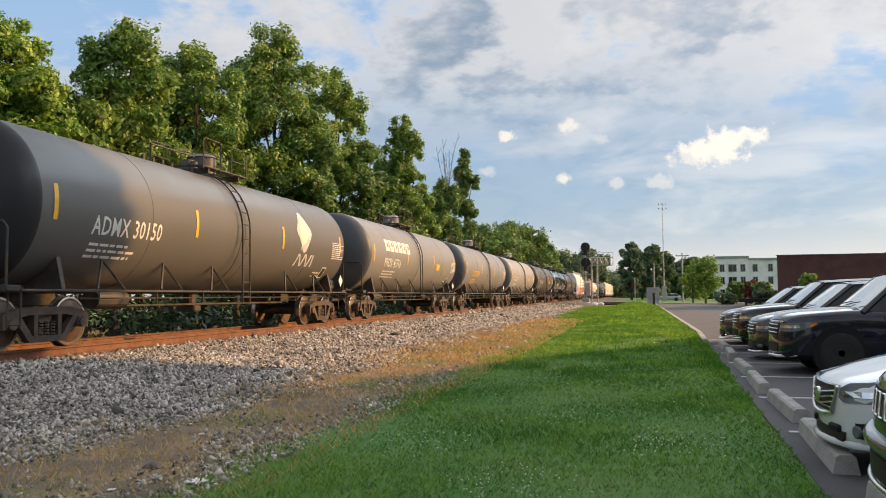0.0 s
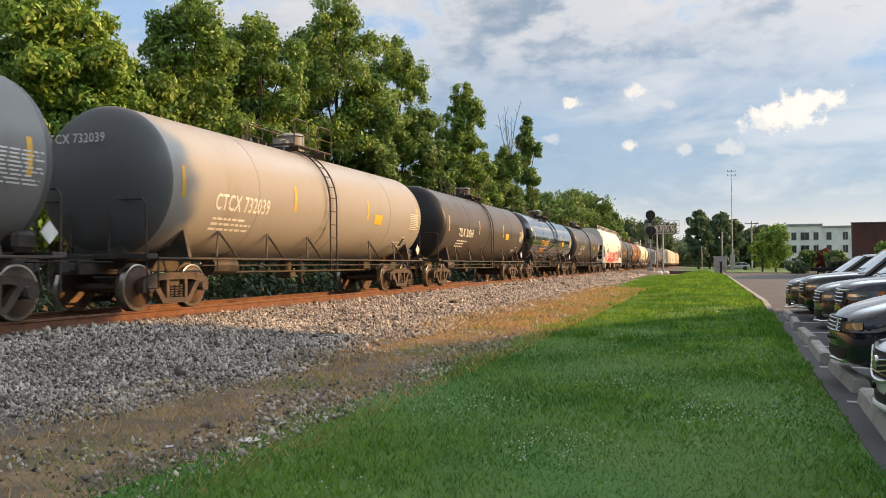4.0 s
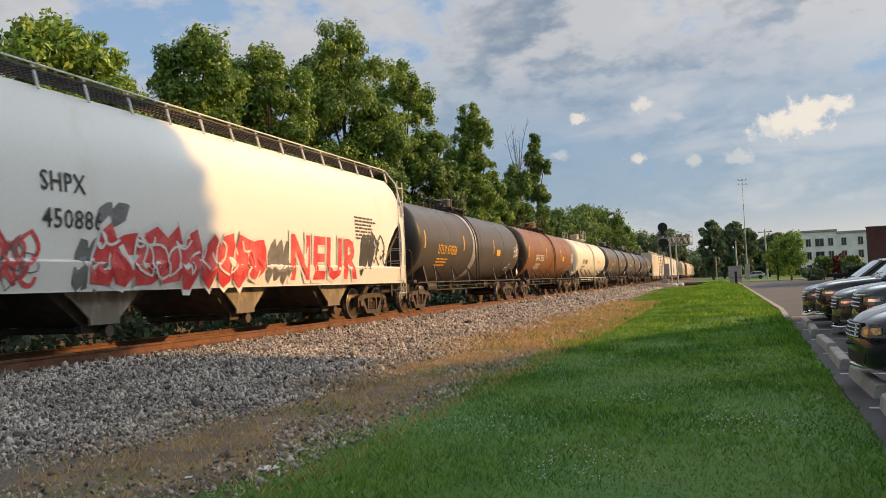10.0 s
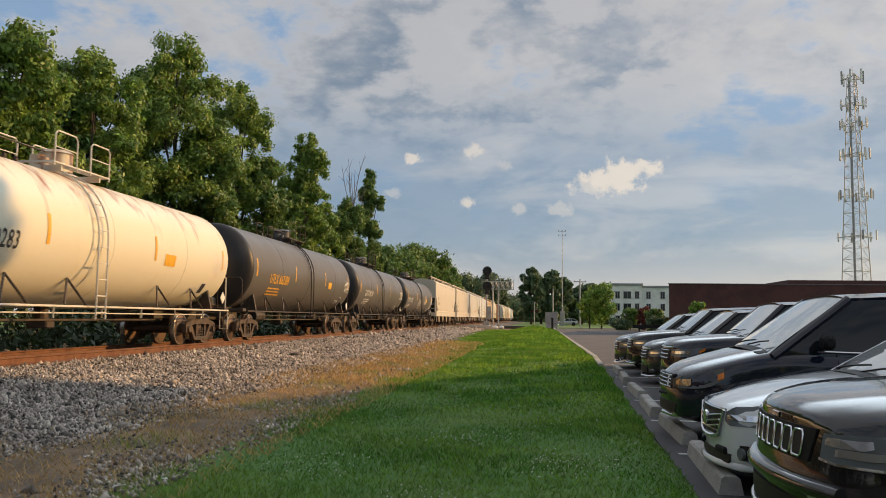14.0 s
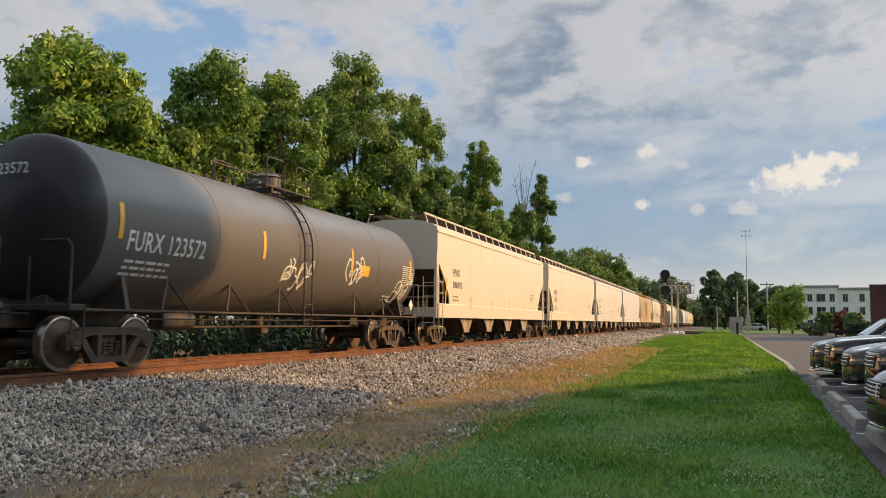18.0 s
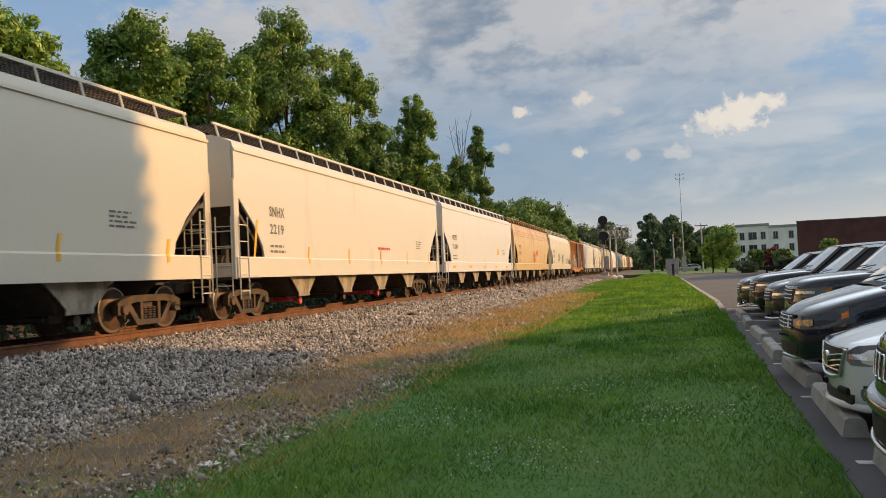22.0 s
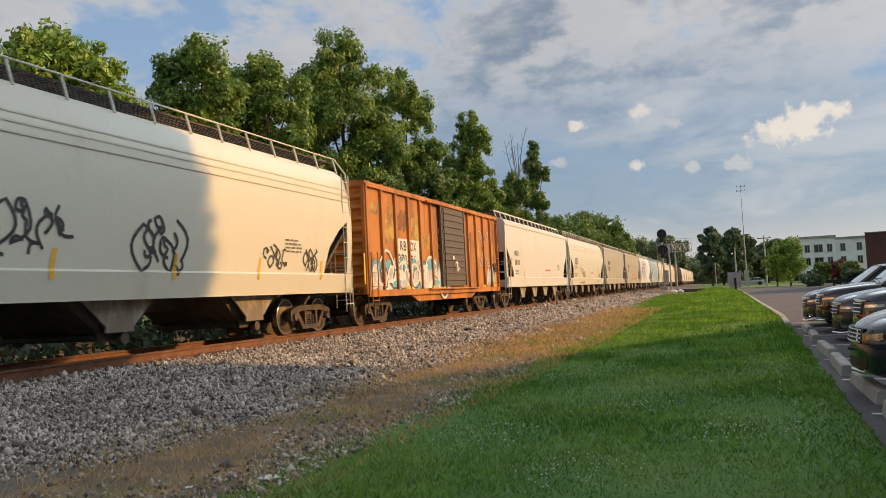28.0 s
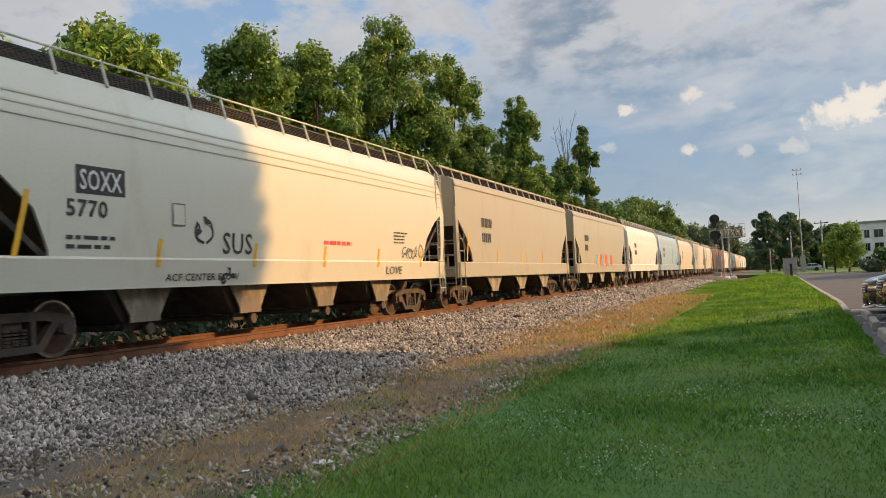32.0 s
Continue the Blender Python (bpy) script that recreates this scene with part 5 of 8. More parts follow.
    # box car
    bx = paint_of("rusty_yellow_brown_box_paint", (0.50, 0.200, 0.045), (0.24, 0.105, 0.045), rough=0.6, rust=(0.34, 0.10, 0.030), rust_top=0.25, amount=(0.42, 0.70), rust_at=0.66)
    drp = paint_of("dull_dark_door_paint", (0.115, 0.095, 0.082), (0.16, 0.105, 0.07), rough=0.65)
    c = place(box_car("rusty orange-brown box car with blue graffiti and a dark door", 16.0, bx, drp), 20)
    graffiti_box(c)
    # rest of the train
    mixp = [(crm, False), (pale, True), (white, False), (ltg, True), (crm, True), (white, True), (pale, False)]
    wine = paint_of("wine_brown_hopper_paint", (0.20, 0.075, 0.045), (0.12, 0.055, 0.04))
    for i in range(23, len(GAPS) - 1):
        pt, curved = mixp[(i * 3) % 7]
        lab = "weathered pale covered hopper, far down the train"
        if i in (23, 24):
            pt, lab = khaki, "khaki-grey covered hopper with weathered sides"
        if i == 26:
            pt, lab = bluish, "pale blue covered hopper among cream ones"
        if i in (30, 31):
            pt, lab = wine, "wine-brown covered hopper, far down the train"
        L = 17.2
        c = place(hopper_car(lab, L, pt, curved, 3), i)
        fx = HOPX[curved]
        bars(c, -L / 2 + 3.3, 2.8, 2, 1.2, 0.34, 0.2, M_BLACKINK, fx, i)
        if i < 30:
            hopper_stripes(c, L, fx, 5)
        if i == 24:
            graffiti_blocks(c, fx, -2.5, 1.75, 5.0, 0.9, (M_CYAN, M_YELLOW, M_RED), 9)
        if i == 26:
            graffiti_blocks(c, fx, 2.0, 2.4, 5.0, 1.9, (M_CYAN, M_SILVER), 10)
    CARS.sort(key=lambda o: o["centre"])


def graffiti_blocks(car, fx, y, z, w, h, mats, seed, n=9, name="graffiti_block"):
    """Overlapping slanted letter-like blocks of spray paint."""
    rnd = random.Random(seed)
    for k in range(n):
        bm = bmesh.new()
        cy = y + w * (k + 0.5) / n
        hw = w / n * rnd.uniform(0.5, 0.8)
        pts = []
        m = 9
        for i in range(m):
            a = 2 * math.pi * i / m + rnd.uniform(-0.2, 0.2)
            r = rnd.uniform(0.7, 1.05)
            pts.append((cy + hw * r * math.cos(a) * 1.1 + 0.12 * math.sin(a), z + h / 2 * r * math.sin(a)))
        bm.faces.new([bm.verts.new((a, b, 0)) for a, b in pts])
        bmesh.ops.triangulate(bm, faces=bm.faces[:])
        me = bpy.data.meshes.new("block")
        bm.to_mesh(me)
        bm.free()
        me.materials.append(None)
        off = 0.0015 * k
        piece(name, wrap(me, ("block", car.name, seed, k, round(h, 2)), lambda a, b, off=off: fx(a, b) + off), mats[k % len(mats)], car)


def graffiti_red(car, L, fx):
    y0 = -L / 2 + 2.6
    graffiti_blocks(car, lambda a, b: fx(a, b) + 0.004, y0 + 1.9, 1.60, 5.5, 1.42, (M_WHITE,), 21, 9)
    graffiti_blocks(car, lambda a, b: fx(a, b) + 0.018, y0 + 1.95, 1.60, 5.4, 1.20, (M_RED,), 21, 9)
    graffiti_blocks(car, lambda a, b: fx(a, b) - 0.004, y0 + 7.5, 1.65, 1.3, 1.2, (M_FADED,), 29, 4)
    graffiti_blocks(car, lambda a, b: fx(a, b) - 0.004, y0 + 1.6, 1.45, 0.7, 1.0, (M_FADED,), 30, 3)
    graffiti_blocks(car, lambda a, b: fx(a, b) - 0.004, y0 + 2.1, 2.35, 0.7, 0.5, (M_FADED,), 31, 2)
    graffiti_blocks(car, lambda a, b: fx(a, b) - 0.004, y0 + 12.6, 1.9, 0.9, 1.3, (M_BLACKINK,), 37, 3)
    side_text(car, "NEUR", 4.0, 1.30, y0 + 8.45, 1.06, M_WHITE, lambda a, b: fx(a, b) + 0.012, "graffiti_letters", 0.06)
    side_text(car, "NEUR", 3.8, 1.12, y0 + 8.55, 1.15, M_RED, lambda a, b: fx(a, b) + 0.020, "graffiti_letters", 0.03)
    ribbon_script(car, y0 - 0.3, 1.60, 1.1, 1.1, M_RED, lambda a, b: fx(a, b) + 0.004, 23, 5, 0.035)
    ribbon_script(car, y0 - 0.3, 1.60, 1.1, 1.1, M_FADED, lambda a, b: fx(a, b) + 0.008, 28, 4, 0.012)
    f2 = lambda a, b: fx(a, b) + 0.034
    ribbon_script(car, y0 + 2.1, 1.60, 5.0, 0.85, M_WHITE, f2, 24, 8, 0.025)
    ribbon_script(car, y0 + 13.2, 2.1, 1.2, 1.1, M_BLACKINK, fx, 27, 5, 0.03)


def graffiti_box(car):
    W = 1.50
    M_CROSS = surface("chalky_green_spray_paint", (0.42, 0.46, 0.40), 0.6, 0, 0.25, 3, 40)
    M_RUSTRED = surface("faded_red_spray_paint", (0.42, 0.10, 0.055), 0.6, 0, 0.25, 3, 40)
    M_LILAC = surface("lilac_grey_spray_paint", (0.40, 0.36, 0.46), 0.5, 0, 0.25, 3, 40, tint=(0.52, 0.47, 0.50))
    flat = lambda a, b: W - 0.022
    post = lambda a, b: W + 0.056
    side_patch(car, "number_ground", -4.05, 2.26, 2.1, 0.95, M_WHITE, flat)
    f2 = lambda a, b: flat(a, b) + 0.005
    side_text(car, "RB", 0.55, 0.32, -4.80, 2.34, M_BLACKINK, f2)
    side_text(car, "OX", 0.55, 0.32, -3.86, 2.34, M_BLACKINK, f2)
    side_text(car, "370", 0.74, 0.32, -4.98, 1.90, M_BLACKINK, f2)
    side_text(car, "86", 0.50, 0.32, -3.86, 1.90, M_BLACKINK, f2)
    for lo, fx in ((0, flat), (1, post)):
        graffiti_blocks(car, fx if lo == 0 else (lambda a, b: W - 0.012), -7.3, 1.62 - 0.22 * lo, 7.2, 1.15 - 0.25 * lo, (M_CYAN, M_CYAN, M_CYAN, M_SILVER) if lo == 0 else (M_WHITE, M_LILAC, M_SILVER, M_WHITE), 31 + lo, 13)
    ribbon_script(car, -7.2, 1.45, 7.3, 1.0, M_BLACKINK, lambda a, b: W + 0.004, 33, 7, 0.022)
    ribbon_script(car, -7.0, 1.50, 7.0, 0.9, M_WHITE, lambda a, b: W + 0.008, 36, 5, 0.045)
    graffiti_blocks(car, lambda a, b: W - 0.004, -6.2, 1.18, 6.4, 0.5, (M_WHITE, M_CYAN, M_SILVER), 38, 10)
    for sk in (-0.85, 0.85):
        side_patch(car, "paint_cross", 5.35, 2.75, 0.34, 1.55, M_CROSS, lambda a, b: W - 0.010 + 0.002 * (sk > 0), sk)
        side_patch(car, "paint_cross", 5.35, 2.75, 0.17, 1.45, M_RUSTRED, lambda a, b: W - 0.004 + 0.002 * (sk > 0), sk)
    graffiti_blocks(car, lambda a, b: W - 0.012, 5.6, 1.55, 1.5, 0.95, (M_SILVER, M_CROSS), 39, 4)
    side_patch(car, "notice_plate", 6.95, 1.95, 0.36, 0.42, M_BLACKINK, lambda a, b: W + 0.058)
    M_MUSTARD = surface("flaking_mustard_paint", (0.46, 0.30, 0.06), 0.65, 0, 0.35, 2.2, 30, tint=(0.24, 0.10, 0.035), mottle=(0.40, 0.60))
    M_UMBER = surface("umber_rust_patch", (0.12, 0.060, 0.030), 0.75, 0, 0.3, 2.2, 30, tint=(0.22, 0.09, 0.03))
    panel = 2 * (16.0 / 2 - 0.42 - 0.06) / 13
    for k, (z, h, m) in enumerate(((3.55, 0.5, M_MUSTARD), (3.15, 1.5, M_MUSTARD), (3.35, 0.9, M_UMBER), (3.2, 1.3, M_MUSTARD), (2.75, 0.7, M_MUSTARD))):
        graffiti_blocks(car, lambda a, b: W - 0.024, -7.4 + (k + 0.22) * panel * 1.0, z, panel * 0.62, h, (m,), 60 + k, 2, "flaked_paint_patch")
    for k in range(4):
        graffiti_blocks(car, lambda a, b: W - 0.024, 2.75 + k * panel, 2.9 - 0.35 * (k % 2), panel * 0.6, 1.1, (M_MUSTARD if k % 2 else M_UMBER,), 70 + k, 2, "flaked_paint_patch")
    ribbon_script(car, 0.2, 2.0, 0.9, 0.6, M_WHITE, lambda a, b: W + 0.16, 35, 3, 0.03)
    for y in (-4.4, -1.7, 4.9, 6.7):
        side_patch(car, "reflective_strip", y, 1.12, 0.45, 0.10, M_YELLOW, lambda a, b: W + 0.06)
    side_patch(car, "reflective_strip", -7.9, 1.7, 0.10, 0.9, M_YELLOW, lambda a, b: W + 0.06)
    for k in range(4):
        side_patch(car, "paint_test_square", -0.75, 2.35 + 0.28 * k, 0.22 + 0.12 * (k % 2), 0.22, M_WHITE, lambda a, b: W - 0.01)


make_train()


# ---- vegetation and loose stone, generated as arrays ----
def fast_mesh(name, verts, faces, mat, smooth=False):
    """verts (n, 3), faces (m, k): one mesh of k-sided faces."""
    me = bpy.data.meshes.new(name)
    verts, faces = np.asarray(verts, np.float32), np.asarray(faces, np.int32)
    k = faces.shape[1]
    me.vertices.add(len(verts))
    me.vertices.foreach_set("co", verts.ravel())
    me.loops.add(faces.size)
    me.loops.foreach_set("vertex_index", faces.ravel())
    me.polygons.add(len(faces))
    me.polygons.foreach_set("loop_start", np.arange(len(faces), dtype=np.int32) * k)
    me.polygons.foreach_set("loop_total", np.full(len(faces), k, np.int32))
    if smooth:
        me.polygons.foreach_set("use_smooth", np.ones(len(faces), bool))
    me.update(calc_edges=True)
    me.materials.append(mat)
    return me


def unit(v):
    return v / np.maximum(1e-9, np.linalg.norm(v, axis=1, keepdims=True))


def leaf_cloud(rng, centres, radii, count, size, droop=0.25, ragged=0.17):
    """Leaves as small folded diamonds, thickest near the skin of each lobe."""
    centres, radii = np.asarray(centres, float), np.asarray(radii, float)
    w = radii.prod(axis=1) ** (2 / 3)
    pick = rng.choice(len(centres), count, p=w / w.sum())
    d = unit(rng.normal(size=(count, 3)))
    r = rng.uniform(0.05, 1.0, count) ** 0.40
    lump = 1 + 0.22 * np.sin(d[:, 0] * 5 + pick) * np.sin(d[:, 1] * 6 + pick * 2) + ragged * rng.normal(size=count)
    p = centres[pick] + d * (r * lump)[:, None] * radii[pick]
    n = unit(d + 0.55 * rng.normal(size=(count, 3)) + np.array([0, 0, 0.30]))
    a = unit(np.cross(n, rng.normal(size=(count, 3))))
    b = np.cross(n, a)
    s = (size * rng.uniform(0.6, 1.35, count))[:, None]
    a[:, 2] -= droop
    v = np.stack([p - a * s, p + b * s * 0.55 + n * s * 0.12, p + a * s, p - b * s * 0.55 + n * s * 0.12], axis=1).reshape(-1, 3)
    f = np.arange(count * 4).reshape(-1, 4)
    return v, f


def limb(bm, pts, r0, r1, seg=7):
    n = len(pts) - 1
    tube(bm, pts, [r0 + (r1 - r0) * i / n for i in range(n + 1)], seg)


def tree(label, x, y, base, height, spread, lobes, mat, leaves, size, seed, trunk_r=0.22, crown_from=0.22, bare=False, name="tree", taper=0.55, kind_cat="tree", fill=2.0):
    rng = np.random.default_rng(seed)
    rnd = random.Random(seed)
    ob = thing(name, pose(x, y, base), label, kind_cat, "trees by the track")
    height -= 0.03 * spread
    centres, radii, clumps, sizes = [], [], [], []
    mid, tall = height * (crown_from + 1.0) / 2, height * (1.0 - crown_from) / 2
    for i in range(lobes):
        # lobes spread over a rounded envelope, low ones wide, high ones drawn in
        k = (i + 0.5) / lobes
        u = -0.92 + 1.90 * k
        ang = i * 2.4 + rnd.uniform(-0.6, 0.6)
        rim = math.sqrt(max(0.05, 1 - (u * 0.86) ** 2)) * (1.0 if u > -0.3 else 0.8)
        off = spread * rim * rnd.uniform(0.35, 0.72)
        r = spread * rnd.uniform(0.32, 0.50) * (1.0 if u < 0.4 else 0.8)
        c = Vector((math.cos(ang) * off, math.sin(ang) * off, mid + u * tall * 0.88 - r * 0.35 * (u > 0.6)))
        centres.append(tuple(c))
        for j in range(7):
            d = Vector((rnd.gauss(0, 1), rnd.gauss(0, 1), rnd.gauss(0.25, 0.9))).normalized()
            q = c + d * r * rnd.uniform(0.45, 1.0)
            rr = r * rnd.uniform(0.34, 0.56)
            q.z = min(q.z, height - rr * 0.8)
            clumps.append(tuple(q))
            sizes.append((rr, rr, rr * rnd.uniform(0.65, 1.0)))
    # sprays that fill the envelope between the lobes
    for j in range(int(lobes * fill)):
        u = rnd.uniform(-0.95, 0.9)
        rim = spread * math.sqrt(max(0.04, 1 - (u * 0.93) ** 2)) * rnd.uniform(0.15, 0.92)
        a = rnd.uniform(0, 6.283)
        rr = spread * rnd.uniform(0.16, 0.30)
        clumps.append((math.cos(a) * rim, math.sin(a) * rim, mid + u * tall * 0.93))
        sizes.append((rr, rr, rr * rnd.uniform(0.8, 1.5)))
    for j in range(5):
        rr = spread * rnd.uniform(0.14, 0.22)
        clumps.append((rnd.uniform(-0.25, 0.25) * spread, rnd.uniform(-0.25, 0.25) * spread, height - rr - 0.35 * j * rr))
        sizes.append((rr, rr, rr))

    def wood(bm):
        lean = Vector((rnd.uniform(-0.3, 0.3), rnd.uniform(-0.3, 0.3), 0))
        pts = [Vector((0, 0, -0.2)) + lean * (k / 5) ** 2 + Vector((rnd.uniform(-0.1, 0.1) * k * 0.4, rnd.uniform(-0.1, 0.1) * k * 0.4, height * 0.9 * k / 5)) for k in range(6)]
        limb(bm, pts, trunk_r, trunk_r * 0.22)
        for c in centres:
            t = max(0.12, min(0.8, c[2] / height - 0.18))
            p = pts[0].lerp(pts[-1], t)
            q = p.lerp(Vector(c), 0.5) + Vector((0, 0, 0.3))
            limb(bm, [p, q, Vector(c)], trunk_r * 0.34, 0.03, 5)
    part("trunk", wood, M_BARK, ob)
    v, f = leaf_cloud(rng, clumps, sizes, leaves, size)
    me = fast_mesh("crown", v, f, mat)
    piece("crown", me, mat, ob)
    return ob


def polar(az, x):
    """y at which the plane x is met in the compass direction az, in degrees off the track."""
    return x / math.tan(radians(az))


def make_trees():
    # azimuth off the track, offset from the eye, elevation of the top, spread, lobes, leaf colour, leaves, trunk
    rows = [
        (-56.0, -24, 21.0, 3.8, 18, M_LEAF_A, 15000, 0.21, 0.2),
        (-42.9, -25, 17.9, 3.9, 20, M_LEAF_C, 17000, 0.22, 0.2),
        (-39.6, -23, 14.6, 2.6, 14, M_LEAF_C, 9000, 0.21, 0.15),
        (-35.1, -22.5, 17.9, 3.4, 18, M_LEAF_A, 13000, 0.20, 0.2),
        (-32.6, -25, 15.9, 3.2, 16, M_LEAF_B, 10000, 0.22, 0.2),
        (-30.2, -23, 17.2, 3.5, 18, M_LEAF_A, 13000, 0.21, 0.2),
        (-27.4, -26, 16.2, 3.4, 16, M_LEAF_B, 11000, 0.22, 0.2),
    ]
    # lower trees towards the end of the row
    rows += [
        (-24.9, -23.5, 18.4, 4.3, 20, M_LEAF_A, 16000, 0.22, 0.2),
        (-22.6, -21.5, 13.4, 3.0, 14, M_LEAF_B, 9000, 0.22, 0.15),
        (-20.8, -23.0, 15.7, 3.7, 18, M_LEAF_A, 13000, 0.23, 0.2),
        (-18.7, -21.0, 10.9, 3.2, 14, M_LEAF_B, 9000, 0.24, 0.12),
        (-16.15, -20.5, 12.6, 2.5, 16, M_LEAF_A, 11000, 0.24, 0.12),
        (-17.4, -22.5, 9.6, 3.0, 12, M_LEAF_B, 8000, 0.25, 0.12),
        (-14.9, -21.0, 8.0, 2.4, 12, M_LEAF_A, 6500, 0.26, 0.10),
        (-13.4, -20.0, 8.3, 2.6, 12, M_LEAF_B, 8000, 0.26, 0.10),
        (-11.8, -19.0, 10.3, 2.0, 14, M_LEAF_B, 8500, 0.26, 0.15),
    ]
    for i, (az, x, el, spread, lobes, mat, n, size, low) in enumerate(rows):
        y = polar(az, x)
        h = 1.4 + math.hypot(x, y) * math.tan(radians(el)) + 0.45
        tone = {M_LEAF_A: "mid-green", M_LEAF_B: "dark green", M_LEAF_C: "yellow-green, sunlit"}[mat]
        tree(f"tall {tone} broadleaf tree behind the railway track", x, y, -0.45, h, spread * (0.86 if i not in (11, 14, 15) else 0.98), lobes - 3, mat, int(n * 3.0), size * 0.56, 100 + i, 0.24, low, fill=8.0 if i in (11, 13, 14, 15) else 2.2)
    # dead tree top among the green
    dead = thing("bare_tree", pose(-20, polar(-13.0, -20), -0.45), "bare grey dead tree standing among leafy trees", "tree", "trees by the track")
    top = 1.4 + math.hypot(20, polar(-13.0, -20)) * math.tan(radians(10.2)) + 0.4

    def bare(bm):
        rnd = random.Random(5)
        limb(bm, [(0, 0, 0), (0.2, 0, top * 0.4), (0.1, 0.2, top * 0.72)], 0.2, 0.12)
        for k in range(9):
            a = k * 0.75
            q = Vector((0.1, 0.2, top * (0.6 + 0.02 * k)))
            e = q + Vector((math.cos(a) * rnd.uniform(0.6, 1.7), math.sin(a) * 1.2, top * rnd.uniform(0.2, 0.34)))
            m = q.lerp(e, 0.55) + Vector((rnd.uniform(-0.2, 0.2), 0, 0.2))
            limb(bm, [q, m, e], 0.05, 0.015, 5)
            for j in range(3):
                limb(bm, [m.lerp(e, 0.3 * j), m.lerp(e, 0.3 * j) + Vector((rnd.uniform(-0.6, 0.6), rnd.uniform(-0.4, 0.4), rnd.uniform(0.4, 1.0)))], 0.025, 0.012, 4)
    part("trunk", bare, M_DEADWOOD, dead)
    # rounded dark trees further on, and the far woods
    far = [(-10.3, -22, 4.9, 4.2), (-8.8, -24, 5.25, 4.8), (-7.6, -22, 4.9, 4.6), (-6.6, -21, 4.2, 3.6), (-5.9, -21, 3.6, 3.0)]
    for i, (az, x, el, spread) in enumerate(far):
        y = polar(az, x)
        h = 1.4 + math.hypot(x, y) * math.tan(radians(el)) + 0.5
        tree("rounded dark green tree beside the railway", x, y, -0.45, h, spread * 1.25, 16, M_LEAF_B, 15000, 0.26, 200 + i, 0.3, 0.08)
    rows = [(-4.9, 300, 3.0, 8), (-4.1, 330, 2.9, 8), (-3.2, 320, 3.35, 7), (-2.6, 330, 2.8, 6), (-1.7, 390, 1.5, 9), (-1.0, 380, 1.6, 9), (-0.45, 215, 3.6, 3.4), (0.25, 235, 2.8, 4), (0.95, 220, 3.4, 3.6), (1.55, 230, 2.9, 3.8),
            (2.3, 240, 2.2, 5), (3.0, 250, 2.3, 4.5), (3.5, 240, 2.5, 4), (4.6, 260, 1.7, 5), (5.0, 270, 1.5, 5)]
    for i, (az, d, el, spread) in enumerate(rows):
        x, y = d * math.sin(radians(az)), d * math.cos(radians(az))
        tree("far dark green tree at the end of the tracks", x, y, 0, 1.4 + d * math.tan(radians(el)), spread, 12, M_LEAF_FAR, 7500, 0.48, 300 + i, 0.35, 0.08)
    # sunlit trees and shrubs by the far drive
    tree("sunlit yellow-green tree beside the far drive", 130 * math.sin(radians(4.3)), 130 * math.cos(radians(4.3)), 0.2, 7.2, 2.6, 12, M_LEAF_C, 6500, 0.17, 400, 0.16, 0.12)
    tree("sunlit yellow-green tree beside the far drive", 133 * math.sin(radians(3.5)), 133 * math.cos(radians(3.5)), 0.2, 5.8, 2.0, 10, M_LEAF_C, 4200, 0.17, 401, 0.14, 0.12)
    red = surface("dark_red_leaf", (0.16, 0.045, 0.035), 0.6, 0, 0.2, 0.5, 6, tint=(0.10, 0.05, 0.03), island=0.3, transmission=0.3)
    for i, (az, d, top, sp, mat, lab) in enumerate(((6.2, 120, 3.2, 1.4, M_LEAF_B, "dark green"), (7.15, 118, 3.4, 1.3, red, "dark red"), (7.7, 112, 3.0, 1.4, M_LEAF_B, "dark green"), (10.4, 80, 3.2, 1.0, M_LEAF_C, "yellow-green"),
                                           (5.5, 118, 1.6, 1.6, M_LEAF_FAR, "dark green"), (8.1, 110, 1.9, 1.7, M_LEAF_FAR, "dark green"))):
        tree(f"small {lab} ornamental shrub in front of the brick building", d * math.sin(radians(az)), d * math.cos(radians(az)), 0.0, top, sp, 9, mat, 2200, 0.2, 420 + i, 0.08, 0.1, name="shrub", kind_cat="shrub")


make_trees()


def make_undergrowth():
    rng = np.random.default_rng(9)
    c, r = [], []
    for k in range(170):
        y = rng.uniform(-2, 150)
        x = rng.uniform(-25, -17.5)
        s = rng.uniform(0.6, 1.5) * (1 + 0.35 * (x < -18))
        c.append((x, y, -0.35 + s * 0.55))
        r.append((s, s * 1.2, s * 0.8))
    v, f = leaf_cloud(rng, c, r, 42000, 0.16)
    # near-black leaf colour carries the shade behind the train
    ob = new("undergrowth", fast_mesh("undergrowth", v, f, M_LEAF_SHADED))
    tagged(ob, "tangled dark green undergrowth along the far side of the track", "undergrowth", kind="stuff")
    c, r = [], []
    for k in range(120):
        y = rng.uniform(0, 190)
        c.append((rng.uniform(-38, -27), y, rng.uniform(1.5, 6.5)))
        r.append((2.6, 3.0, 2.6))
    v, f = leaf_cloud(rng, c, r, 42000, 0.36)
    ob = new("woodland", fast_mesh("woodland", v, f, M_LEAF_SHADED))
    tagged(ob, "dense dark woodland behind the first row of trees", "woodland", kind="stuff")
    c, r = [], []
    for k in range(150):
        a = radians(rng.uniform(-7, 24))
        d = rng.uniform(330, 420)
        c.append((d * math.sin(a), d * math.cos(a), rng.uniform(1, 6.5)))
        r.append((7, 7, 4.0))
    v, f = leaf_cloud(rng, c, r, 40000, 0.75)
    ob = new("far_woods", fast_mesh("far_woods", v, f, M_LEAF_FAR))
    tagged(ob, "hazy far woods along the horizon", "woods", kind="stuff")


make_undergrowth()


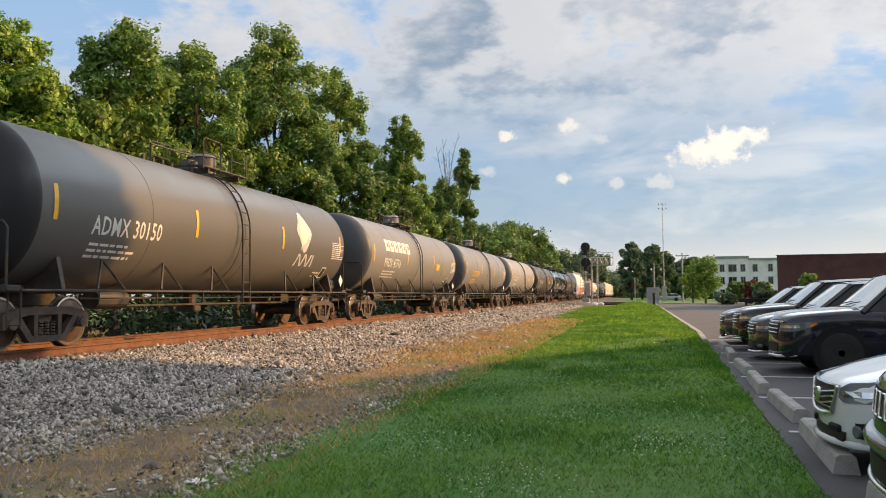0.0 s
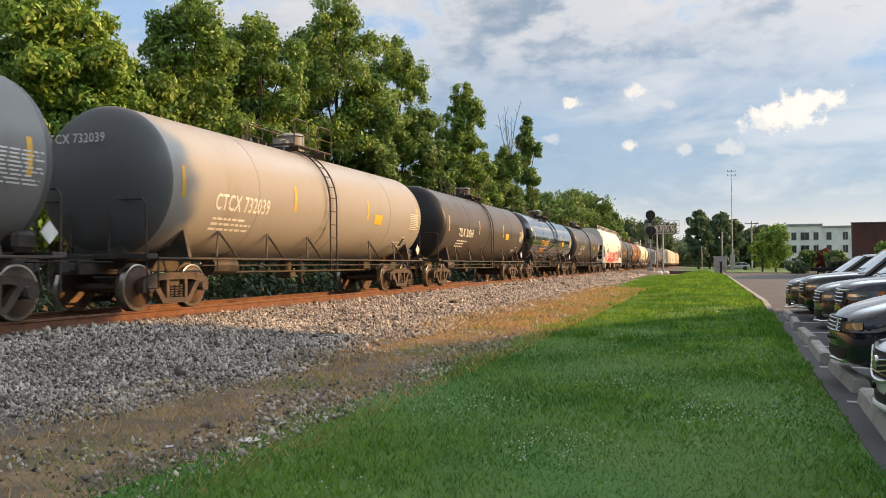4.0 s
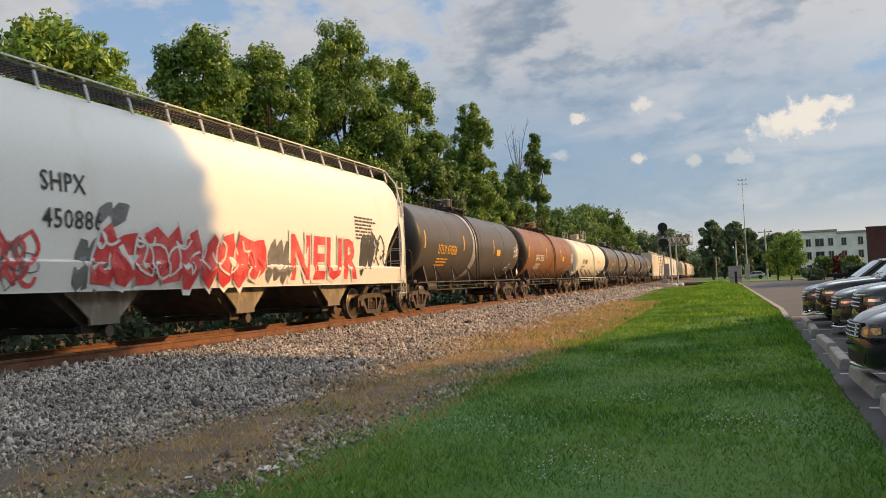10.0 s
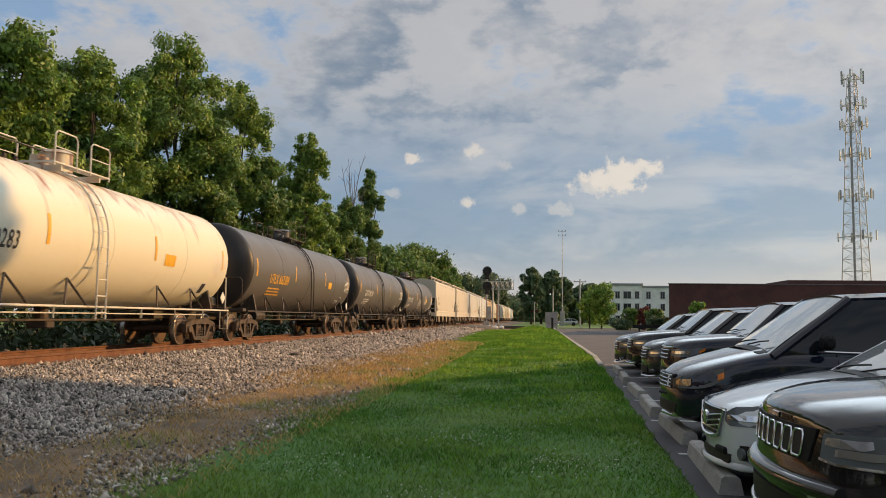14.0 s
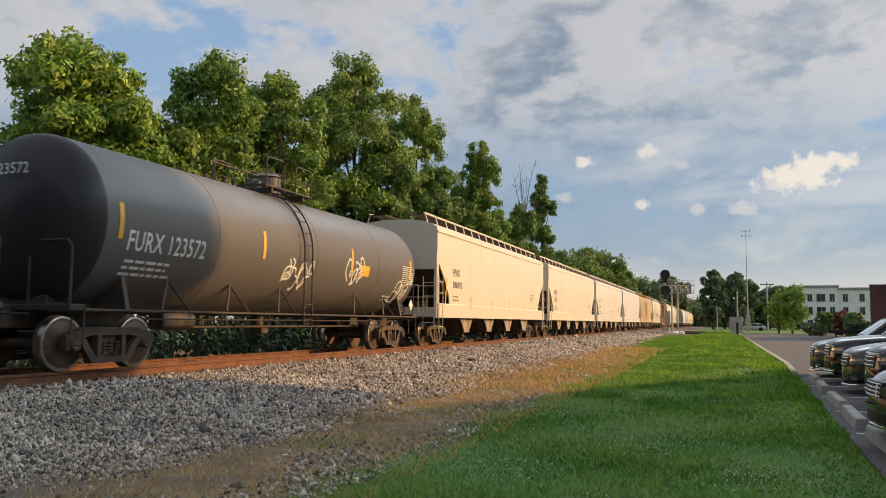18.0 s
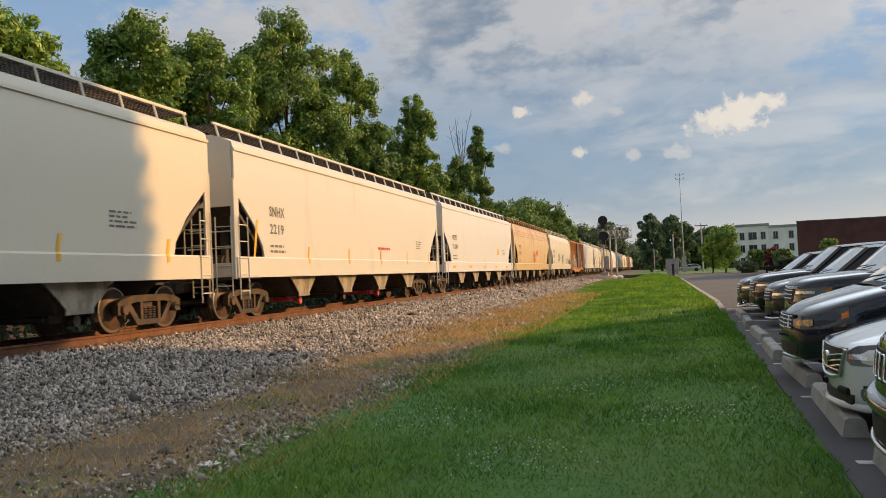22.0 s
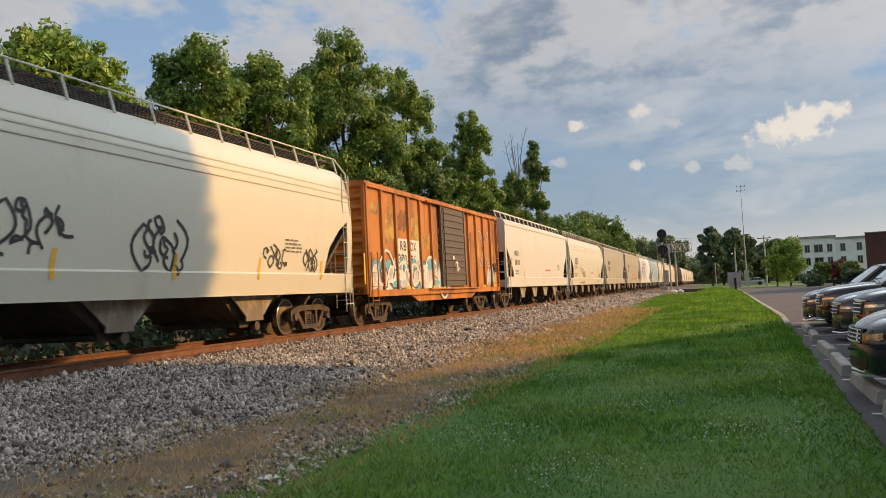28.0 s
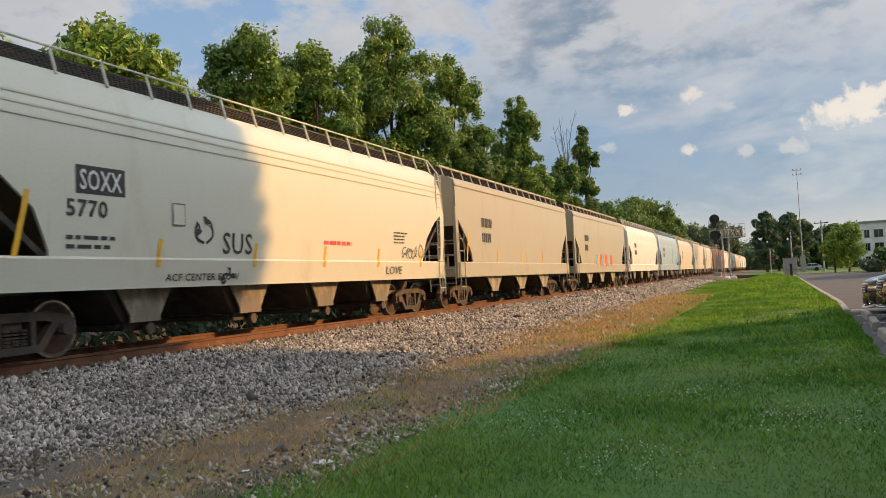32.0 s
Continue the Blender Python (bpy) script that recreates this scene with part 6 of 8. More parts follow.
def blades(rng, x, y, z, h, w, lean):
    n = len(x)
    a = rng.uniform(0, 2 * np.pi, n)
    b = rng.uniform(0, 2 * np.pi, n)
    dx, dy = np.cos(a) * w, np.sin(a) * w
    lx, ly = np.cos(b) * lean * h, np.sin(b) * lean * h
    v = np.stack([np.stack([x - dx, y - dy, z], 1), np.stack([x + dx, y + dy, z], 1), np.stack([x + lx, y + ly, z + h], 1)], axis=1).reshape(-1, 3)
    return v, np.arange(3 * n).reshape(-1, 3)


def heights(x, y):
    return np.array([ground_height(a, b) for a, b in zip(x, y)])


def make_grass():
    rng = np.random.default_rng(4)
    V, F, off = [], [], 0
    for y0, y1, dens, h, w in ((3.2, 7, 1900, 0.040, 0.0040), (7, 12, 1200, 0.042, 0.0055), (12, 20, 620, 0.046, 0.009), (20, 40, 300, 0.055, 0.013), (40, 80, 110, 0.065, 0.024), (80, 98, 50, 0.08, 0.04)):
        low = -4.3 if y1 <= 20 else -6.0
        wide = 2.9 - low
        n = int((y1 - y0) * wide * dens)
        x, y = rng.uniform(low, 2.9, n), rng.uniform(y0, y1, n)
        edge = np.where(y < 30, 0.92 + 0.036 * y, 2.0 + 0.004 * (y - 30)) + 0.02 - 0.10 * np.abs(np.sin(y * 2.1) * np.sin(y * 0.77))
        ragged = -3.25 + 0.28 * np.sin(y * 0.9) + 0.2 * np.sin(y * 2.3 + 1) - 0.075 * np.clip(y - 30, 0, 30) + rng.normal(0, 0.22, n)
        keep = (x < edge) & (x > ragged)
        x, y = x[keep], y[keep]
        m = len(x)
        patch = 0.8 + 0.5 * np.sin(x * 1.7 + np.sin(y * 0.8)) * np.sin(y * 1.1 + 2) + rng.normal(0, 0.25, m)
        lift = 0.045 * np.clip((x - (edge[keep] - 0.45)) / 0.2, 0, 1) * np.clip((edge[keep] + 0.1 - x) / 0.12, 0, 1)
        v, f = blades(rng, x, y, heights(x, y) - 0.004 + lift, h * np.clip(patch, 0.45, 1.7), w * rng.uniform(0.7, 1.4, m), rng.uniform(0.3, 1.5, m))
        V.append(v)
        F.append(f + off)
        off += len(v)
    # rough tufts on the far rise and by the kerb
    ob = new("lawn_grass", fast_mesh("lawn_grass", np.vstack(V), np.vstack(F), M_GRASS))
    tagged(ob, "mown green lawn grass between the track bed and car park", "grass", kind="stuff")
    # coarse tufts
    V, F, off = [], [], 0
    for k in range(620):
        cx, cy = rng.uniform(-3.0, 1.6), rng.uniform(14, 97)
        if cy < 40 and rng.random() < 0.5:
            cx = 0.75 + 0.036 * cy + rng.uniform(-0.25, 0.05)
        n = 26
        s = 0.10 + 0.0022 * cy
        x, y = cx + rng.normal(0, s, n), cy + rng.normal(0, s, n)
        keep = x < np.where(y < 30, 0.92 + 0.036 * y, 2.0) - 0.02
        x, y = x[keep], y[keep]
        v, f = blades(rng, x, y, heights(x, y) - 0.004, rng.uniform(0.07, 0.17, len(x)), 0.006 + 0.0005 * cy, rng.uniform(0.3, 0.9, len(x)))
        V.append(v)
        F.append(f + off)
        off += len(v)
    ob = new("grass_tufts", fast_mesh("grass_tufts", np.vstack(V), np.vstack(F), M_GRASS))
    tagged(ob, "longer green tufts standing in the lawn", "grass", kind="stuff")
    # clover heads
    n = 1700
    x, y = rng.normal(-0.75, 1.05, n), rng.normal(7.3, 1.8, n)
    n2 = 240
    x, y = np.concatenate([x, rng.uniform(-2.9, 0.8, n2)]), np.concatenate([y, rng.uniform(4.5, 16, n2)])
    keep = (x > -2.9) & (x < 1.0) & (y > 4)
    clump = np.sin(x * 2.6 + 1) * np.sin(y * 1.9) + rng.normal(0, 0.22, len(x)) > 0.42
    x, y = x[keep & clump], y[keep & clump]
    z = heights(x, y) + rng.uniform(0.05, 0.085, len(x))
    r = rng.uniform(0.005, 0.009, len(x))[:, None]
    p = np.stack([x, y, z], 1)
    dirs = np.array([(1, 0, 0), (-1, 0, 0), (0, 1, 0), (0, -1, 0), (0, 0, 1), (0, 0, -1)], float)
    v = (p[:, None, :] + dirs[None] * r[:, None]).reshape(-1, 3)
    tri = np.array([(0, 2, 4), (2, 1, 4), (1, 3, 4), (3, 0, 4), (2, 0, 5), (1, 2, 5), (3, 1, 5), (0, 3, 5)])
    f = (np.arange(len(x))[:, None, None] * 6 + tri[None]).reshape(-1, 3)
    ob = new("clover_flowers", fast_mesh("clover_flowers", v, f, M_CLOVER))
    tagged(ob, "small white clover heads scattered through the lawn", "flowers", kind="stuff")
    # dry strip beside the stone
    V, F, off = [], [], 0
    W, G, woff = [], [], 0
    for y0, y1, dens, h, w in ((2.5, 8, 420, 0.055, 0.0045), (8, 16, 330, 0.06, 0.007), (16, 34, 190, 0.08, 0.013), (34, 46, 60, 0.10, 0.03)):
        n = int((y1 - y0) * 2.9 * dens)
        x, y = rng.uniform(-5.7, -2.8, n), rng.uniform(y0, y1, n)
        field = np.sin(x * 2.2 + np.sin(y * 0.9)) * np.sin(y * 1.15 + x) + 0.5 * np.sin(y * 3.1) * np.sin(x * 4.0)
        keep = field + rng.normal(0, 0.35, n) > -0.45 - 0.035 * np.minimum(y, 20) + 0.5 * (x < -4.9)
        x, y = x[keep], y[keep]
        fresh = (np.sin(x * 3.1 + 2) * np.sin(y * 1.7) + rng.normal(0, 0.3, len(x)) > 0.45) & (x > -4.9)
        for sel, vs, fs in ((~fresh, V, F), (fresh, W, G)):
            xx, yy = x[sel], y[sel]
            v, f = blades(rng, xx, yy, heights(xx, yy) - 0.004, h * rng.uniform(0.5, 1.6, len(xx)), w * rng.uniform(0.7, 1.4, len(xx)), rng.uniform(0.4, 1.5, len(xx)))
            vs.append(v)
            fs.append(f)
    def stack(vs, fs):
        o, out = 0, []
        for v, f in zip(vs, fs):
            out.append(f + o)
            o += len(v)
        return np.vstack(vs), np.vstack(out)
    ob = new("dry_grass", fast_mesh("dry_grass", *stack(V, F), M_DRY))
    tagged(ob, "straw-coloured dead grass along the edge of the stone", "dry grass", kind="stuff")
    ob = new("weeds", fast_mesh("weeds", *stack(W, G), M_WEED))
    tagged(ob, "yellow-green weeds among the dead grass", "weeds", kind="stuff")


make_grass()


def make_stones():
    rng = np.random.default_rng(12)
    base = np.array([(1, 0, 0), (-1, 0, 0), (0, 1, 0), (0, -1, 0), (0, 0, 1), (0, 0, -1)], float)
    tri = np.array([(0, 2, 4), (2, 1, 4), (1, 3, 4), (3, 0, 4), (2, 0, 5), (1, 2, 5), (3, 1, 5), (0, 3, 5)])
    X, Y, S = [], [], []
    for x0, x1, y0, y1, dens, size in ((-9.7, -4.7, 2, 10, 1150, 0.0185), (-9.9, -4.8, 10, 20, 720, 0.024), (-9.9, -4.9, 20, 36, 430, 0.029), (-9.9, -5.2, 36, 70, 150, 0.042), (-9.9, -6.0, 70, 130, 60, 0.062),
                                       (-13.6, -9.7, 2, 40, 110, 0.042), (-13.4, -9.7, 40, 110, 20, 0.09), (-4.9, -3.1, 2.5, 14, 520, 0.017), (-4.9, -3.3, 14, 40, 110, 0.025)):
        n = int((x1 - x0) * (y1 - y0) * dens)
        x, y = rng.uniform(x0, x1, n), rng.uniform(y0, y1, n)
        if x0 == -4.9:
            keep = np.sin(x * 2.9 + 1.3 * np.sin(y * 0.8)) * np.sin(y * 0.9 + 2) + rng.normal(0, 0.35, n) > 0.15
            x, y = x[keep], y[keep]
        if x0 == -9.7 or x0 == -9.9:
            keep = x < -5.0 + 0.35 * np.sin(y * 0.9) + 0.25 * np.sin(y * 2.3) - 0.012 * np.maximum(0, y - 12) + rng.normal(0, 0.25, n)
            x, y = x[keep], y[keep]
        X.append(x)
        Y.append(y)
        S.append(size * np.exp(rng.normal(0, 0.28, len(x))))
    x, y, s = map(np.concatenate, (X, Y, S))
    n = len(x)
    z = heights(x, y) + s * rng.uniform(-0.45, 0.75, n)
    # keep the tops below the rail foot between the rails
    inside = (x < -9.9) & (x > -12.7)
    z[inside] = np.minimum(z[inside], 0.345)
    shape = base[None] * (1 + 0.35 * rng.normal(size=(n, 6, 1)).clip(-1.2, 1.2)) + 0.28 * rng.normal(size=(n, 6, 3))
    shape = shape * rng.uniform(0.65, 1.3, (n, 1, 3)) * s[:, None, None]
    v = (shape + np.stack([x, y, z], 1)[:, None, :]).reshape(-1, 3)
    f = (np.arange(n)[:, None, None] * 6 + tri[None]).reshape(-1, 3)
    ob = new("ballast_stones", fast_mesh("ballast_stones", v, f, M_STONE))
    tagged(ob, "loose grey crushed stone banked against the track", "ballast", kind="stuff")


make_stones()


# ---- car park: wheel stops, painted lines, vehicles ----
def make_stops():
    stop = mesh_of("wheel_stop", lambda bm: prism(bm, [(-0.10, 0), (0.10, 0), (0.075, 0.13), (0.05, 0.15), (-0.05, 0.15), (-0.075, 0.13)], "y", -1.03, 1.03))
    for x, y, r in ((1.44, 5.2, 0.5), (1.50, 8.10, -1.0), (1.62, 10.80, 1.2), (1.66, 13.55, -0.5), (1.78, 16.35, 1.0), (1.92, 19.9, -1.5), (2.06, 22.9, 0.5)):
        ob = piece("wheel_stop", stop, M_CONCRETE, None, pose(x, y, 0.0, 0, 0, -2 + r))
        tagged(ob, "weathered grey concrete wheel stop on the asphalt", "wheel stop", "wheel stops of the stalls")
    line = mesh_of("stall_line", lambda bm: box(bm, (2.6, 0, 0.0045), (5.2, 0.10, 0.005)))
    for y in (3.25, 6.2, 9.12, 12.05, 15.0, 17.95, 20.95, 23.9, 26.9):
        ob = piece("stall_line", line, M_LINE, None, pose(EDGE(y) + 0.12, y, 0.0, 0, 0, 1.5))
        tagged(ob, "worn white painted stall line on the asphalt", "painted line", "stall lines", "structure")
    # concrete kerb where the lawn narrows
    def kerb(bm):
        ys = [24.5, 26, 28, 30] + [36 + 8 * i for i in range(12)]
        for a, b in zip(ys[:-1], ys[1:]):
            xa, xb = EDGE(a) - 0.09, EDGE(b) - 0.09
            v = [bm.verts.new(p) for p in ((xa - 0.08, a, -0.05), (xa + 0.09, a, -0.05), (xa + 0.08, a, 0.14), (xa - 0.08, a, 0.14),
                                           (xb - 0.08, b, -0.05), (xb + 0.09, b, -0.05), (xb + 0.08, b, 0.14), (xb - 0.08, b, 0.14))]
            for q in ((0, 1, 5, 4), (1, 2, 6, 5), (2, 3, 7, 6), (3, 0, 4, 7), (0, 3, 2, 1), (4, 5, 6, 7)):
                bm.faces.new([v[i] for i in q])
        bmesh.ops.remove_doubles(bm, verts=bm.verts, dist=0.001)
    k = part("kerb", kerb, M_CONCRETE)
    tagged(k, "pale concrete kerb between the lawn and drive", "kerb", kind="structure")


make_stops()


def car_paint(name, col, rough=0.16, flake=0.0):
    mat = surface(name, col, rough, flake, 0.06, 0.8, 90, coat=1.0, spec=0.25)
    mat.node_tree.nodes["Principled BSDF"].inputs["Coat Roughness"].default_value = 0.03
    return mat


def bow(p, amount=0.20, rake=0.16, z0=0.6):
    """Rounds a vehicle's nose: swept back towards the corners and leaning back above the bumper."""
    x, y, z = p
    f = max(0.0, 1 - x / 1.1) ** 2
    return (x + f * (amount * (abs(y) / 0.9) ** 2.2 + rake * max(0.0, z - z0)), y, z)


def bowed(bm):
    for v in bm.verts:
        v.co = Vector(bow(v.co))


M_GLASS_CAR = glass("tinted_car_glass", (0.012, 0.016, 0.020), 0.03)
# pale, part-metal base stands in for the bright sky reflected in windscreens
M_WSHIELD = glass("sky_bright_windscreen_glass", (0.72, 0.77, 0.78), 0.03)
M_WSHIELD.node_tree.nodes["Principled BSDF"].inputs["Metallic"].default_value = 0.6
M_CHROME = surface("chrome_trim", (0.86, 0.86, 0.87), 0.15, 0.95, 0.05, 4, 40)
M_BLACKPL = surface("black_plastic", (0.012, 0.012, 0.013), 0.6, 0, 0.2, 4, 60, spec=0.25)
M_TYRE = surface("tyre_rubber", (0.022, 0.022, 0.022), 0.85, 0, 0.2, 6, 60, 0.002)
M_ALLOY = surface("alloy_rim", (0.50, 0.51, 0.52), 0.28, 0.9, 0.1, 4, 40)
M_LENS = glass("headlamp_lens", (0.15, 0.165, 0.18), 0.05)
M_LENSDARK = glass("smoked_lamp_lens", (0.085, 0.085, 0.075), 0.06)
M_AMBERGLOW = surface("warm_lamp_bowl", (0.62, 0.40, 0.20), 0.25, 0.6, 0.2, 6, 40)
M_AMBERLENS = glass("amber_marker_lens", (0.80, 0.22, 0.02), 0.2)
M_REDLENS = glass("red_lamp_lens", (0.35, 0.02, 0.015), 0.15)


def spline(rows, x):
    """Smooth interpolation of rows (x, values...) at x."""
    if x <= rows[0][0]:
        return rows[0][1:]
    for i in range(len(rows) - 1):
        if x <= rows[i + 1][0]:
            a, b = rows[i], rows[i + 1]
            p, n = rows[max(0, i - 1)], rows[min(len(rows) - 1, i + 2)]
            h = b[0] - a[0]
            t = (x - a[0]) / h
            out = []
            for k in range(1, len(a)):
                m0 = (b[k] - p[k]) / max(1e-6, b[0] - p[0]) * h
                m1 = (n[k] - a[k]) / max(1e-6, n[0] - a[0]) * h
                out.append((2 * t ** 3 - 3 * t ** 2 + 1) * a[k] + (t ** 3 - 2 * t ** 2 + t) * m0 + (-2 * t ** 3 + 3 * t ** 2) * b[k] + (t ** 3 - t ** 2) * m1)
            return out
    return rows[-1][1:]


def loft(bm, rings, close=True):
    vs = [[bm.verts.new(p) for p in r] for r in rings]
    for a, b in zip(vs[:-1], vs[1:]):
        n = len(a)
        for i in range(n if close else n - 1):
            bm.faces.new((a[i], a[(i + 1) % n], b[(i + 1) % n], b[i]))
    if close:
        bm.faces.new(vs[0][::-1])
        bm.faces.new(vs[-1])
    bmesh.ops.recalc_face_normals(bm, faces=bm.faces)


def vehicle(name, label, x, y, body_rows, cabin, paint, wheel, grille, rows=None, rz=0.0, category="car", style=None):
    """Nose at local x = 0, tail towards +x. body_rows: x, half width, sill height, deck height. cabin: cowl x, screen top x, rear top x, rear base x, roof height, belt height."""
    style = style or {}
    L = body_rows[-1][0]
    car = thing(name, pose(x, y, 0, 0, 0, rz), label, category, "vehicles in the car park")
    wr, wx1, wx2, spokes = wheel

    def ring(px):
        w, zl, zt = spline(body_rows, px)
        # flank, shoulder, then a crease where the hood's raised middle begins
        sec = [(0.80, 0.0), (0.97, 0.10), (1.0, 0.32), (1.0, 0.60), (0.99, 0.78), (0.955, 0.90), (0.88, 0.955), (0.70, 0.978), (0.62, 1.004), (0.32, 1.022)]
        right = [(px, w * a, zl + (zt - zl) * b) for a, b in sec]
        return right + [(px, 0, zl + (zt - zl) * 1.028)] + [(p[0], -p[1], p[2]) for p in right[::-1]] + [(px, 0, zl)]
    xs = [0.0, 0.03, 0.07, 0.13, 0.2] + [0.3 + (L - 0.45) * k / 26 for k in range(27)] + [L - 0.08, L - 0.03, L]
    def shrunk(k):
        r = ring(0.0)
        zc = sum(p[2] for p in r) / len(r)
        return [(-0.003 * (1 - k), p[1] * k, zc + (p[2] - zc) * k) for p in r]
    part("body", lambda bm: (loft(bm, [shrunk(k) for k in (0.1, 0.3, 0.5, 0.7, 0.88)] + [ring(px) for px in xs]), bowed(bm)), paint, car, smooth=42)
    cx, sx, rx, bx, H, belt = cabin

    def cab(px):
        w = spline(body_rows, px)[0]
        if px < sx:
            k = (px - cx) / (sx - cx)
        elif px < rx:
            k = 1.0
        else:
            k = max(0.0, 1 - (px - rx) / (bx - rx))
        base = spline(body_rows, px)[2] * 0.98
        crown = 0.05 * math.sin(math.pi * min(1, max(0, (px - sx) / max(0.1, bx - sx))))
        zt = base + (H - 0.05 - base) * k + crown * (k >= 1)
        wt = w * (0.93 - 0.17 * k)
        return [(px, w * 0.93, base - 0.06), (px, w * 0.93 - (w * 0.93 - wt) * 0.5, base + (zt - base) * 0.55), (px, wt, zt - 0.03), (px, wt * 0.85, zt), (px, 0, zt + 0.025 * k),
                (px, -wt * 0.85, zt), (px, -wt, zt - 0.03), (px, -w * 0.93 + (w * 0.93 - wt) * 0.5, base + (zt - base) * 0.55), (px, -w * 0.93, base - 0.06)]
    cxs = [cx + (bx - cx) * k / 30 for k in range(31)]
    part("side_glass", lambda bm: loft(bm, [cab(px) for px in cxs if px >= cx], True), M_GLASS_CAR, car, smooth=35)
    # windscreen, a sheet just proud of the cabin, its sky reflection boosted in the material
    def screen(bm):
        rr = []
        for k in range(9):
            px = cx + (sx - cx) * k / 8
            c = cab(px)
            z = c[4][2]
            wt = c[2][1] * 0.96
            rr.append([(px - 0.012, wt * a, z + 0.012 - 0.03 * a * a) for a in (-1, -0.6, -0.2, 0.2, 0.6, 1)])
        loft(bm, rr, False)
        bmesh.ops.solidify(bm, geom=bm.faces[:], thickness=0.004)
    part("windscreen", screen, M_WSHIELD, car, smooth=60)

    def cowl(bm):
        rr = []
        for k in range(4):
            px = cx - 0.10 + 0.045 * k
            w, zl, zt = spline(body_rows, px)
            rr.append([(px + 0.10 * (1 - a * a) * -0.6, w * 0.80 * a, zl + (zt - zl) * (1.030 - 0.064 * a * a) + 0.003) for a in (-1, -0.6, -0.2, 0.2, 0.6, 1)])
        loft(bm, rr, False)
        bmesh.ops.solidify(bm, geom=bm.faces[:], thickness=0.01)
    part("cowl", cowl, M_BLACKPL, car)
    for y0, y1 in ((-0.15, -0.62), (0.45, -0.05)):
        def wiper(bm, y0=y0, y1=y1):
            c = cab(cx + 0.10)[4][2]
            pipe(bm, [(cx - 0.06, y0, c - 0.02), (cx + 0.02, (y0 + y1) / 2, c + 0.02), (cx + 0.06, y1, c + 0.035)], 0.009, 5)
        part("wiper", wiper, M_BLACKPL, car)

    def roof(bm):
        rr = []
        for k in range(15):
            px = sx - 0.05 + (rx - sx + 0.15) * k / 14
            c = cab(min(max(px, sx), rx))
            wt = c[2][1] + 0.012
            z = c[4][2] + 0.012
            rr.append([(px, wt * a, z - 0.055 * abs(a) ** 3) for a in (-1, -0.9, -0.6, -0.2, 0.2, 0.6, 0.9, 1)])
        loft(bm, rr, False)
        bmesh.ops.solidify(bm, geom=bm.faces[:], thickness=0.03)
    part("roof", roof, paint, car, smooth=60)
    for s in (1, -1):
        i0, i1 = (0, 2) if s > 0 else (8, 6)
        part("pillar", lambda bm: rod(bm, Vector(cab(cx + 0.02)[i0]), Vector(cab(sx)[i1]), 0.052, 8), paint, car)
        for f in style.get("pillars", (0.42, 0.72)):
            c = cab(sx + (rx - sx) * f)
            off = Vector((0, s * 0.008, 0))
            part("pillar", lambda bm: pipe(bm, [Vector(c[i0]) + off, Vector(c[1 if s > 0 else 7]) + off, Vector(c[i1]) + off], 0.035, 6), paint, car)
        part("pillar", lambda bm: rod(bm, Vector(cab(bx - 0.03)[i0]), Vector(cab(rx)[i1]), 0.05, 8), paint, car)

        def trim(bm, s=s):
            pts = [Vector(cab(px)[0 if s > 0 else 8]) + Vector((0, s * 0.012, 0.055)) for px in [cx + 0.5 + (bx - cx - 0.6) * k / 8 for k in range(9)]]
            pipe(bm, pts, 0.011, 5)
        part("belt_trim", trim, M_CHROME if style.get("chrome_belt", True) else M_BLACKPL, car)

        def mirror(bm, s=s):
            c = cab(cx + 0.55)[0]
            box(bm, (c[0], s * (abs(c[1]) + 0.16), c[2] + 0.16), (0.12, 0.22, 0.16), bevel=0.035)
            rod(bm, (c[0], s * abs(c[1]), c[2] + 0.10), (c[0], s * (abs(c[1]) + 0.1), c[2] + 0.13), 0.025, 6)
        part("door_mirror", mirror, style.get("mirror", paint), car, smooth=40)

        def lines(bm, s=s):
            w = spline(body_rows, L * 0.5)[0]
            for px in style.get("doors", (0.34, 0.55, 0.76)):
                ws, zl, zt = spline(body_rows, L * px)
                pipe(bm, [(L * px, s * ws * 0.985, zl + 0.12), (L * px, s * ws * 1.002, zl + (zt - zl) * 0.4), (L * px, s * ws * 1.0, zl + (zt - zl) * 0.62), (L * px, s * ws * 0.985, zl + (zt - zl) * 0.8), (L * px, s * ws * 0.93, zt - 0.05)], 0.006, 4)
        part("door_seam", lines, M_BLACKPL, car)

        for px in (0.47, 0.68):
            ws, zl, zt = spline(body_rows, L * px)
            part("door_handle", lambda bm: box(bm, (L * px, s * (ws + 0.012), zl + (zt - zl) * 0.74), (0.20, 0.03, 0.03), bevel=0.008), paint, car)
    for px in (wx1, wx2):
        for s in (1, -1):
            w = spline(body_rows, px)[0]

            def arch(bm, s=s, w=w):
                rod(bm, (0, s * (w - 0.30), wr + 0.02), (0, s * (w + 0.006), wr + 0.02), wr + 0.075, 28)
            part("wheel_arch", arch, M_BLACKPL, car, m=pose(px, 0, 0), key=("arch", name, round(px, 2), s))

            def tyre(bm, s=s):
                d = 0.22
                prof = [(-d / 2, wr * 0.66), (-d / 2, wr * 0.9), (-d / 2 + 0.03, wr * 0.985), (-0.06, wr), (0.06, wr), (d / 2 - 0.03, wr * 0.985), (d / 2, wr * 0.9), (d / 2, wr * 0.66)]
                n = 32
                loft(bm, [[(r * math.cos(2 * math.pi * k / n), yy, r * math.sin(2 * math.pi * k / n)) for k in range(n)] for yy, r in prof], True)
            t = part("wheel", tyre, M_TYRE, car, m=pose(px, s * (w - 0.10), wr), key=("tyre", round(wr, 3)), smooth=50)

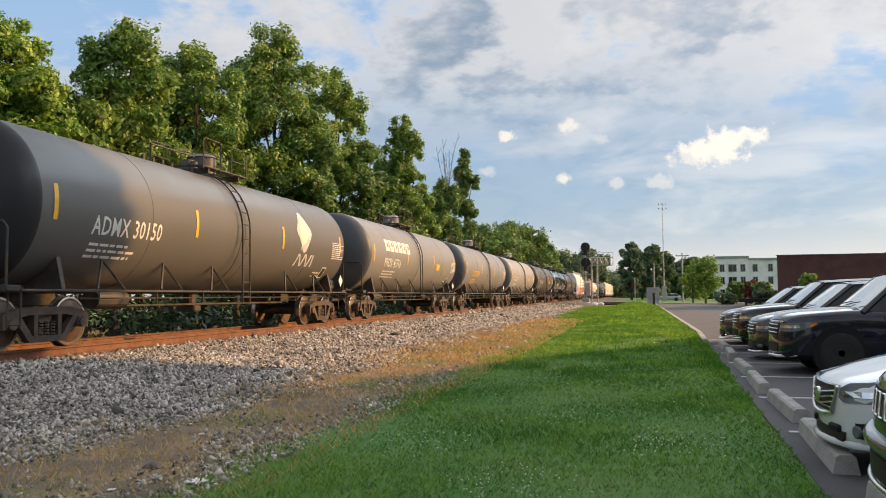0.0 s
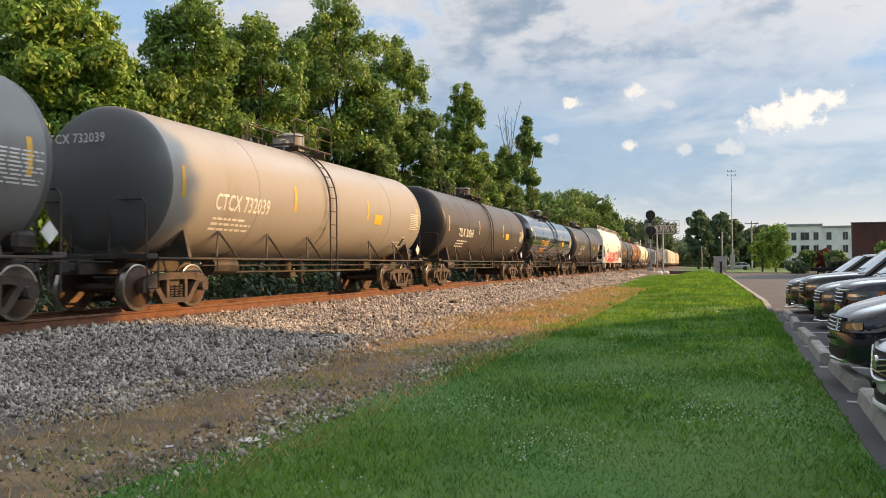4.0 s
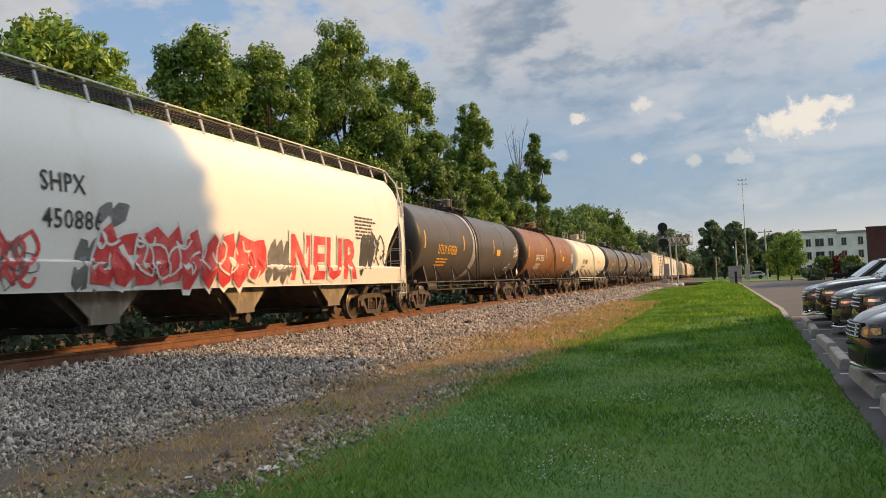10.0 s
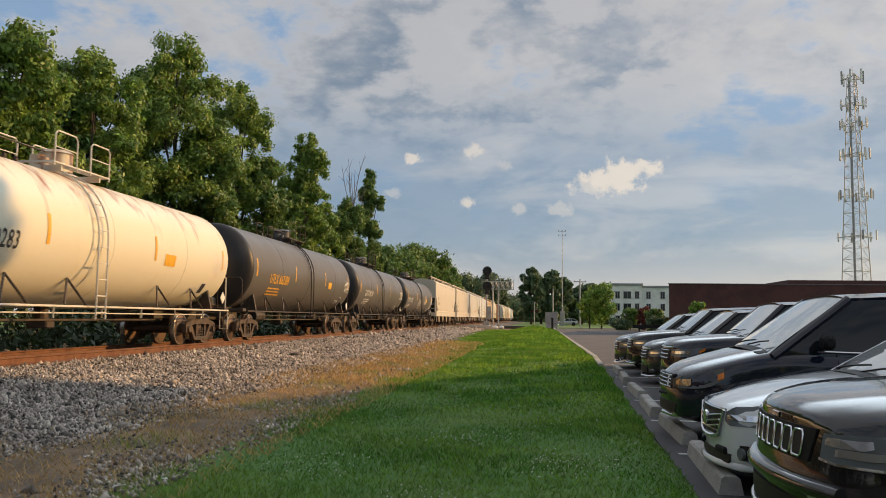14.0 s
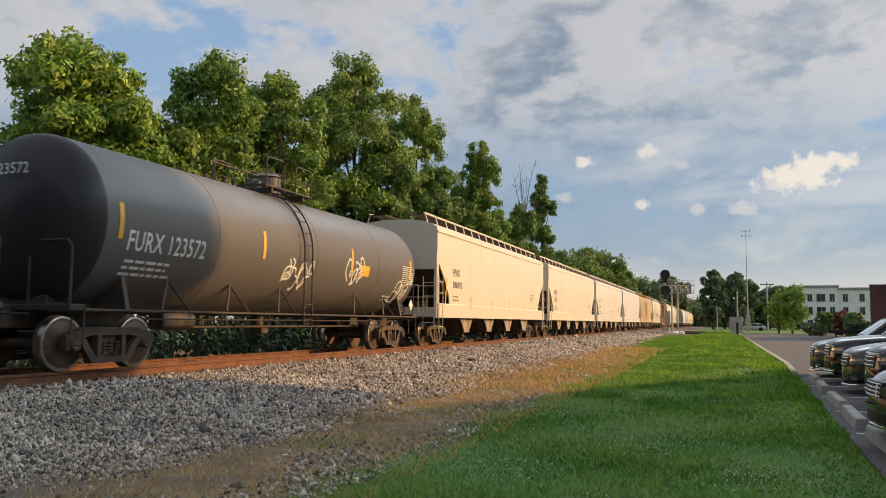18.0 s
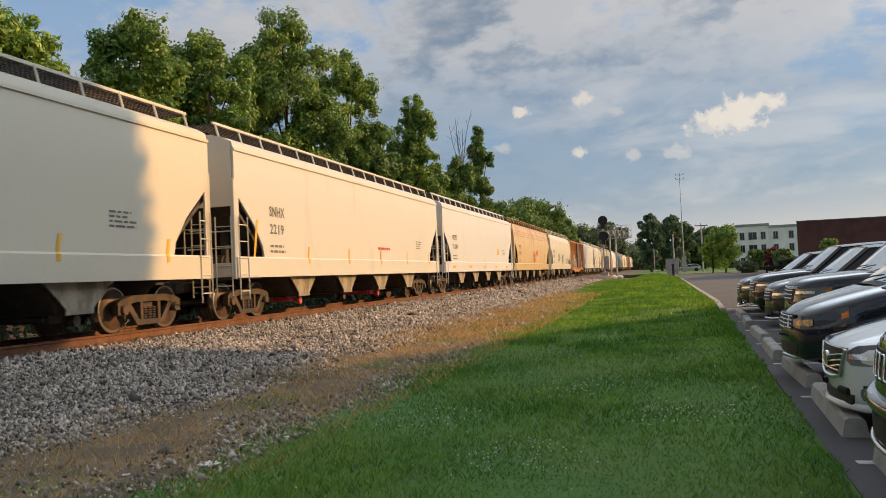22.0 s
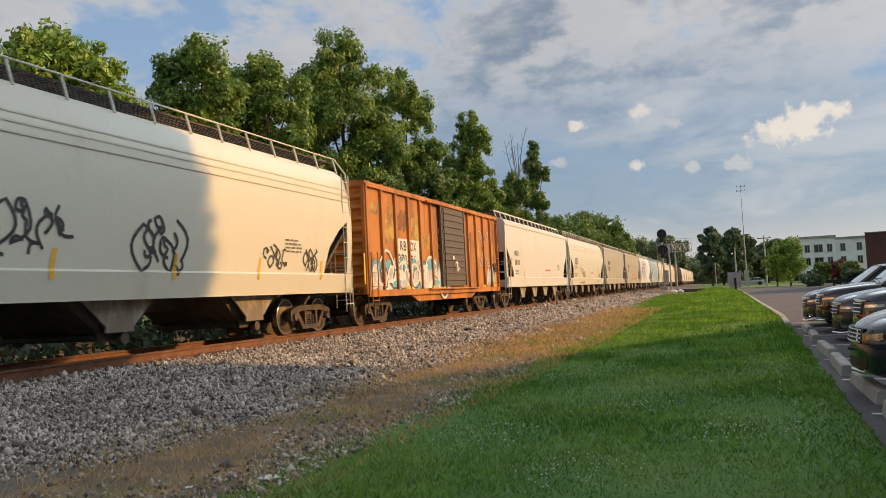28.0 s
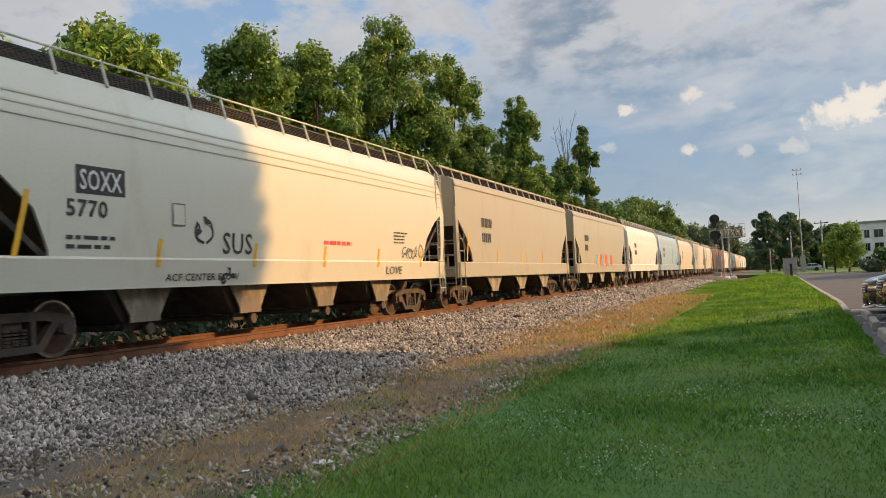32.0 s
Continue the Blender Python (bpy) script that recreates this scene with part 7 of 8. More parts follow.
            def rim(bm, s=s):
                n = 28
                yy = s * 0.075
                R = wr * 0.67
                loft(bm, [[(r * math.cos(2 * math.pi * k / n), q, r * math.sin(2 * math.pi * k / n)) for k in range(n)] for q, r in ((yy + s * 0.035, R), (yy + s * 0.03, R * 0.93), (yy - s * 0.06, R * 0.90))], False)
                for k in range(spokes):
                    a = 2 * math.pi * k / spokes
                    d = Vector((math.cos(a), 0, math.sin(a)))
                    q = Matrix.Rotation(-a, 3, "Y")
                    box(bm, d * R * 0.52 + Vector((0, yy + s * 0.015, 0)), (R * 0.86, 0.03, R * 0.17), q)
                rod(bm, (0, yy - s * 0.02, 0), (0, yy + s * 0.035, 0), R * 0.22, 12)
            part("rim", rim, M_ALLOY, t, key=("rim", round(wr, 3), spokes, s))
    before = set(car.children_recursive)
    grille(car, body_rows, paint)
    for ob in set(car.children_recursive) - before:
        for v in ob.data.vertices:
            v.co = bow(v.co)
    # tail lamps
    for s in (1, -1):
        w, zl, zt = spline(body_rows, L - 0.12)
        part("tail_lamp", lambda bm, s=s: box(bm, (L - 0.06, s * w * 0.86, zl + (zt - zl) * 0.78), (0.16, 0.22, 0.16), bevel=0.03), M_REDLENS, car)
    return car


def flank_y(rows, x, z):
    """Half width of a vehicle's body at a height."""
    w, zl, zt = spline(rows, x)
    b = (z - zl) / (zt - zl)
    return w * (0.99 if b < 0.78 else 0.99 - 0.035 * (b - 0.78) / 0.12 if b < 0.90 else max(0.86, 0.955 - 1.36 * (b - 0.90)))


def lamp_band(bm, rows, s, y_in, x_end, tops, proud=0.012, x_from=None, depth=0.035):
    """A lens that wraps a front corner: from y_in on the nose round to x_end on the flank. tops: (share of the way, upper z, lower z)."""
    path = [] if x_from is not None else [(0.0, y_in + (0.97 * rows[0][1] - y_in) * k / 4) for k in range(5)]
    x0 = x_from or 0.025
    path += [(x0 + (x_end - x0) * k / 7, None) for k in range(8)]
    rings = []
    for i, (x, y) in enumerate(path):
        zt, zb = spline(tops, i / (len(path) - 1))
        ring = []
        for z, off in ((zt, proud), (zb, proud), (zb, proud - depth), (zt, proud - depth)):
            if y is None:
                ring.append((x - off * 0.5, s * (flank_y(rows, x, z) + off), z))
            else:
                ring.append((-off - 0.004, s * y, z))
        rings.append(ring)
    loft(bm, rings, True)


def nose_plate(lo, hi, z0, z1, x=-0.014, depth=0.05):
    """A panel across the nose in narrow strips, so that it can follow the nose's curve: half widths below and above, heights."""
    def build(bm):
        fr = [j / 10 for j in range(-10, 11)]
        loft(bm, [[(x, f * lo, z0), (x, f * hi, z1), (x + depth, f * hi, z1), (x + depth, f * lo, z0)] for f in fr], True)
    return build


def front_slotted(car, rows, paint):
    """Seven upright chrome-rimmed slots under the hood's lip, wide lamps at the corners, a deep bumper."""
    part("grille", nose_plate(0.46, 0.50, 0.745, 0.905, -0.010), M_BLACKPL, car)
    for k in range(7):
        yk = (k - 3) * 0.118

        def rim(bm, yk=yk):
            outer = [(yk - 0.036, 0.762), (yk + 0.036, 0.762), (yk + 0.048, 0.780), (yk + 0.048, 0.868), (yk + 0.036, 0.886), (yk - 0.036, 0.886), (yk - 0.048, 0.868), (yk - 0.048, 0.780)]
            pipe(bm, [(-0.016, a, z) for a, z in outer + outer[:2]], 0.007, 6)
        sl = part("grille_surround", rim, M_CHROME, car, smooth=60)
        part("grille_slot", lambda bm, yk=yk: box(bm, (-0.010, yk, 0.824), (0.012, 0.080, 0.106), bevel=0.004), M_LAMPBLACK, sl)
    part("badge", lambda bm: box(bm, (-0.006, 0, 0.925), (0.012, 0.10, 0.03), bevel=0.004), M_CHROME, car)
    for s in (1, -1):
        lens = ((0, 0.895, 0.785), (0.4, 0.905, 0.775), (0.75, 0.925, 0.795), (1, 0.930, 0.870))
        h = part("headlamp", lambda bm, s=s: lamp_band(bm, rows, s, 0.56, 0.46, lens), M_LENS, car, smooth=40)
        for j, (y0, x1) in enumerate(((0.585, 0.06), (0.66, 0.15))):
            part("lamp_reflector", lambda bm, s=s, y0=y0, x1=x1, j=j: lamp_band(bm, rows, s, y0, x1, ((0, 0.880 - 0.045 * j, 0.845 - 0.04 * j), (0.5, 0.885 - 0.045 * j, 0.845 - 0.04 * j), (1, 0.89 - 0.045 * j, 0.86 - 0.04 * j)), 0.015 + 0.002 * j), M_ALLOY, h)
        part("lamp_edge", lambda bm, s=s: lamp_band(bm, rows, s, 0.555, 0.47, ((0, 0.785, 0.773), (0.4, 0.775, 0.763), (0.75, 0.795, 0.784), (1, 0.870, 0.860)), 0.017), M_CHROME, h)
        part("side_marker", lambda bm, s=s: lamp_band(bm, rows, s, 0, 0.465, ((0, 0.83, 0.790), (0.4, 0.875, 0.795), (1, 0.915, 0.86)), 0.016, 0.20), M_AMBERLENS, car)
        part("fog_trim", lambda bm, s=s: lamp_band(bm, rows, s, 0.52, 0.14, ((0, 0.60, 0.575), (1, 0.635, 0.61)), 0.020), M_CHROME, car, smooth=40)
        part("fog_lamp", lambda bm, s=s: box(bm, (0.015, s * 0.62, 0.50), (0.05, 0.22, 0.06), bevel=0.02), M_LENS, car)
    wide = lambda z, r, w: (lambda bm: pipe(bm, [(-0.012, w * k / 8, z) for k in range(-8, 9)], r, 8))
    part("bumper", wide(0.635, 0.040, 0.72), paint, car, smooth=60)
    part("lower_intake", nose_plate(0.50, 0.56, 0.44, 0.56, -0.008), M_LAMPBLACK, car)
    part("skid_trim", wide(0.41, 0.016, 0.66), M_CHROME, car, smooth=60)


def front_sedan(car, rows, paint):
    part("grille", nose_plate(0.31, 0.42, 0.45, 0.66, -0.014), M_LAMPBLACK, car)
    for k in range(4):
        part("grille_bar", lambda bm, k=k: pipe(bm, [(-0.024, (0.31 + 0.025 * k) * j / 4 , 0.49 + 0.047 * k - 0.05 * (1 - abs(j) / 4) * (k > 0)) for j in range(-4, 5)], 0.008, 5), M_CHROME, car)
    part("grille_trim", lambda bm: pipe(bm, [(-0.02, -0.43, 0.67), (-0.022, -0.33, 0.45), (-0.024, -0.15, 0.425), (-0.024, 0, 0.42), (-0.024, 0.15, 0.425), (-0.022, 0.33, 0.45), (-0.02, 0.43, 0.67)], 0.017, 6), M_CHROME, car)
    part("hood_trim", lambda bm: pipe(bm, [(-0.004, 0.43 * j / 4, 0.672) for j in range(-4, 5)], 0.012, 5), M_CHROME, car)
    part("badge", lambda bm: rod(bm, (-0.042, 0, 0.565), (-0.01, 0, 0.565), 0.06, 16), M_CHROME, car)
    for s in (1, -1):
        lens = ((0, 0.655, 0.585), (0.35, 0.695, 0.555), (0.7, 0.765, 0.605), (1, 0.825, 0.77))
        h = part("headlamp", lambda bm, s=s: lamp_band(bm, rows, s, 0.46, 0.66, lens), M_LENS, car, smooth=40)
        part("lamp_reflector", lambda bm, s=s: lamp_band(bm, rows, s, 0.50, 0.26, ((0, 0.635, 0.61), (0.5, 0.65, 0.605), (1, 0.68, 0.635)), 0.016), M_CHROME, h)
        part("fog_pocket", lambda bm, s=s: prism(bm, [(s * 0.50, 0.28), (s * 0.78, 0.30), (s * 0.80, 0.42), (s * 0.55, 0.40)], "x", 0.02, 0.2), M_BLACKPL, car)
        part("fog_lamp", lambda bm, s=s: rod(bm, (0.0, s * 0.66, 0.345), (0.06, s * 0.66, 0.345), 0.045, 12), M_LENS, car)
        part("bumper_fin", lambda bm, s=s: box(bm, (-0.005, s * 0.36, 0.335), (0.05, 0.20, 0.06), bevel=0.015), M_BLACKPL, car)
    part("lower_intake", nose_plate(0.48, 0.54, 0.24, 0.32, -0.008), M_LAMPBLACK, car)
    part("bumper_lip", lambda bm: pipe(bm, [(0.24, -0.80, 0.235), (0.04, -0.6, 0.225), (-0.015, -0.3, 0.22), (-0.03, 0, 0.22), (-0.015, 0.3, 0.22), (0.04, 0.6, 0.225), (0.24, 0.80, 0.235)], 0.03, 6), paint, car, smooth=60)


def front_van(car, rows, paint):
    part("grille", nose_plate(0.42, 0.45, 0.615, 0.785, -0.010), M_LAMPBLACK, car)
    for k in range(4):
        part("grille_bar", lambda bm, k=k: pipe(bm, [(-0.018, 0.40 * j / 4, 0.635 + 0.044 * k) for j in range(-4, 5)], 0.010, 5), M_CHROME, car)
    for k in range(5):
        part("grille_bar", lambda bm, k=k: box(bm, (-0.018, -0.32 + 0.16 * k, 0.70), (0.02, 0.014, 0.15)), M_CHROME, car)
    for s in (1, -1):
        lens = ((0, 0.735, 0.655), (0.35, 0.765, 0.635), (0.7, 0.845, 0.665), (1, 0.885, 0.76))
        h = part("headlamp", lambda bm, s=s: lamp_band(bm, rows, s, 0.46, 0.46, lens), M_LENSDARK, car, smooth=40)
        part("lamp_reflector", lambda bm, s=s: lamp_band(bm, rows, s, 0.56, 0.07, ((0, 0.72, 0.675), (0.5, 0.74, 0.665), (1, 0.75, 0.68)), 0.016), M_AMBERGLOW, h)
        part("side_marker", lambda bm, s=s: lamp_band(bm, rows, s, 0, 0.45, ((0, 0.81, 0.745), (1, 0.84, 0.775)), 0.016, 0.36), M_AMBERLENS, car)
        part("fog_lamp", lambda bm, s=s: rod(bm, (0.03, s * 0.60, 0.40), (0.10, s * 0.60, 0.40), 0.05, 12), M_LENS, car)
    part("bumper_trim", lambda bm: pipe(bm, [(0.20, -0.86, 0.56), (0.02, -0.6, 0.55), (-0.03, 0, 0.54), (0.02, 0.6, 0.55), (0.20, 0.86, 0.56)], 0.02, 6), M_BLACKPL, car)
    part("lower_intake", nose_plate(0.52, 0.58, 0.34, 0.46, -0.008), M_LAMPBLACK, car)
    part("bumper_lip", lambda bm: pipe(bm, [(0.15, -0.70, 0.315), (0.02, -0.4, 0.30), (0.0, 0, 0.30), (0.02, 0.4, 0.30), (0.15, 0.70, 0.315)], 0.025, 6), M_CHROME, car)


def front_suv(car, rows, paint):
    z = rows[1][3] - 0.20
    part("grille", nose_plate(0.46, 0.50, z - 0.13, z + 0.09, -0.010), M_LAMPBLACK, car)
    for k in range(3):
        part("grille_bar", lambda bm, k=k: pipe(bm, [(-0.020, 0.44 * j / 4, z - 0.08 + 0.07 * k) for j in range(-4, 5)], 0.012, 5), M_CHROME, car)
    part("grille_trim", lambda bm: pipe(bm, [(-0.014, 0.62 * j / 5, z + 0.12) for j in range(-5, 6)], 0.016, 5), M_CHROME, car)
    for s in (1, -1):
        h = part("headlamp", lambda bm, s=s: lamp_band(bm, rows, s, 0.54, 0.55, ((0, z + 0.08, z - 0.03), (0.5, z + 0.10, z - 0.05), (1, z + 0.13, z + 0.07))), M_LENS, car, smooth=40)
        part("lamp_reflector", lambda bm, s=s: lamp_band(bm, rows, s, 0.57, 0.2, ((0, z + 0.05, z), (1, z + 0.06, z + 0.01)), 0.016), M_CHROME, h)
        part("side_marker", lambda bm, s=s: lamp_band(bm, rows, s, 0, 0.56, ((0, z + 0.07, z + 0.02), (1, z + 0.12, z + 0.075)), 0.016, 0.42), M_AMBERLENS, car)
        part("fog_lamp", lambda bm, s=s: box(bm, (0.04, s * 0.62, z - 0.36), (0.06, 0.22, 0.06), bevel=0.015), M_LENS, car)
    part("lower_intake", nose_plate(0.46, 0.52, z - 0.42, z - 0.26, -0.008), M_LAMPBLACK, car)
    part("bumper_lip", lambda bm: pipe(bm, [(0.2, -0.85, z - 0.46), (0.0, -0.5, z - 0.5), (-0.02, 0, z - 0.5), (0.0, 0.5, z - 0.5), (0.2, 0.85, z - 0.46)], 0.028, 6), M_CHROME, car)


R_JEEP = [(0, 0.70, 0.40, 0.945), (0.05, 0.80, 0.34, 0.985), (0.14, 0.87, 0.30, 1.015), (0.35, 0.93, 0.28, 1.055), (0.9, 0.965, 0.27, 1.11), (1.5, 0.97, 0.27, 1.17), (3.0, 0.97, 0.27, 1.17), (4.3, 0.96, 0.29, 1.15), (4.7, 0.90, 0.36, 1.10), (4.82, 0.80, 0.45, 0.98)]
R_SEDAN = [(0, 0.56, 0.27, 0.66), (0.05, 0.67, 0.22, 0.70), (0.14, 0.77, 0.20, 0.735), (0.35, 0.86, 0.19, 0.80), (0.8, 0.90, 0.18, 0.895), (1.35, 0.915, 0.18, 0.97), (2.4, 0.915, 0.18, 0.99), (3.7, 0.91, 0.19, 1.01), (4.45, 0.88, 0.24, 1.04), (4.75, 0.80, 0.32, 0.98), (4.86, 0.70, 0.42, 0.85)]
R_VAN = [(0, 0.66, 0.33, 0.74), (0.05, 0.75, 0.29, 0.80), (0.14, 0.84, 0.27, 0.86), (0.35, 0.93, 0.25, 0.93), (0.75, 0.98, 0.24, 1.03), (1.2, 1.0, 0.24, 1.11), (2.5, 1.0, 0.24, 1.09), (4.4, 0.99, 0.26, 1.09), (5.0, 0.94, 0.32, 1.08), (5.14, 0.86, 0.42, 1.0)]
R_SUV = [(0, 0.72, 0.36, 0.94), (0.05, 0.81, 0.30, 1.0), (0.14, 0.88, 0.28, 1.04), (0.35, 0.95, 0.26, 1.08), (0.9, 0.985, 0.25, 1.13), (1.4, 0.995, 0.25, 1.16), (3.0, 0.995, 0.25, 1.14), (4.4, 0.98, 0.28, 1.14), (4.85, 0.92, 0.34, 1.1), (4.97, 0.84, 0.44, 1.0)]
R_CROSS = [(0, 0.66, 0.33, 0.82), (0.05, 0.75, 0.28, 0.87), (0.14, 0.82, 0.26, 0.91), (0.35, 0.89, 0.24, 0.96), (0.9, 0.92, 0.23, 1.04), (1.3, 0.93, 0.23, 1.08), (2.8, 0.93, 0.23, 1.08), (4.0, 0.92, 0.26, 1.1), (4.45, 0.86, 0.32, 1.06), (4.6, 0.78, 0.42, 0.95)]


def make_vehicles():
    black = car_paint("black_car_paint", (0.012, 0.012, 0.013))
    white = car_paint("pearl_white_car_paint", (0.84, 0.86, 0.88), 0.3)
    navy = car_paint("dark_navy_car_paint", (0.010, 0.014, 0.028))
    blueblack = car_paint("blue_black_car_paint", (0.009, 0.012, 0.024))
    grey = car_paint("dark_grey_car_paint", (0.055, 0.055, 0.056), 0.25, 0.4)
    silver = car_paint("silver_car_paint", (0.50, 0.52, 0.54), 0.3, 0.4)
    vehicle("sedan", "silver-white sedan parked nose to the lawn", 1.35, 1.75, R_SEDAN, (1.30, 2.15, 3.35, 4.3, 1.46, 0.96), silver, (0.33, 0.93, 3.72, 10), front_sedan)
    vehicle("suv", "black sport utility vehicle with seven chrome grille slots", 1.10, 4.65, R_JEEP, (1.42, 2.05, 4.1, 4.72, 1.76, 1.16), black, (0.385, 0.98, 3.88, 5), front_slotted)
    vehicle("sedan", "pearl white sedan with a chrome-edged grille", 1.40, 7.65, R_SEDAN, (1.30, 2.15, 3.35, 4.3, 1.47, 0.97), white, (0.33, 0.93, 3.72, 10), front_sedan)
    van = vehicle("minivan", "dark navy minivan pulling into its stall", 1.42, 10.55, R_VAN, (1.05, 1.95, 4.4, 4.98, 1.75, 1.10), navy, (0.335, 0.98, 4.05, 7), front_van, style={"mirror": M_BLACKPL})
    vehicle("suv", "blue-black sport utility vehicle with slim chrome trim", 2.26, 16.35, R_SUV, (1.35, 2.05, 4.1, 4.85, 1.78, 1.14), blueblack, (0.385, 1.0, 3.85, 10), front_suv)
    vehicle("crossover", "dark grey crossover parked on the asphalt", 2.27, 19.4, R_CROSS, (1.2, 1.95, 3.6, 4.4, 1.66, 1.08), grey, (0.35, 0.92, 3.6, 10), front_suv)
    vehicle("suv", "black sport utility vehicle parked beside a grey crossover", 2.25, 22.4, R_SUV, (1.35, 2.05, 4.1, 4.85, 1.74, 1.14), black, (0.38, 1.0, 3.85, 6), front_suv)
    vehicle("crossover", "dark crossover parked last in the row", 2.2, 25.3, R_CROSS, (1.2, 1.95, 3.6, 4.4, 1.62, 1.08), grey, (0.35, 0.92, 3.6, 10), front_suv)
    return van


VAN = make_vehicles()


# ---- distance: buildings, masts, signal, crossing ----
def brick_building():
    # long low brick building across the end of the car park
    x0, x1, y0, H = 13.0, 62.0, 84.5, 5.05
    ob = thing("brick_building", pose(0, 0, 0), "long low dark red brick building with a flat roof", "building")
    def walls(bm):
        # front wall in bays with openings left for the windows
        wins = [(14.9, 16.9), (24.0, 26.0), (35.0, 37.0), (47.0, 49.0)]
        xs = [x0]
        for a, b in wins:
            xs += [a, b]
        xs.append(x1)
        for k in range(0, len(xs) - 1):
            a, b = xs[k], xs[k + 1]
            if k % 2 == 0:
                box(bm, ((a + b) / 2, y0 + 0.15, H / 2), (b - a, 0.3, H))
            else:
                box(bm, ((a + b) / 2, y0 + 0.15, 0.45), (b - a, 0.3, 0.9))
                box(bm, ((a + b) / 2, y0 + 0.15, (2.3 + H) / 2), (b - a, 0.3, H - 2.3))
        prism(bm, [(x0, y0 + 0.31), (x0 + 0.3, y0 + 0.31), (x0 + 4.3, y0 + 23.8), (x0 + 4.0, y0 + 23.8)], "z", 0, H)
        box(bm, (x1 - 0.15, y0 + 12, H / 2), (0.3, 23.4, H))
        box(bm, ((x0 + 4.4 + x1) / 2, y0 + 24, H / 2), (x1 - x0 - 4.6, 0.3, H))
    part("wall", walls, M_BRICK, ob)
    part("roof", lambda bm: prism(bm, [(x0 + 0.4, y0 + 0.35), (x1 - 0.35, y0 + 0.35), (x1 - 0.35, y0 + 23.7), (x0 + 4.4, y0 + 23.7)], "z", H - 0.22, H - 0.02), M_ROOF, ob)
    part("coping", lambda bm: [box(bm, ((x0 + x1) / 2, y0 + 0.15, H + 0.04), (x1 - x0 + 0.1, 0.42, 0.08))], M_ROOF, ob)
    part("parapet_step", lambda bm: box(bm, (43, y0 + 6, H + 0.30), (36, 8, 0.5)), M_BRICK, ob)
    for a in (14.9, 24.0, 35.0, 47.0):
        w = part("window", lambda bm, a=a: [box(bm, (a + 1.0, y0 + 0.12, 0.93), (2.0, 0.14, 0.06)), box(bm, (a + 1.0, y0 + 0.12, 2.27), (2.0, 0.14, 0.06)), box(bm, (a + 0.03, y0 + 0.12, 1.6), (0.06, 0.14, 1.3)),
                                             box(bm, (a + 1.97, y0 + 0.12, 1.6), (0.06, 0.14, 1.3)), box(bm, (a + 0.7, y0 + 0.12, 1.6), (0.05, 0.1, 1.3)), box(bm, (a + 1.35, y0 + 0.12, 1.6), (0.05, 0.1, 1.3))], M_ROOF, ob)
        for k in range(3):
            part("pane", lambda bm, a=a, k=k: box(bm, (a + 0.36 + 0.65 * k, y0 + 0.18, 1.6), (0.60, 0.02, 1.28)), M_WINDOW, w)


def apartment_block():
    ob = thing("apartment_block", pose(0, 0, 0), "white three-storey apartment block with grey flat roofs", "building")
    y0 = 205.0
    blocks = [(18.2, 25.2, 9.9, 0.0), (25.2, 32.0, 9.4, 1.2), (32.0, 40.5, 9.0, 2.2), (40.5, 52.0, 9.3, 1.0)]
    for i, (a, b, h, back) in enumerate(blocks):
        part("wall", lambda bm, a=a, b=b, h=h, back=back: box(bm, ((a + b) / 2, y0 + back + 6, h / 2), (b - a, 12, h)), M_WALLW, ob)
        part("roof", lambda bm, a=a, b=b, h=h, back=back: box(bm, ((a + b) / 2, y0 + back + 6, h + 0.18), (b - a + 0.5, 12.6, 0.5), bevel=0.05), M_WALLG, ob)
        n = 3 if i == 0 else 2
        for f in range(3):
            for k in range(n):
                cx = a + (b - a) * (k + 0.5) / n
                wide = 1.7 if (i == 0 and k == 1) else 0.95
                z = 1.6 + 2.95 * f
                w = part("window", lambda bm, cx=cx, z=z, back=back, wide=wide: [box(bm, (cx, y0 + back - 0.04, z + s * 0.85), (wide + 0.2, 0.12, 0.10)) for s in (-1, 1)] + [box(bm, (cx + s * (wide / 2 + 0.03), y0 + back - 0.04, z), (0.08, 0.12, 1.7)) for s in (-1, 1)] + [box(bm, (cx, y0 + back - 0.04, z), (0.07, 0.1, 1.6))], M_WALLG, ob)
                part("pane", lambda bm, cx=cx, z=z, back=back, wide=wide: box(bm, (cx, y0 + back - 0.02, z), (wide, 0.06, 1.6)), M_WINDOW, w)


brick_building()
apartment_block()


def light_mast():
    d = 178.0
    x, y = d * math.sin(radians(1.68)), d * math.cos(radians(1.68))
    top = 1.4 + d * math.tan(radians(6.05))
    ob = thing("floodlight_mast", pose(x, y, 0), "tall slim steel floodlight mast", "light mast")
    part("pole", lambda bm: limb(bm, [(0, 0, 0), (0, 0, top * 0.5), (0, 0, top)], 0.13, 0.05, 10), M_GALV, ob, smooth=40)
    part("crossarm", lambda bm: [box(bm, (0, 0, top - 0.1 - 0.9 * k), (1.7, 0.06, 0.06)) for k in range(2)], M_GALV, ob)
    for k in range(6):
        part("floodlight", lambda bm, k=k: box(bm, (-0.75 + 0.75 * (k % 3), -0.12, top + 0.08 - 0.9 * (k // 3)), (0.22, 0.16, 0.20), bevel=0.03), M_GALV, ob)
    part("base_box", lambda bm: box(bm, (0.0, -0.3, 1.6), (0.9, 0.7, 3.2), bevel=0.03), M_GREYBOX, ob)


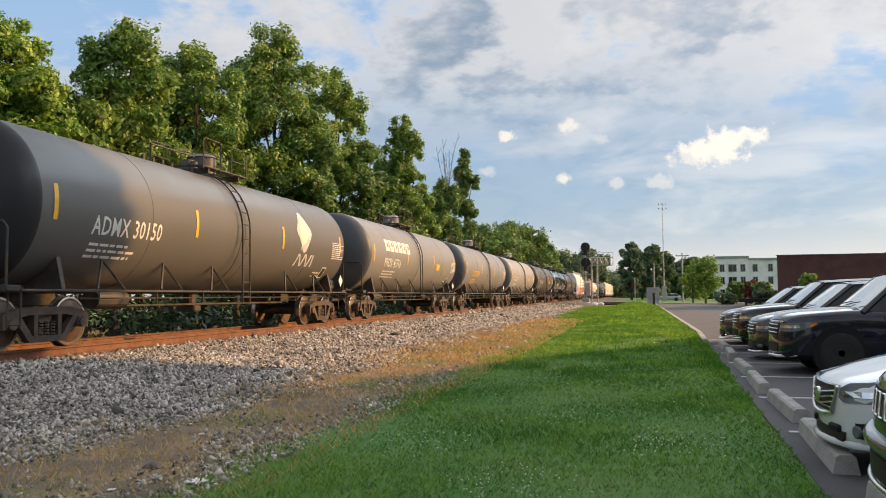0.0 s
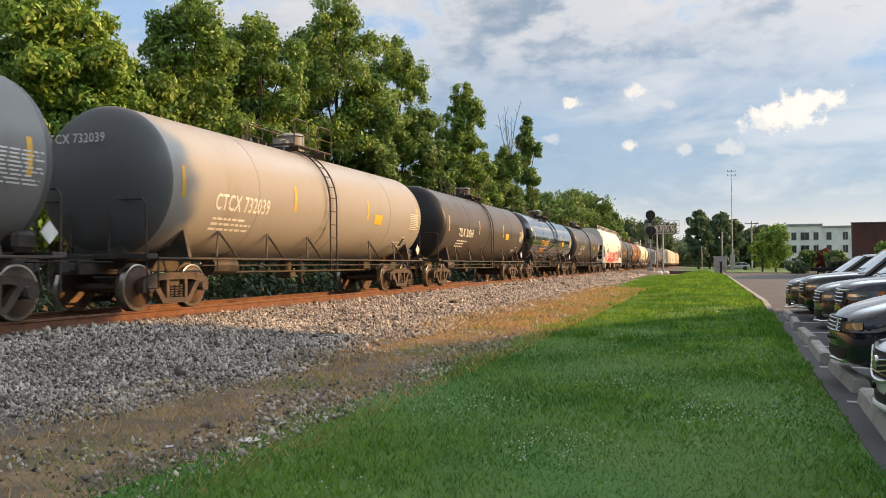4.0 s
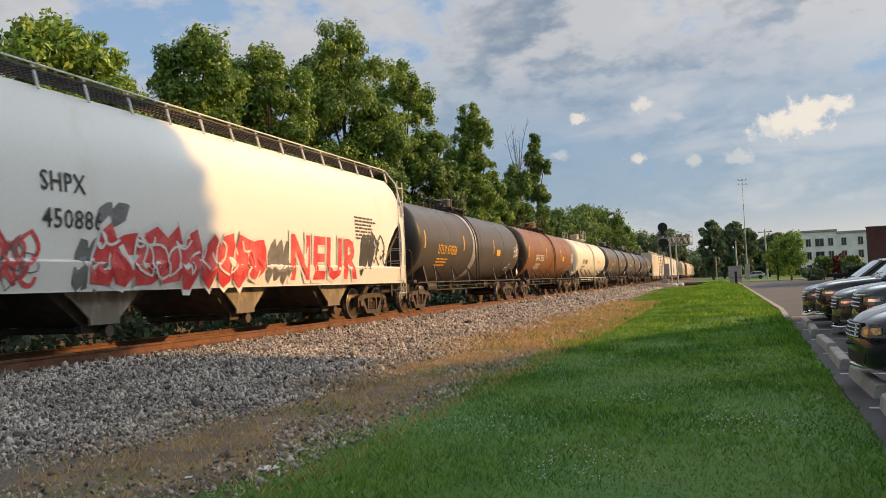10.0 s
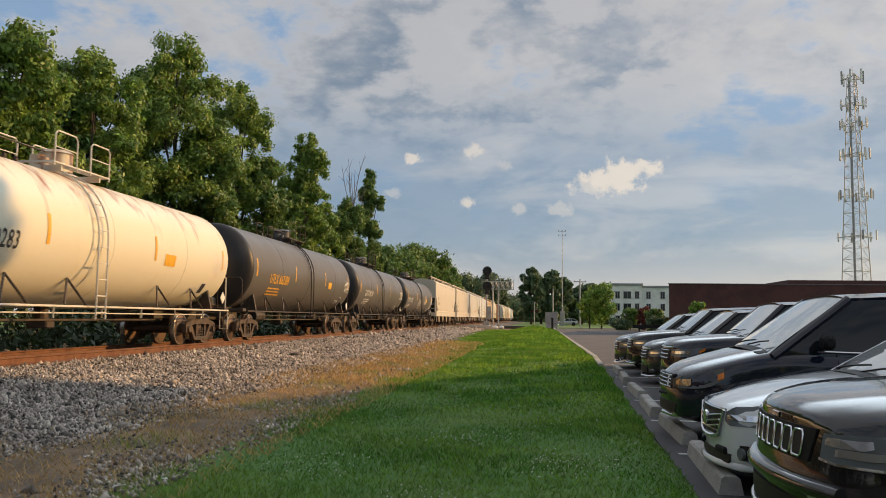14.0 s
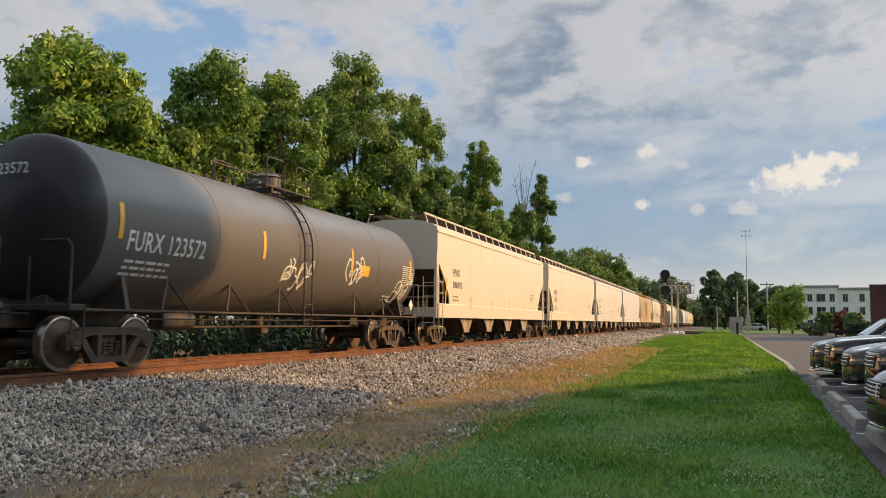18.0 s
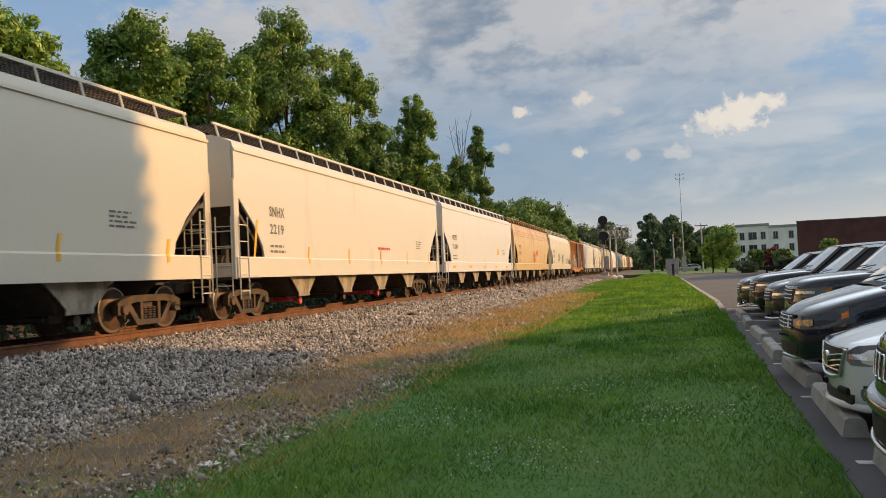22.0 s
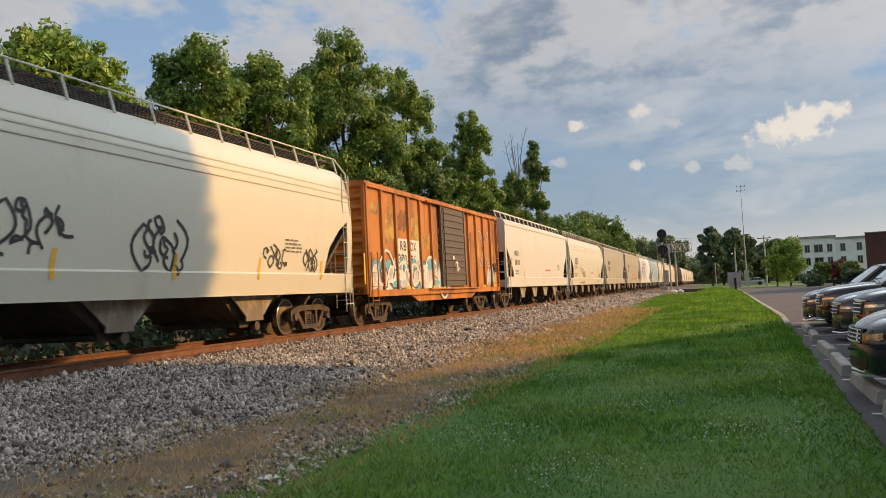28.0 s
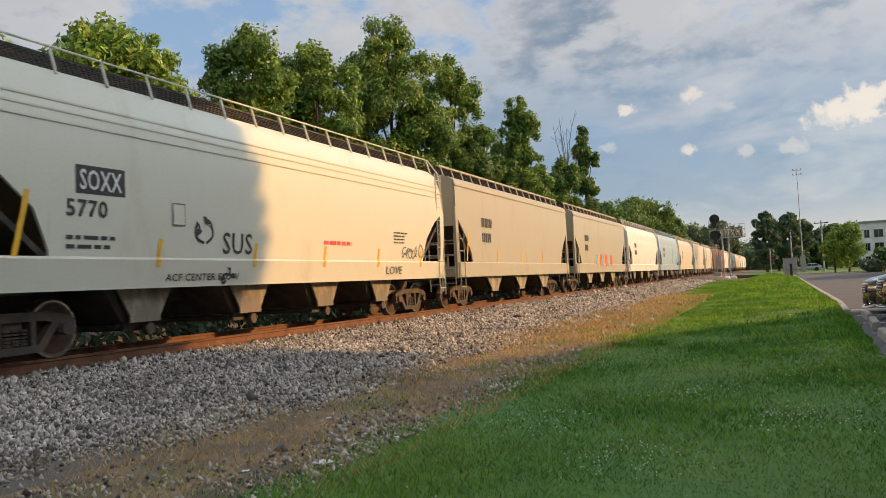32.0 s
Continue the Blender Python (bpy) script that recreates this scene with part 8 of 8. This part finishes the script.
def utility_pole(az, d, el, lab):
    x, y = d * math.sin(radians(az)), d * math.cos(radians(az))
    top = 1.4 + d * math.tan(radians(el))
    ob = thing("utility_pole", pose(x, y, 0), lab, "utility pole")
    part("pole", lambda bm: limb(bm, [(0, 0, 0), (0, 0, top)], 0.17, 0.11, 8), M_GALV, ob)
    part("crossarm", lambda bm: box(bm, (0, 0, top - 0.5), (2.4, 0.12, 0.14)), M_BARK, ob)
    for k in (-1, 0, 1):
        part("insulator", lambda bm, k=k: rod(bm, (k * 1.0, 0, top - 0.43), (k * 1.0, 0, top - 0.2), 0.06, 6), M_GALV, ob)
    return ob


light_mast()
utility_pole(2.88, 160, 2.75, "grey utility pole with one crossarm")
utility_pole(1.05, 175, 2.1, "slim utility pole before the far trees")


def cell_tower():
    d = 165.0
    x, y = d * math.sin(radians(20.2)), d * math.cos(radians(20.2))
    H = 1.4 + d * math.tan(radians(15.3))
    ob = thing("cell_tower", pose(x, y, 0), "tall galvanised lattice tower hung with antenna panels", "lattice tower")
    w0, w1 = 5.6, 1.5
    wid = lambda z: (w0 + (w1 - w0) * z / H)
    corner = lambda k, z: Vector((wid(z) * 0.58 * math.cos(k * 2.094 + 0.4), wid(z) * 0.58 * math.sin(k * 2.094 + 0.4), z))
    for k in range(3):
        part("leg", lambda bm, k=k: limb(bm, [corner(k, H * j / 6) for j in range(7)], 0.10, 0.07, 6), M_TOWER, ob)
    n = 22
    for k in range(3):
        def brace(bm, k=k):
            for j in range(n):
                a, b = H * j / n, H * (j + 1) / n
                rod(bm, corner(k, a), corner(k + 1, b), 0.035, 4)
                rod(bm, corner(k + 1, a), corner(k, b), 0.035, 4)
                rod(bm, corner(k, b), corner(k + 1, b), 0.045, 4)
        part("bracing", brace, M_TOWER, ob)
    part("cable_run", lambda bm: box(bm, (-0.9, -0.9, H * 0.5), (0.34, 0.25, H * 0.96)), M_GREYBOX, ob)
    for lev, (z, arms) in enumerate(((0.985, 6), (0.88, 9), (0.80, 9), (0.68, 12), (0.52, 9), (0.36, 6))):
        zz = H * z
        def plat(bm, zz=zz):
            for k in range(3):
                a, b = corner(k, zz) * 1.0, corner(k + 1, zz) * 1.0
                r = wid(zz) * 0.58 + 1.15
                p = Vector((r * math.cos(k * 2.094 + 0.4), r * math.sin(k * 2.094 + 0.4), zz))
                q = Vector((r * math.cos((k + 1) * 2.094 + 0.4), r * math.sin((k + 1) * 2.094 + 0.4), zz))
                rod(bm, p, q, 0.06, 5)
                rod(bm, corner(k, zz), p, 0.06, 5)
        part("antenna_mount", plat, M_TOWER, ob)
        for k in range(arms):
            a = 2 * math.pi * k / arms + 0.3 * lev
            r = wid(zz) * 0.5 + 1.1
            part("antenna_panel", lambda bm, a=a, r=r, zz=zz, lev=lev: box(bm, (r * math.cos(a), r * math.sin(a), zz + 0.1), (0.22, 0.32, 1.7 if lev else 2.4), Matrix.Rotation(a, 3, "Z")), M_WALLW if k % 3 else M_GREYBOX, ob)
    part("lightning_rod", lambda bm: rod(bm, (0, 0, H), (0, 0, H + 1.6), 0.05, 5), M_TOWER, ob)


cell_tower()


def block_signal():
    """Two searchlight heads on a mast beside the track, with a cantilever lattice arm behind."""
    x, y = -6.9, 112.0
    ob = thing("railway_signal", pose(x, y, 0.3), "black railway signal mast with two round-hooded heads", "railway signal")
    part("mast", lambda bm: rod(bm, (0, 0, 0), (0, 0, 7.9), 0.10, 10), M_GALV, ob)
    part("base", lambda bm: box(bm, (0, 0, 0.35), (0.9, 0.9, 0.7), bevel=0.04), M_CONCRETE, ob)
    part("case", lambda bm: box(bm, (0.35, 0.1, 1.9), (0.55, 0.5, 1.7), bevel=0.04), M_GREYBOX, ob)
    for z in (7.55, 5.45):
        h = part("signal_head", lambda bm, z=z: [rod(bm, (0.05, -0.22, z), (0.05, -0.16, z), 0.62, 24), box(bm, (0.05, -0.05, z - 0.35), (0.55, 0.3, 1.5), bevel=0.06)], M_LAMPBLACK, ob)
        for k in range(3):
            part("hood", lambda bm, z=z, k=k: rod(bm, (0.05, -0.62, z + 0.34 - 0.34 * k), (0.05, -0.2, z + 0.34 - 0.34 * k), 0.15, 12), M_LAMPBLACK, h)
    part("ladder", lambda bm: ladder(bm, -0.45, 0.1, 0.2, 7.4, 0.45, "x", 18, 0.02), M_GALV, ob)
    part("platform", lambda bm: [box(bm, (-0.1, 0.1, 3.9), (1.2, 0.9, 0.06)), box(bm, (-0.1, 0.1, 6.1), (1.2, 0.9, 0.06))], M_GALV, ob)
    g = thing("signal_gantry", pose(-7.3, 135.0, 1.0), "galvanised lattice cantilever carrying signals over the road", "signal gantry")
    for k, dx in enumerate((0, 0.9)):
        part("upright", lambda bm, dx=dx: rod(bm, (dx, 0, -0.75), (dx, 0, 6.6), 0.12, 8), M_GALV, g)

    def lattice(bm):
        L = 3.4
        for z in (5.2, 6.4):
            for yy in (-0.3, 0.3):
                rod(bm, (-0.3, yy, z), (L, yy, z), 0.06, 6)
        for k in range(9):
            a = -0.3 + k * (L + 0.3) / 9
            b = a + (L + 0.3) / 9
            for yy in (-0.3, 0.3):
                rod(bm, (a, yy, 5.2 if k % 2 else 6.4), (b, yy, 6.4 if k % 2 else 5.2), 0.04, 5)
                rod(bm, (b, yy, 5.2), (b, yy, 6.4), 0.04, 5)
        for k in range(8):
            rod(bm, (-0.3 + k * 0.75, -0.3, 6.4), (-0.3 + k * 0.75, -0.3, 7.2), 0.025, 4)
        rod(bm, (-0.3, -0.3, 7.2), (L, -0.3, 7.2), 0.03, 5)
    part("cantilever", lattice, M_GALV, g)


block_signal()


def crossing_things():
    # grey relay cabinet at the end of the kerb
    d = 121.0
    x, y = d * math.sin(radians(0.92)), d * math.cos(radians(0.92))
    cab = thing("relay_cabinet", pose(x, y, 0.50), "pale grey equipment cabinet at the end of the lawn", "cabinet")
    part("body", lambda bm: box(bm, (0, 0, 1.05), (1.75, 0.9, 1.55), bevel=0.04), M_GREYBOX, cab)
    part("roof", lambda bm: box(bm, (0, 0, 1.87), (1.9, 1.05, 0.10), bevel=0.02), M_GREYBOX, cab)
    part("base", lambda bm: box(bm, (0, 0, -0.1), (1.6, 0.8, 0.80)), M_CONCRETE, cab)
    for sx in (-0.43, 0.43):
        dr = part("door", lambda bm, sx=sx: box(bm, (sx, -0.46, 1.05), (0.80, 0.03, 1.40), bevel=0.008), M_GREYBOX, cab)
        part("handle", lambda bm, sx=sx: box(bm, (sx * 0.25, -0.49, 1.05), (0.04, 0.04, 0.2)), M_STEELD, dr)
    # short dark post on the lawn's tip
    b = thing("marker_post", pose(1.55, 92, ground_height(1.55, 92) - 0.05), "short black marker post in the grass", "post")
    part("post", lambda bm: box(bm, (0, 0, 0.65), (0.24, 0.24, 1.35), bevel=0.03), M_LAMPBLACK, b)
    part("cap", lambda bm: box(bm, (0, 0, 1.34), (0.28, 0.28, 0.06), bevel=0.02), M_LAMPBLACK, b)
    # crossing mast with bells and red lamps
    m = thing("crossing_signal", pose(-0.6, 150, 0.2), "level crossing mast with red lamps", "crossing signal")
    part("mast", lambda bm: rod(bm, (0, 0, 0), (0, 0, 4.2), 0.07, 8), M_GALV, m)
    for s in (-1, 1):
        part("lamp", lambda bm, s=s: rod(bm, (s * 0.4, -0.2, 2.6), (s * 0.4, -0.08, 2.6), 0.28, 14), M_LAMPBLACK, m)
        part("lens", lambda bm, s=s: rod(bm, (s * 0.4, -0.215, 2.6), (s * 0.4, -0.2, 2.6), 0.11, 12), M_REDLENS, m)
    # broken concrete, old ties and a white sack beside the signal
    rnd = random.Random(6)
    for k in range(12):
        ob = part("old_tie", lambda bm: box(bm, (0, 0, 0.09), (0.24, 2.5, 0.18), bevel=0.015), M_TIE, None, key="old_tie",
                  m=pose(rnd.uniform(-5.6, -3.0), 108 + k * 2.2 + rnd.uniform(-0.8, 0.8), 0.10 + 0.02 * (k % 3), 0, rnd.uniform(-4, 4), rnd.uniform(40, 120)))
        tagged(ob, "discarded grey wooden tie lying beside the track", "railway tie", "discarded ties")
    for k in range(3):
        def sack(bm, k=k):
            bmesh.ops.create_icosphere(bm, subdivisions=2, radius=0.34)
            for v in bm.verts:
                v.co = Vector((v.co.x * 1.2, v.co.y, max(-0.25, v.co.z * 0.7))) * (1 + 0.25 * noise.noise(v.co * 3 + Vector((k, 0, 0))))
        ob = part("white_sack", sack, M_WHITE, None, m=pose(-5.9 + 0.7 * k, 100.5 + 0.5 * k, 0.34), smooth=60)
        tagged(ob, "crumpled white sack by the signal base", "sack", "sacks by the signal")
    # dark gravel heap
    def heap(bm):
        bmesh.ops.create_icosphere(bm, subdivisions=3, radius=1.0)
        for v in bm.verts:
            v.co = Vector((v.co.x * 2.6, v.co.y * 3.5, max(0, v.co.z) * 0.55)) * (1 + 0.2 * noise.noise(v.co * 2.5))
    ob = part("gravel_heap", heap, M_BALLAST, None, m=pose(-7.2, 97, 0.1), smooth=60)
    tagged(ob, "low heap of pale gravel near the signal", "gravel heap")
    # asphalt road that crosses the far end and a guard rail
    part("crossing_road", lambda bm: box(bm, (20, 140, -0.02), (80, 9, 0.06)), M_ASPHALT)
    tagged(bpy.data.objects["crossing_road"], "asphalt road across the end of the car park", "road", kind="structure")
    g = thing("guard_rail", pose(0, 0, 0), "low dark rail along the far edge of the car park", "rail")
    part("beam", lambda bm: box(bm, (16.2, 105, 0.62), (9.0, 0.25, 0.42), bevel=0.04), M_LAMPBLACK, g)
    for k in range(4):
        part("post", lambda bm, k=k: box(bm, (12.5 + 2.5 * k, 105.1, 0.28), (0.2, 0.2, 0.6)), M_LAMPBLACK, g)
    # two parked cars seen small by the far drive
    grey = surface("far_car_paint", (0.40, 0.41, 0.42), 0.3, 0.2, 0.05, 1, 40, coat=0.5)
    for k, (az, d) in enumerate(((5.45, 128), (1.35, 190))):
        vehicle("parked_car", "small pale parked car by the far drive", d * math.sin(radians(az)), d * math.cos(radians(az)), R_CROSS, (1.2, 1.95, 3.6, 4.4, 1.55, 1.05), grey, (0.34, 0.92, 3.6, 6), front_suv)


crossing_things()


# ---- unseen building and tree, added beyond the car park to shade the foreground ----
def sunward(x, y, z, plane=20.0):
    """Where the ray from a place back to the sun meets the upright plane at x = plane, as y and z."""
    k = (plane - x) / SUN_DIR.x
    return (y + k * SUN_DIR.y, z + k * SUN_DIR.z)


def shade_givers():
    away = SUN_DIR * 2.0
    drop = away.z
    ob = thing("shade_building", pose(*away), "tall brick building with a sloping roof beyond the car park", "building")
    eaves = [sunward(-4.65, 11.4, 0.1), sunward(-2.25, 18.3, 0.1), sunward(-0.47, 21.5, 0.05), sunward(1.75, 25.2, 0.0)]
    # gap left between wall and roof to let a lit streak onto the lawn
    slit = [sunward(-1.74, 14.07, 0.1), sunward(1.55, 18.4, 0.05)]
    low = eaves[0][1]
    gap = 0.13
    part("wall", lambda bm: prism(bm, [(2, 0), (2, low - 0.75), (slit[0][0] - 2.6, slit[0][1] + 0.35), (slit[0][0], slit[0][1] - gap), (slit[1][0], slit[1][1] - gap), (slit[1][0] + 3, slit[1][1] - 2.0), (33, 0)], "x", 20.0, 20.4), M_BRICK, ob)
    part("roof", lambda bm: prism(bm, [(2, low - 0.75), (slit[0][0] - 2.6, slit[0][1] + 0.5), (slit[0][0], slit[0][1] + gap), (slit[1][0], slit[1][1] + gap), (slit[1][0] + 2.5, slit[1][1] - 0.6), (eaves[3][0] + 0.3, eaves[3][1] - 1.6), (eaves[3][0] + 3.5, eaves[3][1] - 2.8),
                                       (eaves[3][0] + 4.5, eaves[3][1] - 2.0), eaves[3], eaves[2], eaves[1], eaves[0], (2, low + 0.3)], "x", 19.9, 20.5), M_ROOF, ob)
    part("lower_storeys", lambda bm: box(bm, (23, 18, -drop / 2), (6.0, 33, drop)), M_BRICK, ob)
    top = sunward(-12.6, 14, 5.6)[1] + 1.0
    part("upper_storey", lambda bm: prism(bm, [(8, low), (eaves[0][0], low), (eaves[0][0], top), (8, top)], "x", 20.05, 26.0), M_BRICK, ob)
    # added, unseen tree whose crown overhangs the building's end: its rim throws the rounded shadow edge on the train
    rim_lo, rim_hi = sunward(-9.7, 14.2, 1.6), sunward(-9.7, 13.6, 5.0)
    cz, cy = (rim_lo[1] + rim_hi[1]) / 2, rim_lo[0] - 4.0
    rng = np.random.default_rng(77)
    t = thing("shade_tree", pose(20.2 + away.x, cy + away.y, away.z), "dense dark green tree beside the brick building", "tree")
    part("trunk", lambda bm: limb(bm, [(0, 0, -drop), (0.1, -0.4, 5), (0, 0, 13)], 0.4, 0.12), M_BARK, t)
    v, f = leaf_cloud(rng, [(0, -0.2, cz), (0, 1.4, cz - 0.8), (0, 1.2, cz + 1.4), (0, -0.3, cz + 3.4), (0, -0.4, cz - 2.9)], [(2.2, 3.6, 3.0), (1.6, 2.5, 2.0), (1.8, 2.6, 2.2), (2.0, 3.3, 2.4), (1.5, 2.3, 1.8)], 42000, 0.26, ragged=0.05)
    piece("crown", fast_mesh("crown", v, f, M_LEAF_B), M_LEAF_B, t)
    # unseen woods added behind the eye, to darken what the parked cars reflect
    c = [(rng.uniform(-3, 48) if k % 3 else rng.uniform(-60, -20), rng.uniform(-34, -22), rng.uniform(1.0, 13.0)) for k in range(150)]
    v, f = leaf_cloud(rng, c, [(3.2, 3.0, 3.0)] * 150, 14000, 0.9)
    ob = new("woods_behind", fast_mesh("woods_behind", v, f, M_LEAF_B))
    tagged(ob, "dark green woods on the far side of the street", "woods", kind="stuff")


shade_givers()


# ---- litter and bare patches ----
def make_litter():
    rnd = random.Random(44)
    spots = [(-3.34, 5.63, 0.07), (-3.42, 6.35, 0.04), (-3.22, 6.75, 0.025), (-3.75, 5.2, 0.025), (-4.3, 7.4, 0.025), (0.35, 24.0, 0.07), (1.35, 26.5, 0.06)]
    for x, y, r in spots:
        def scrap(bm, r=r):
            bmesh.ops.create_grid(bm, x_segments=6, y_segments=6, size=r)
            for v in bm.verts:
                v.co.z = r * 0.45 * abs(noise.noise(v.co * (3.2 / r) + Vector((r * 90, 1, 0))))
                v.co.x *= 1.0 + 0.5 * noise.noise(v.co * (2.0 / r))
            bmesh.ops.solidify(bm, geom=bm.faces[:], thickness=0.003)
        ob = part("litter_scrap", scrap, M_WHITE, None, m=pose(x, y, ground_height(x, y) + 0.012, 0, 0, rnd.uniform(0, 180)))
        tagged(ob, "crumpled white paper scrap lying on the ground", "litter", "litter on the verge")


make_litter()


# ---- what moves: the train rolls towards and past the camera ----
def motions():
    times = [0, 4, 8, 12, 16, 20, 24, 28, 32]
    for car in CARS:
        walk(car, [(t, pose(TRACK_X, car["centre"] - travel(t), RAIL_Z)) for t in times])

    # wheelsets of the cars that pass close by turn with the rails
    steps = [k / FPS for k in range(0, 32 * FPS + 1)]
    for w, dy, car in WHEELSETS:
        if car["centre"] < 150:
            rows = [(t, Matrix.Translation((0, dy, 0.457)) @ Matrix.Rotation(travel(t) / 0.457, 4, "X")) for t in steps]
            walk(w, rows)
    # the minivan rolls the last metres into its stall
    back = [(0, 4.9), (0.5, 3.75), (1.0, 2.7), (1.5, 1.75), (2.0, 0.92), (2.3, 0.50), (2.6, 0.20), (3.0, 0.04), (3.4, 0.0), (8, 0.0), (20, 0.0), (32, 0.0)]
    walk(VAN, [(t, pose(1.42 + d, 10.55, 0)) for t, d in back])


motions()
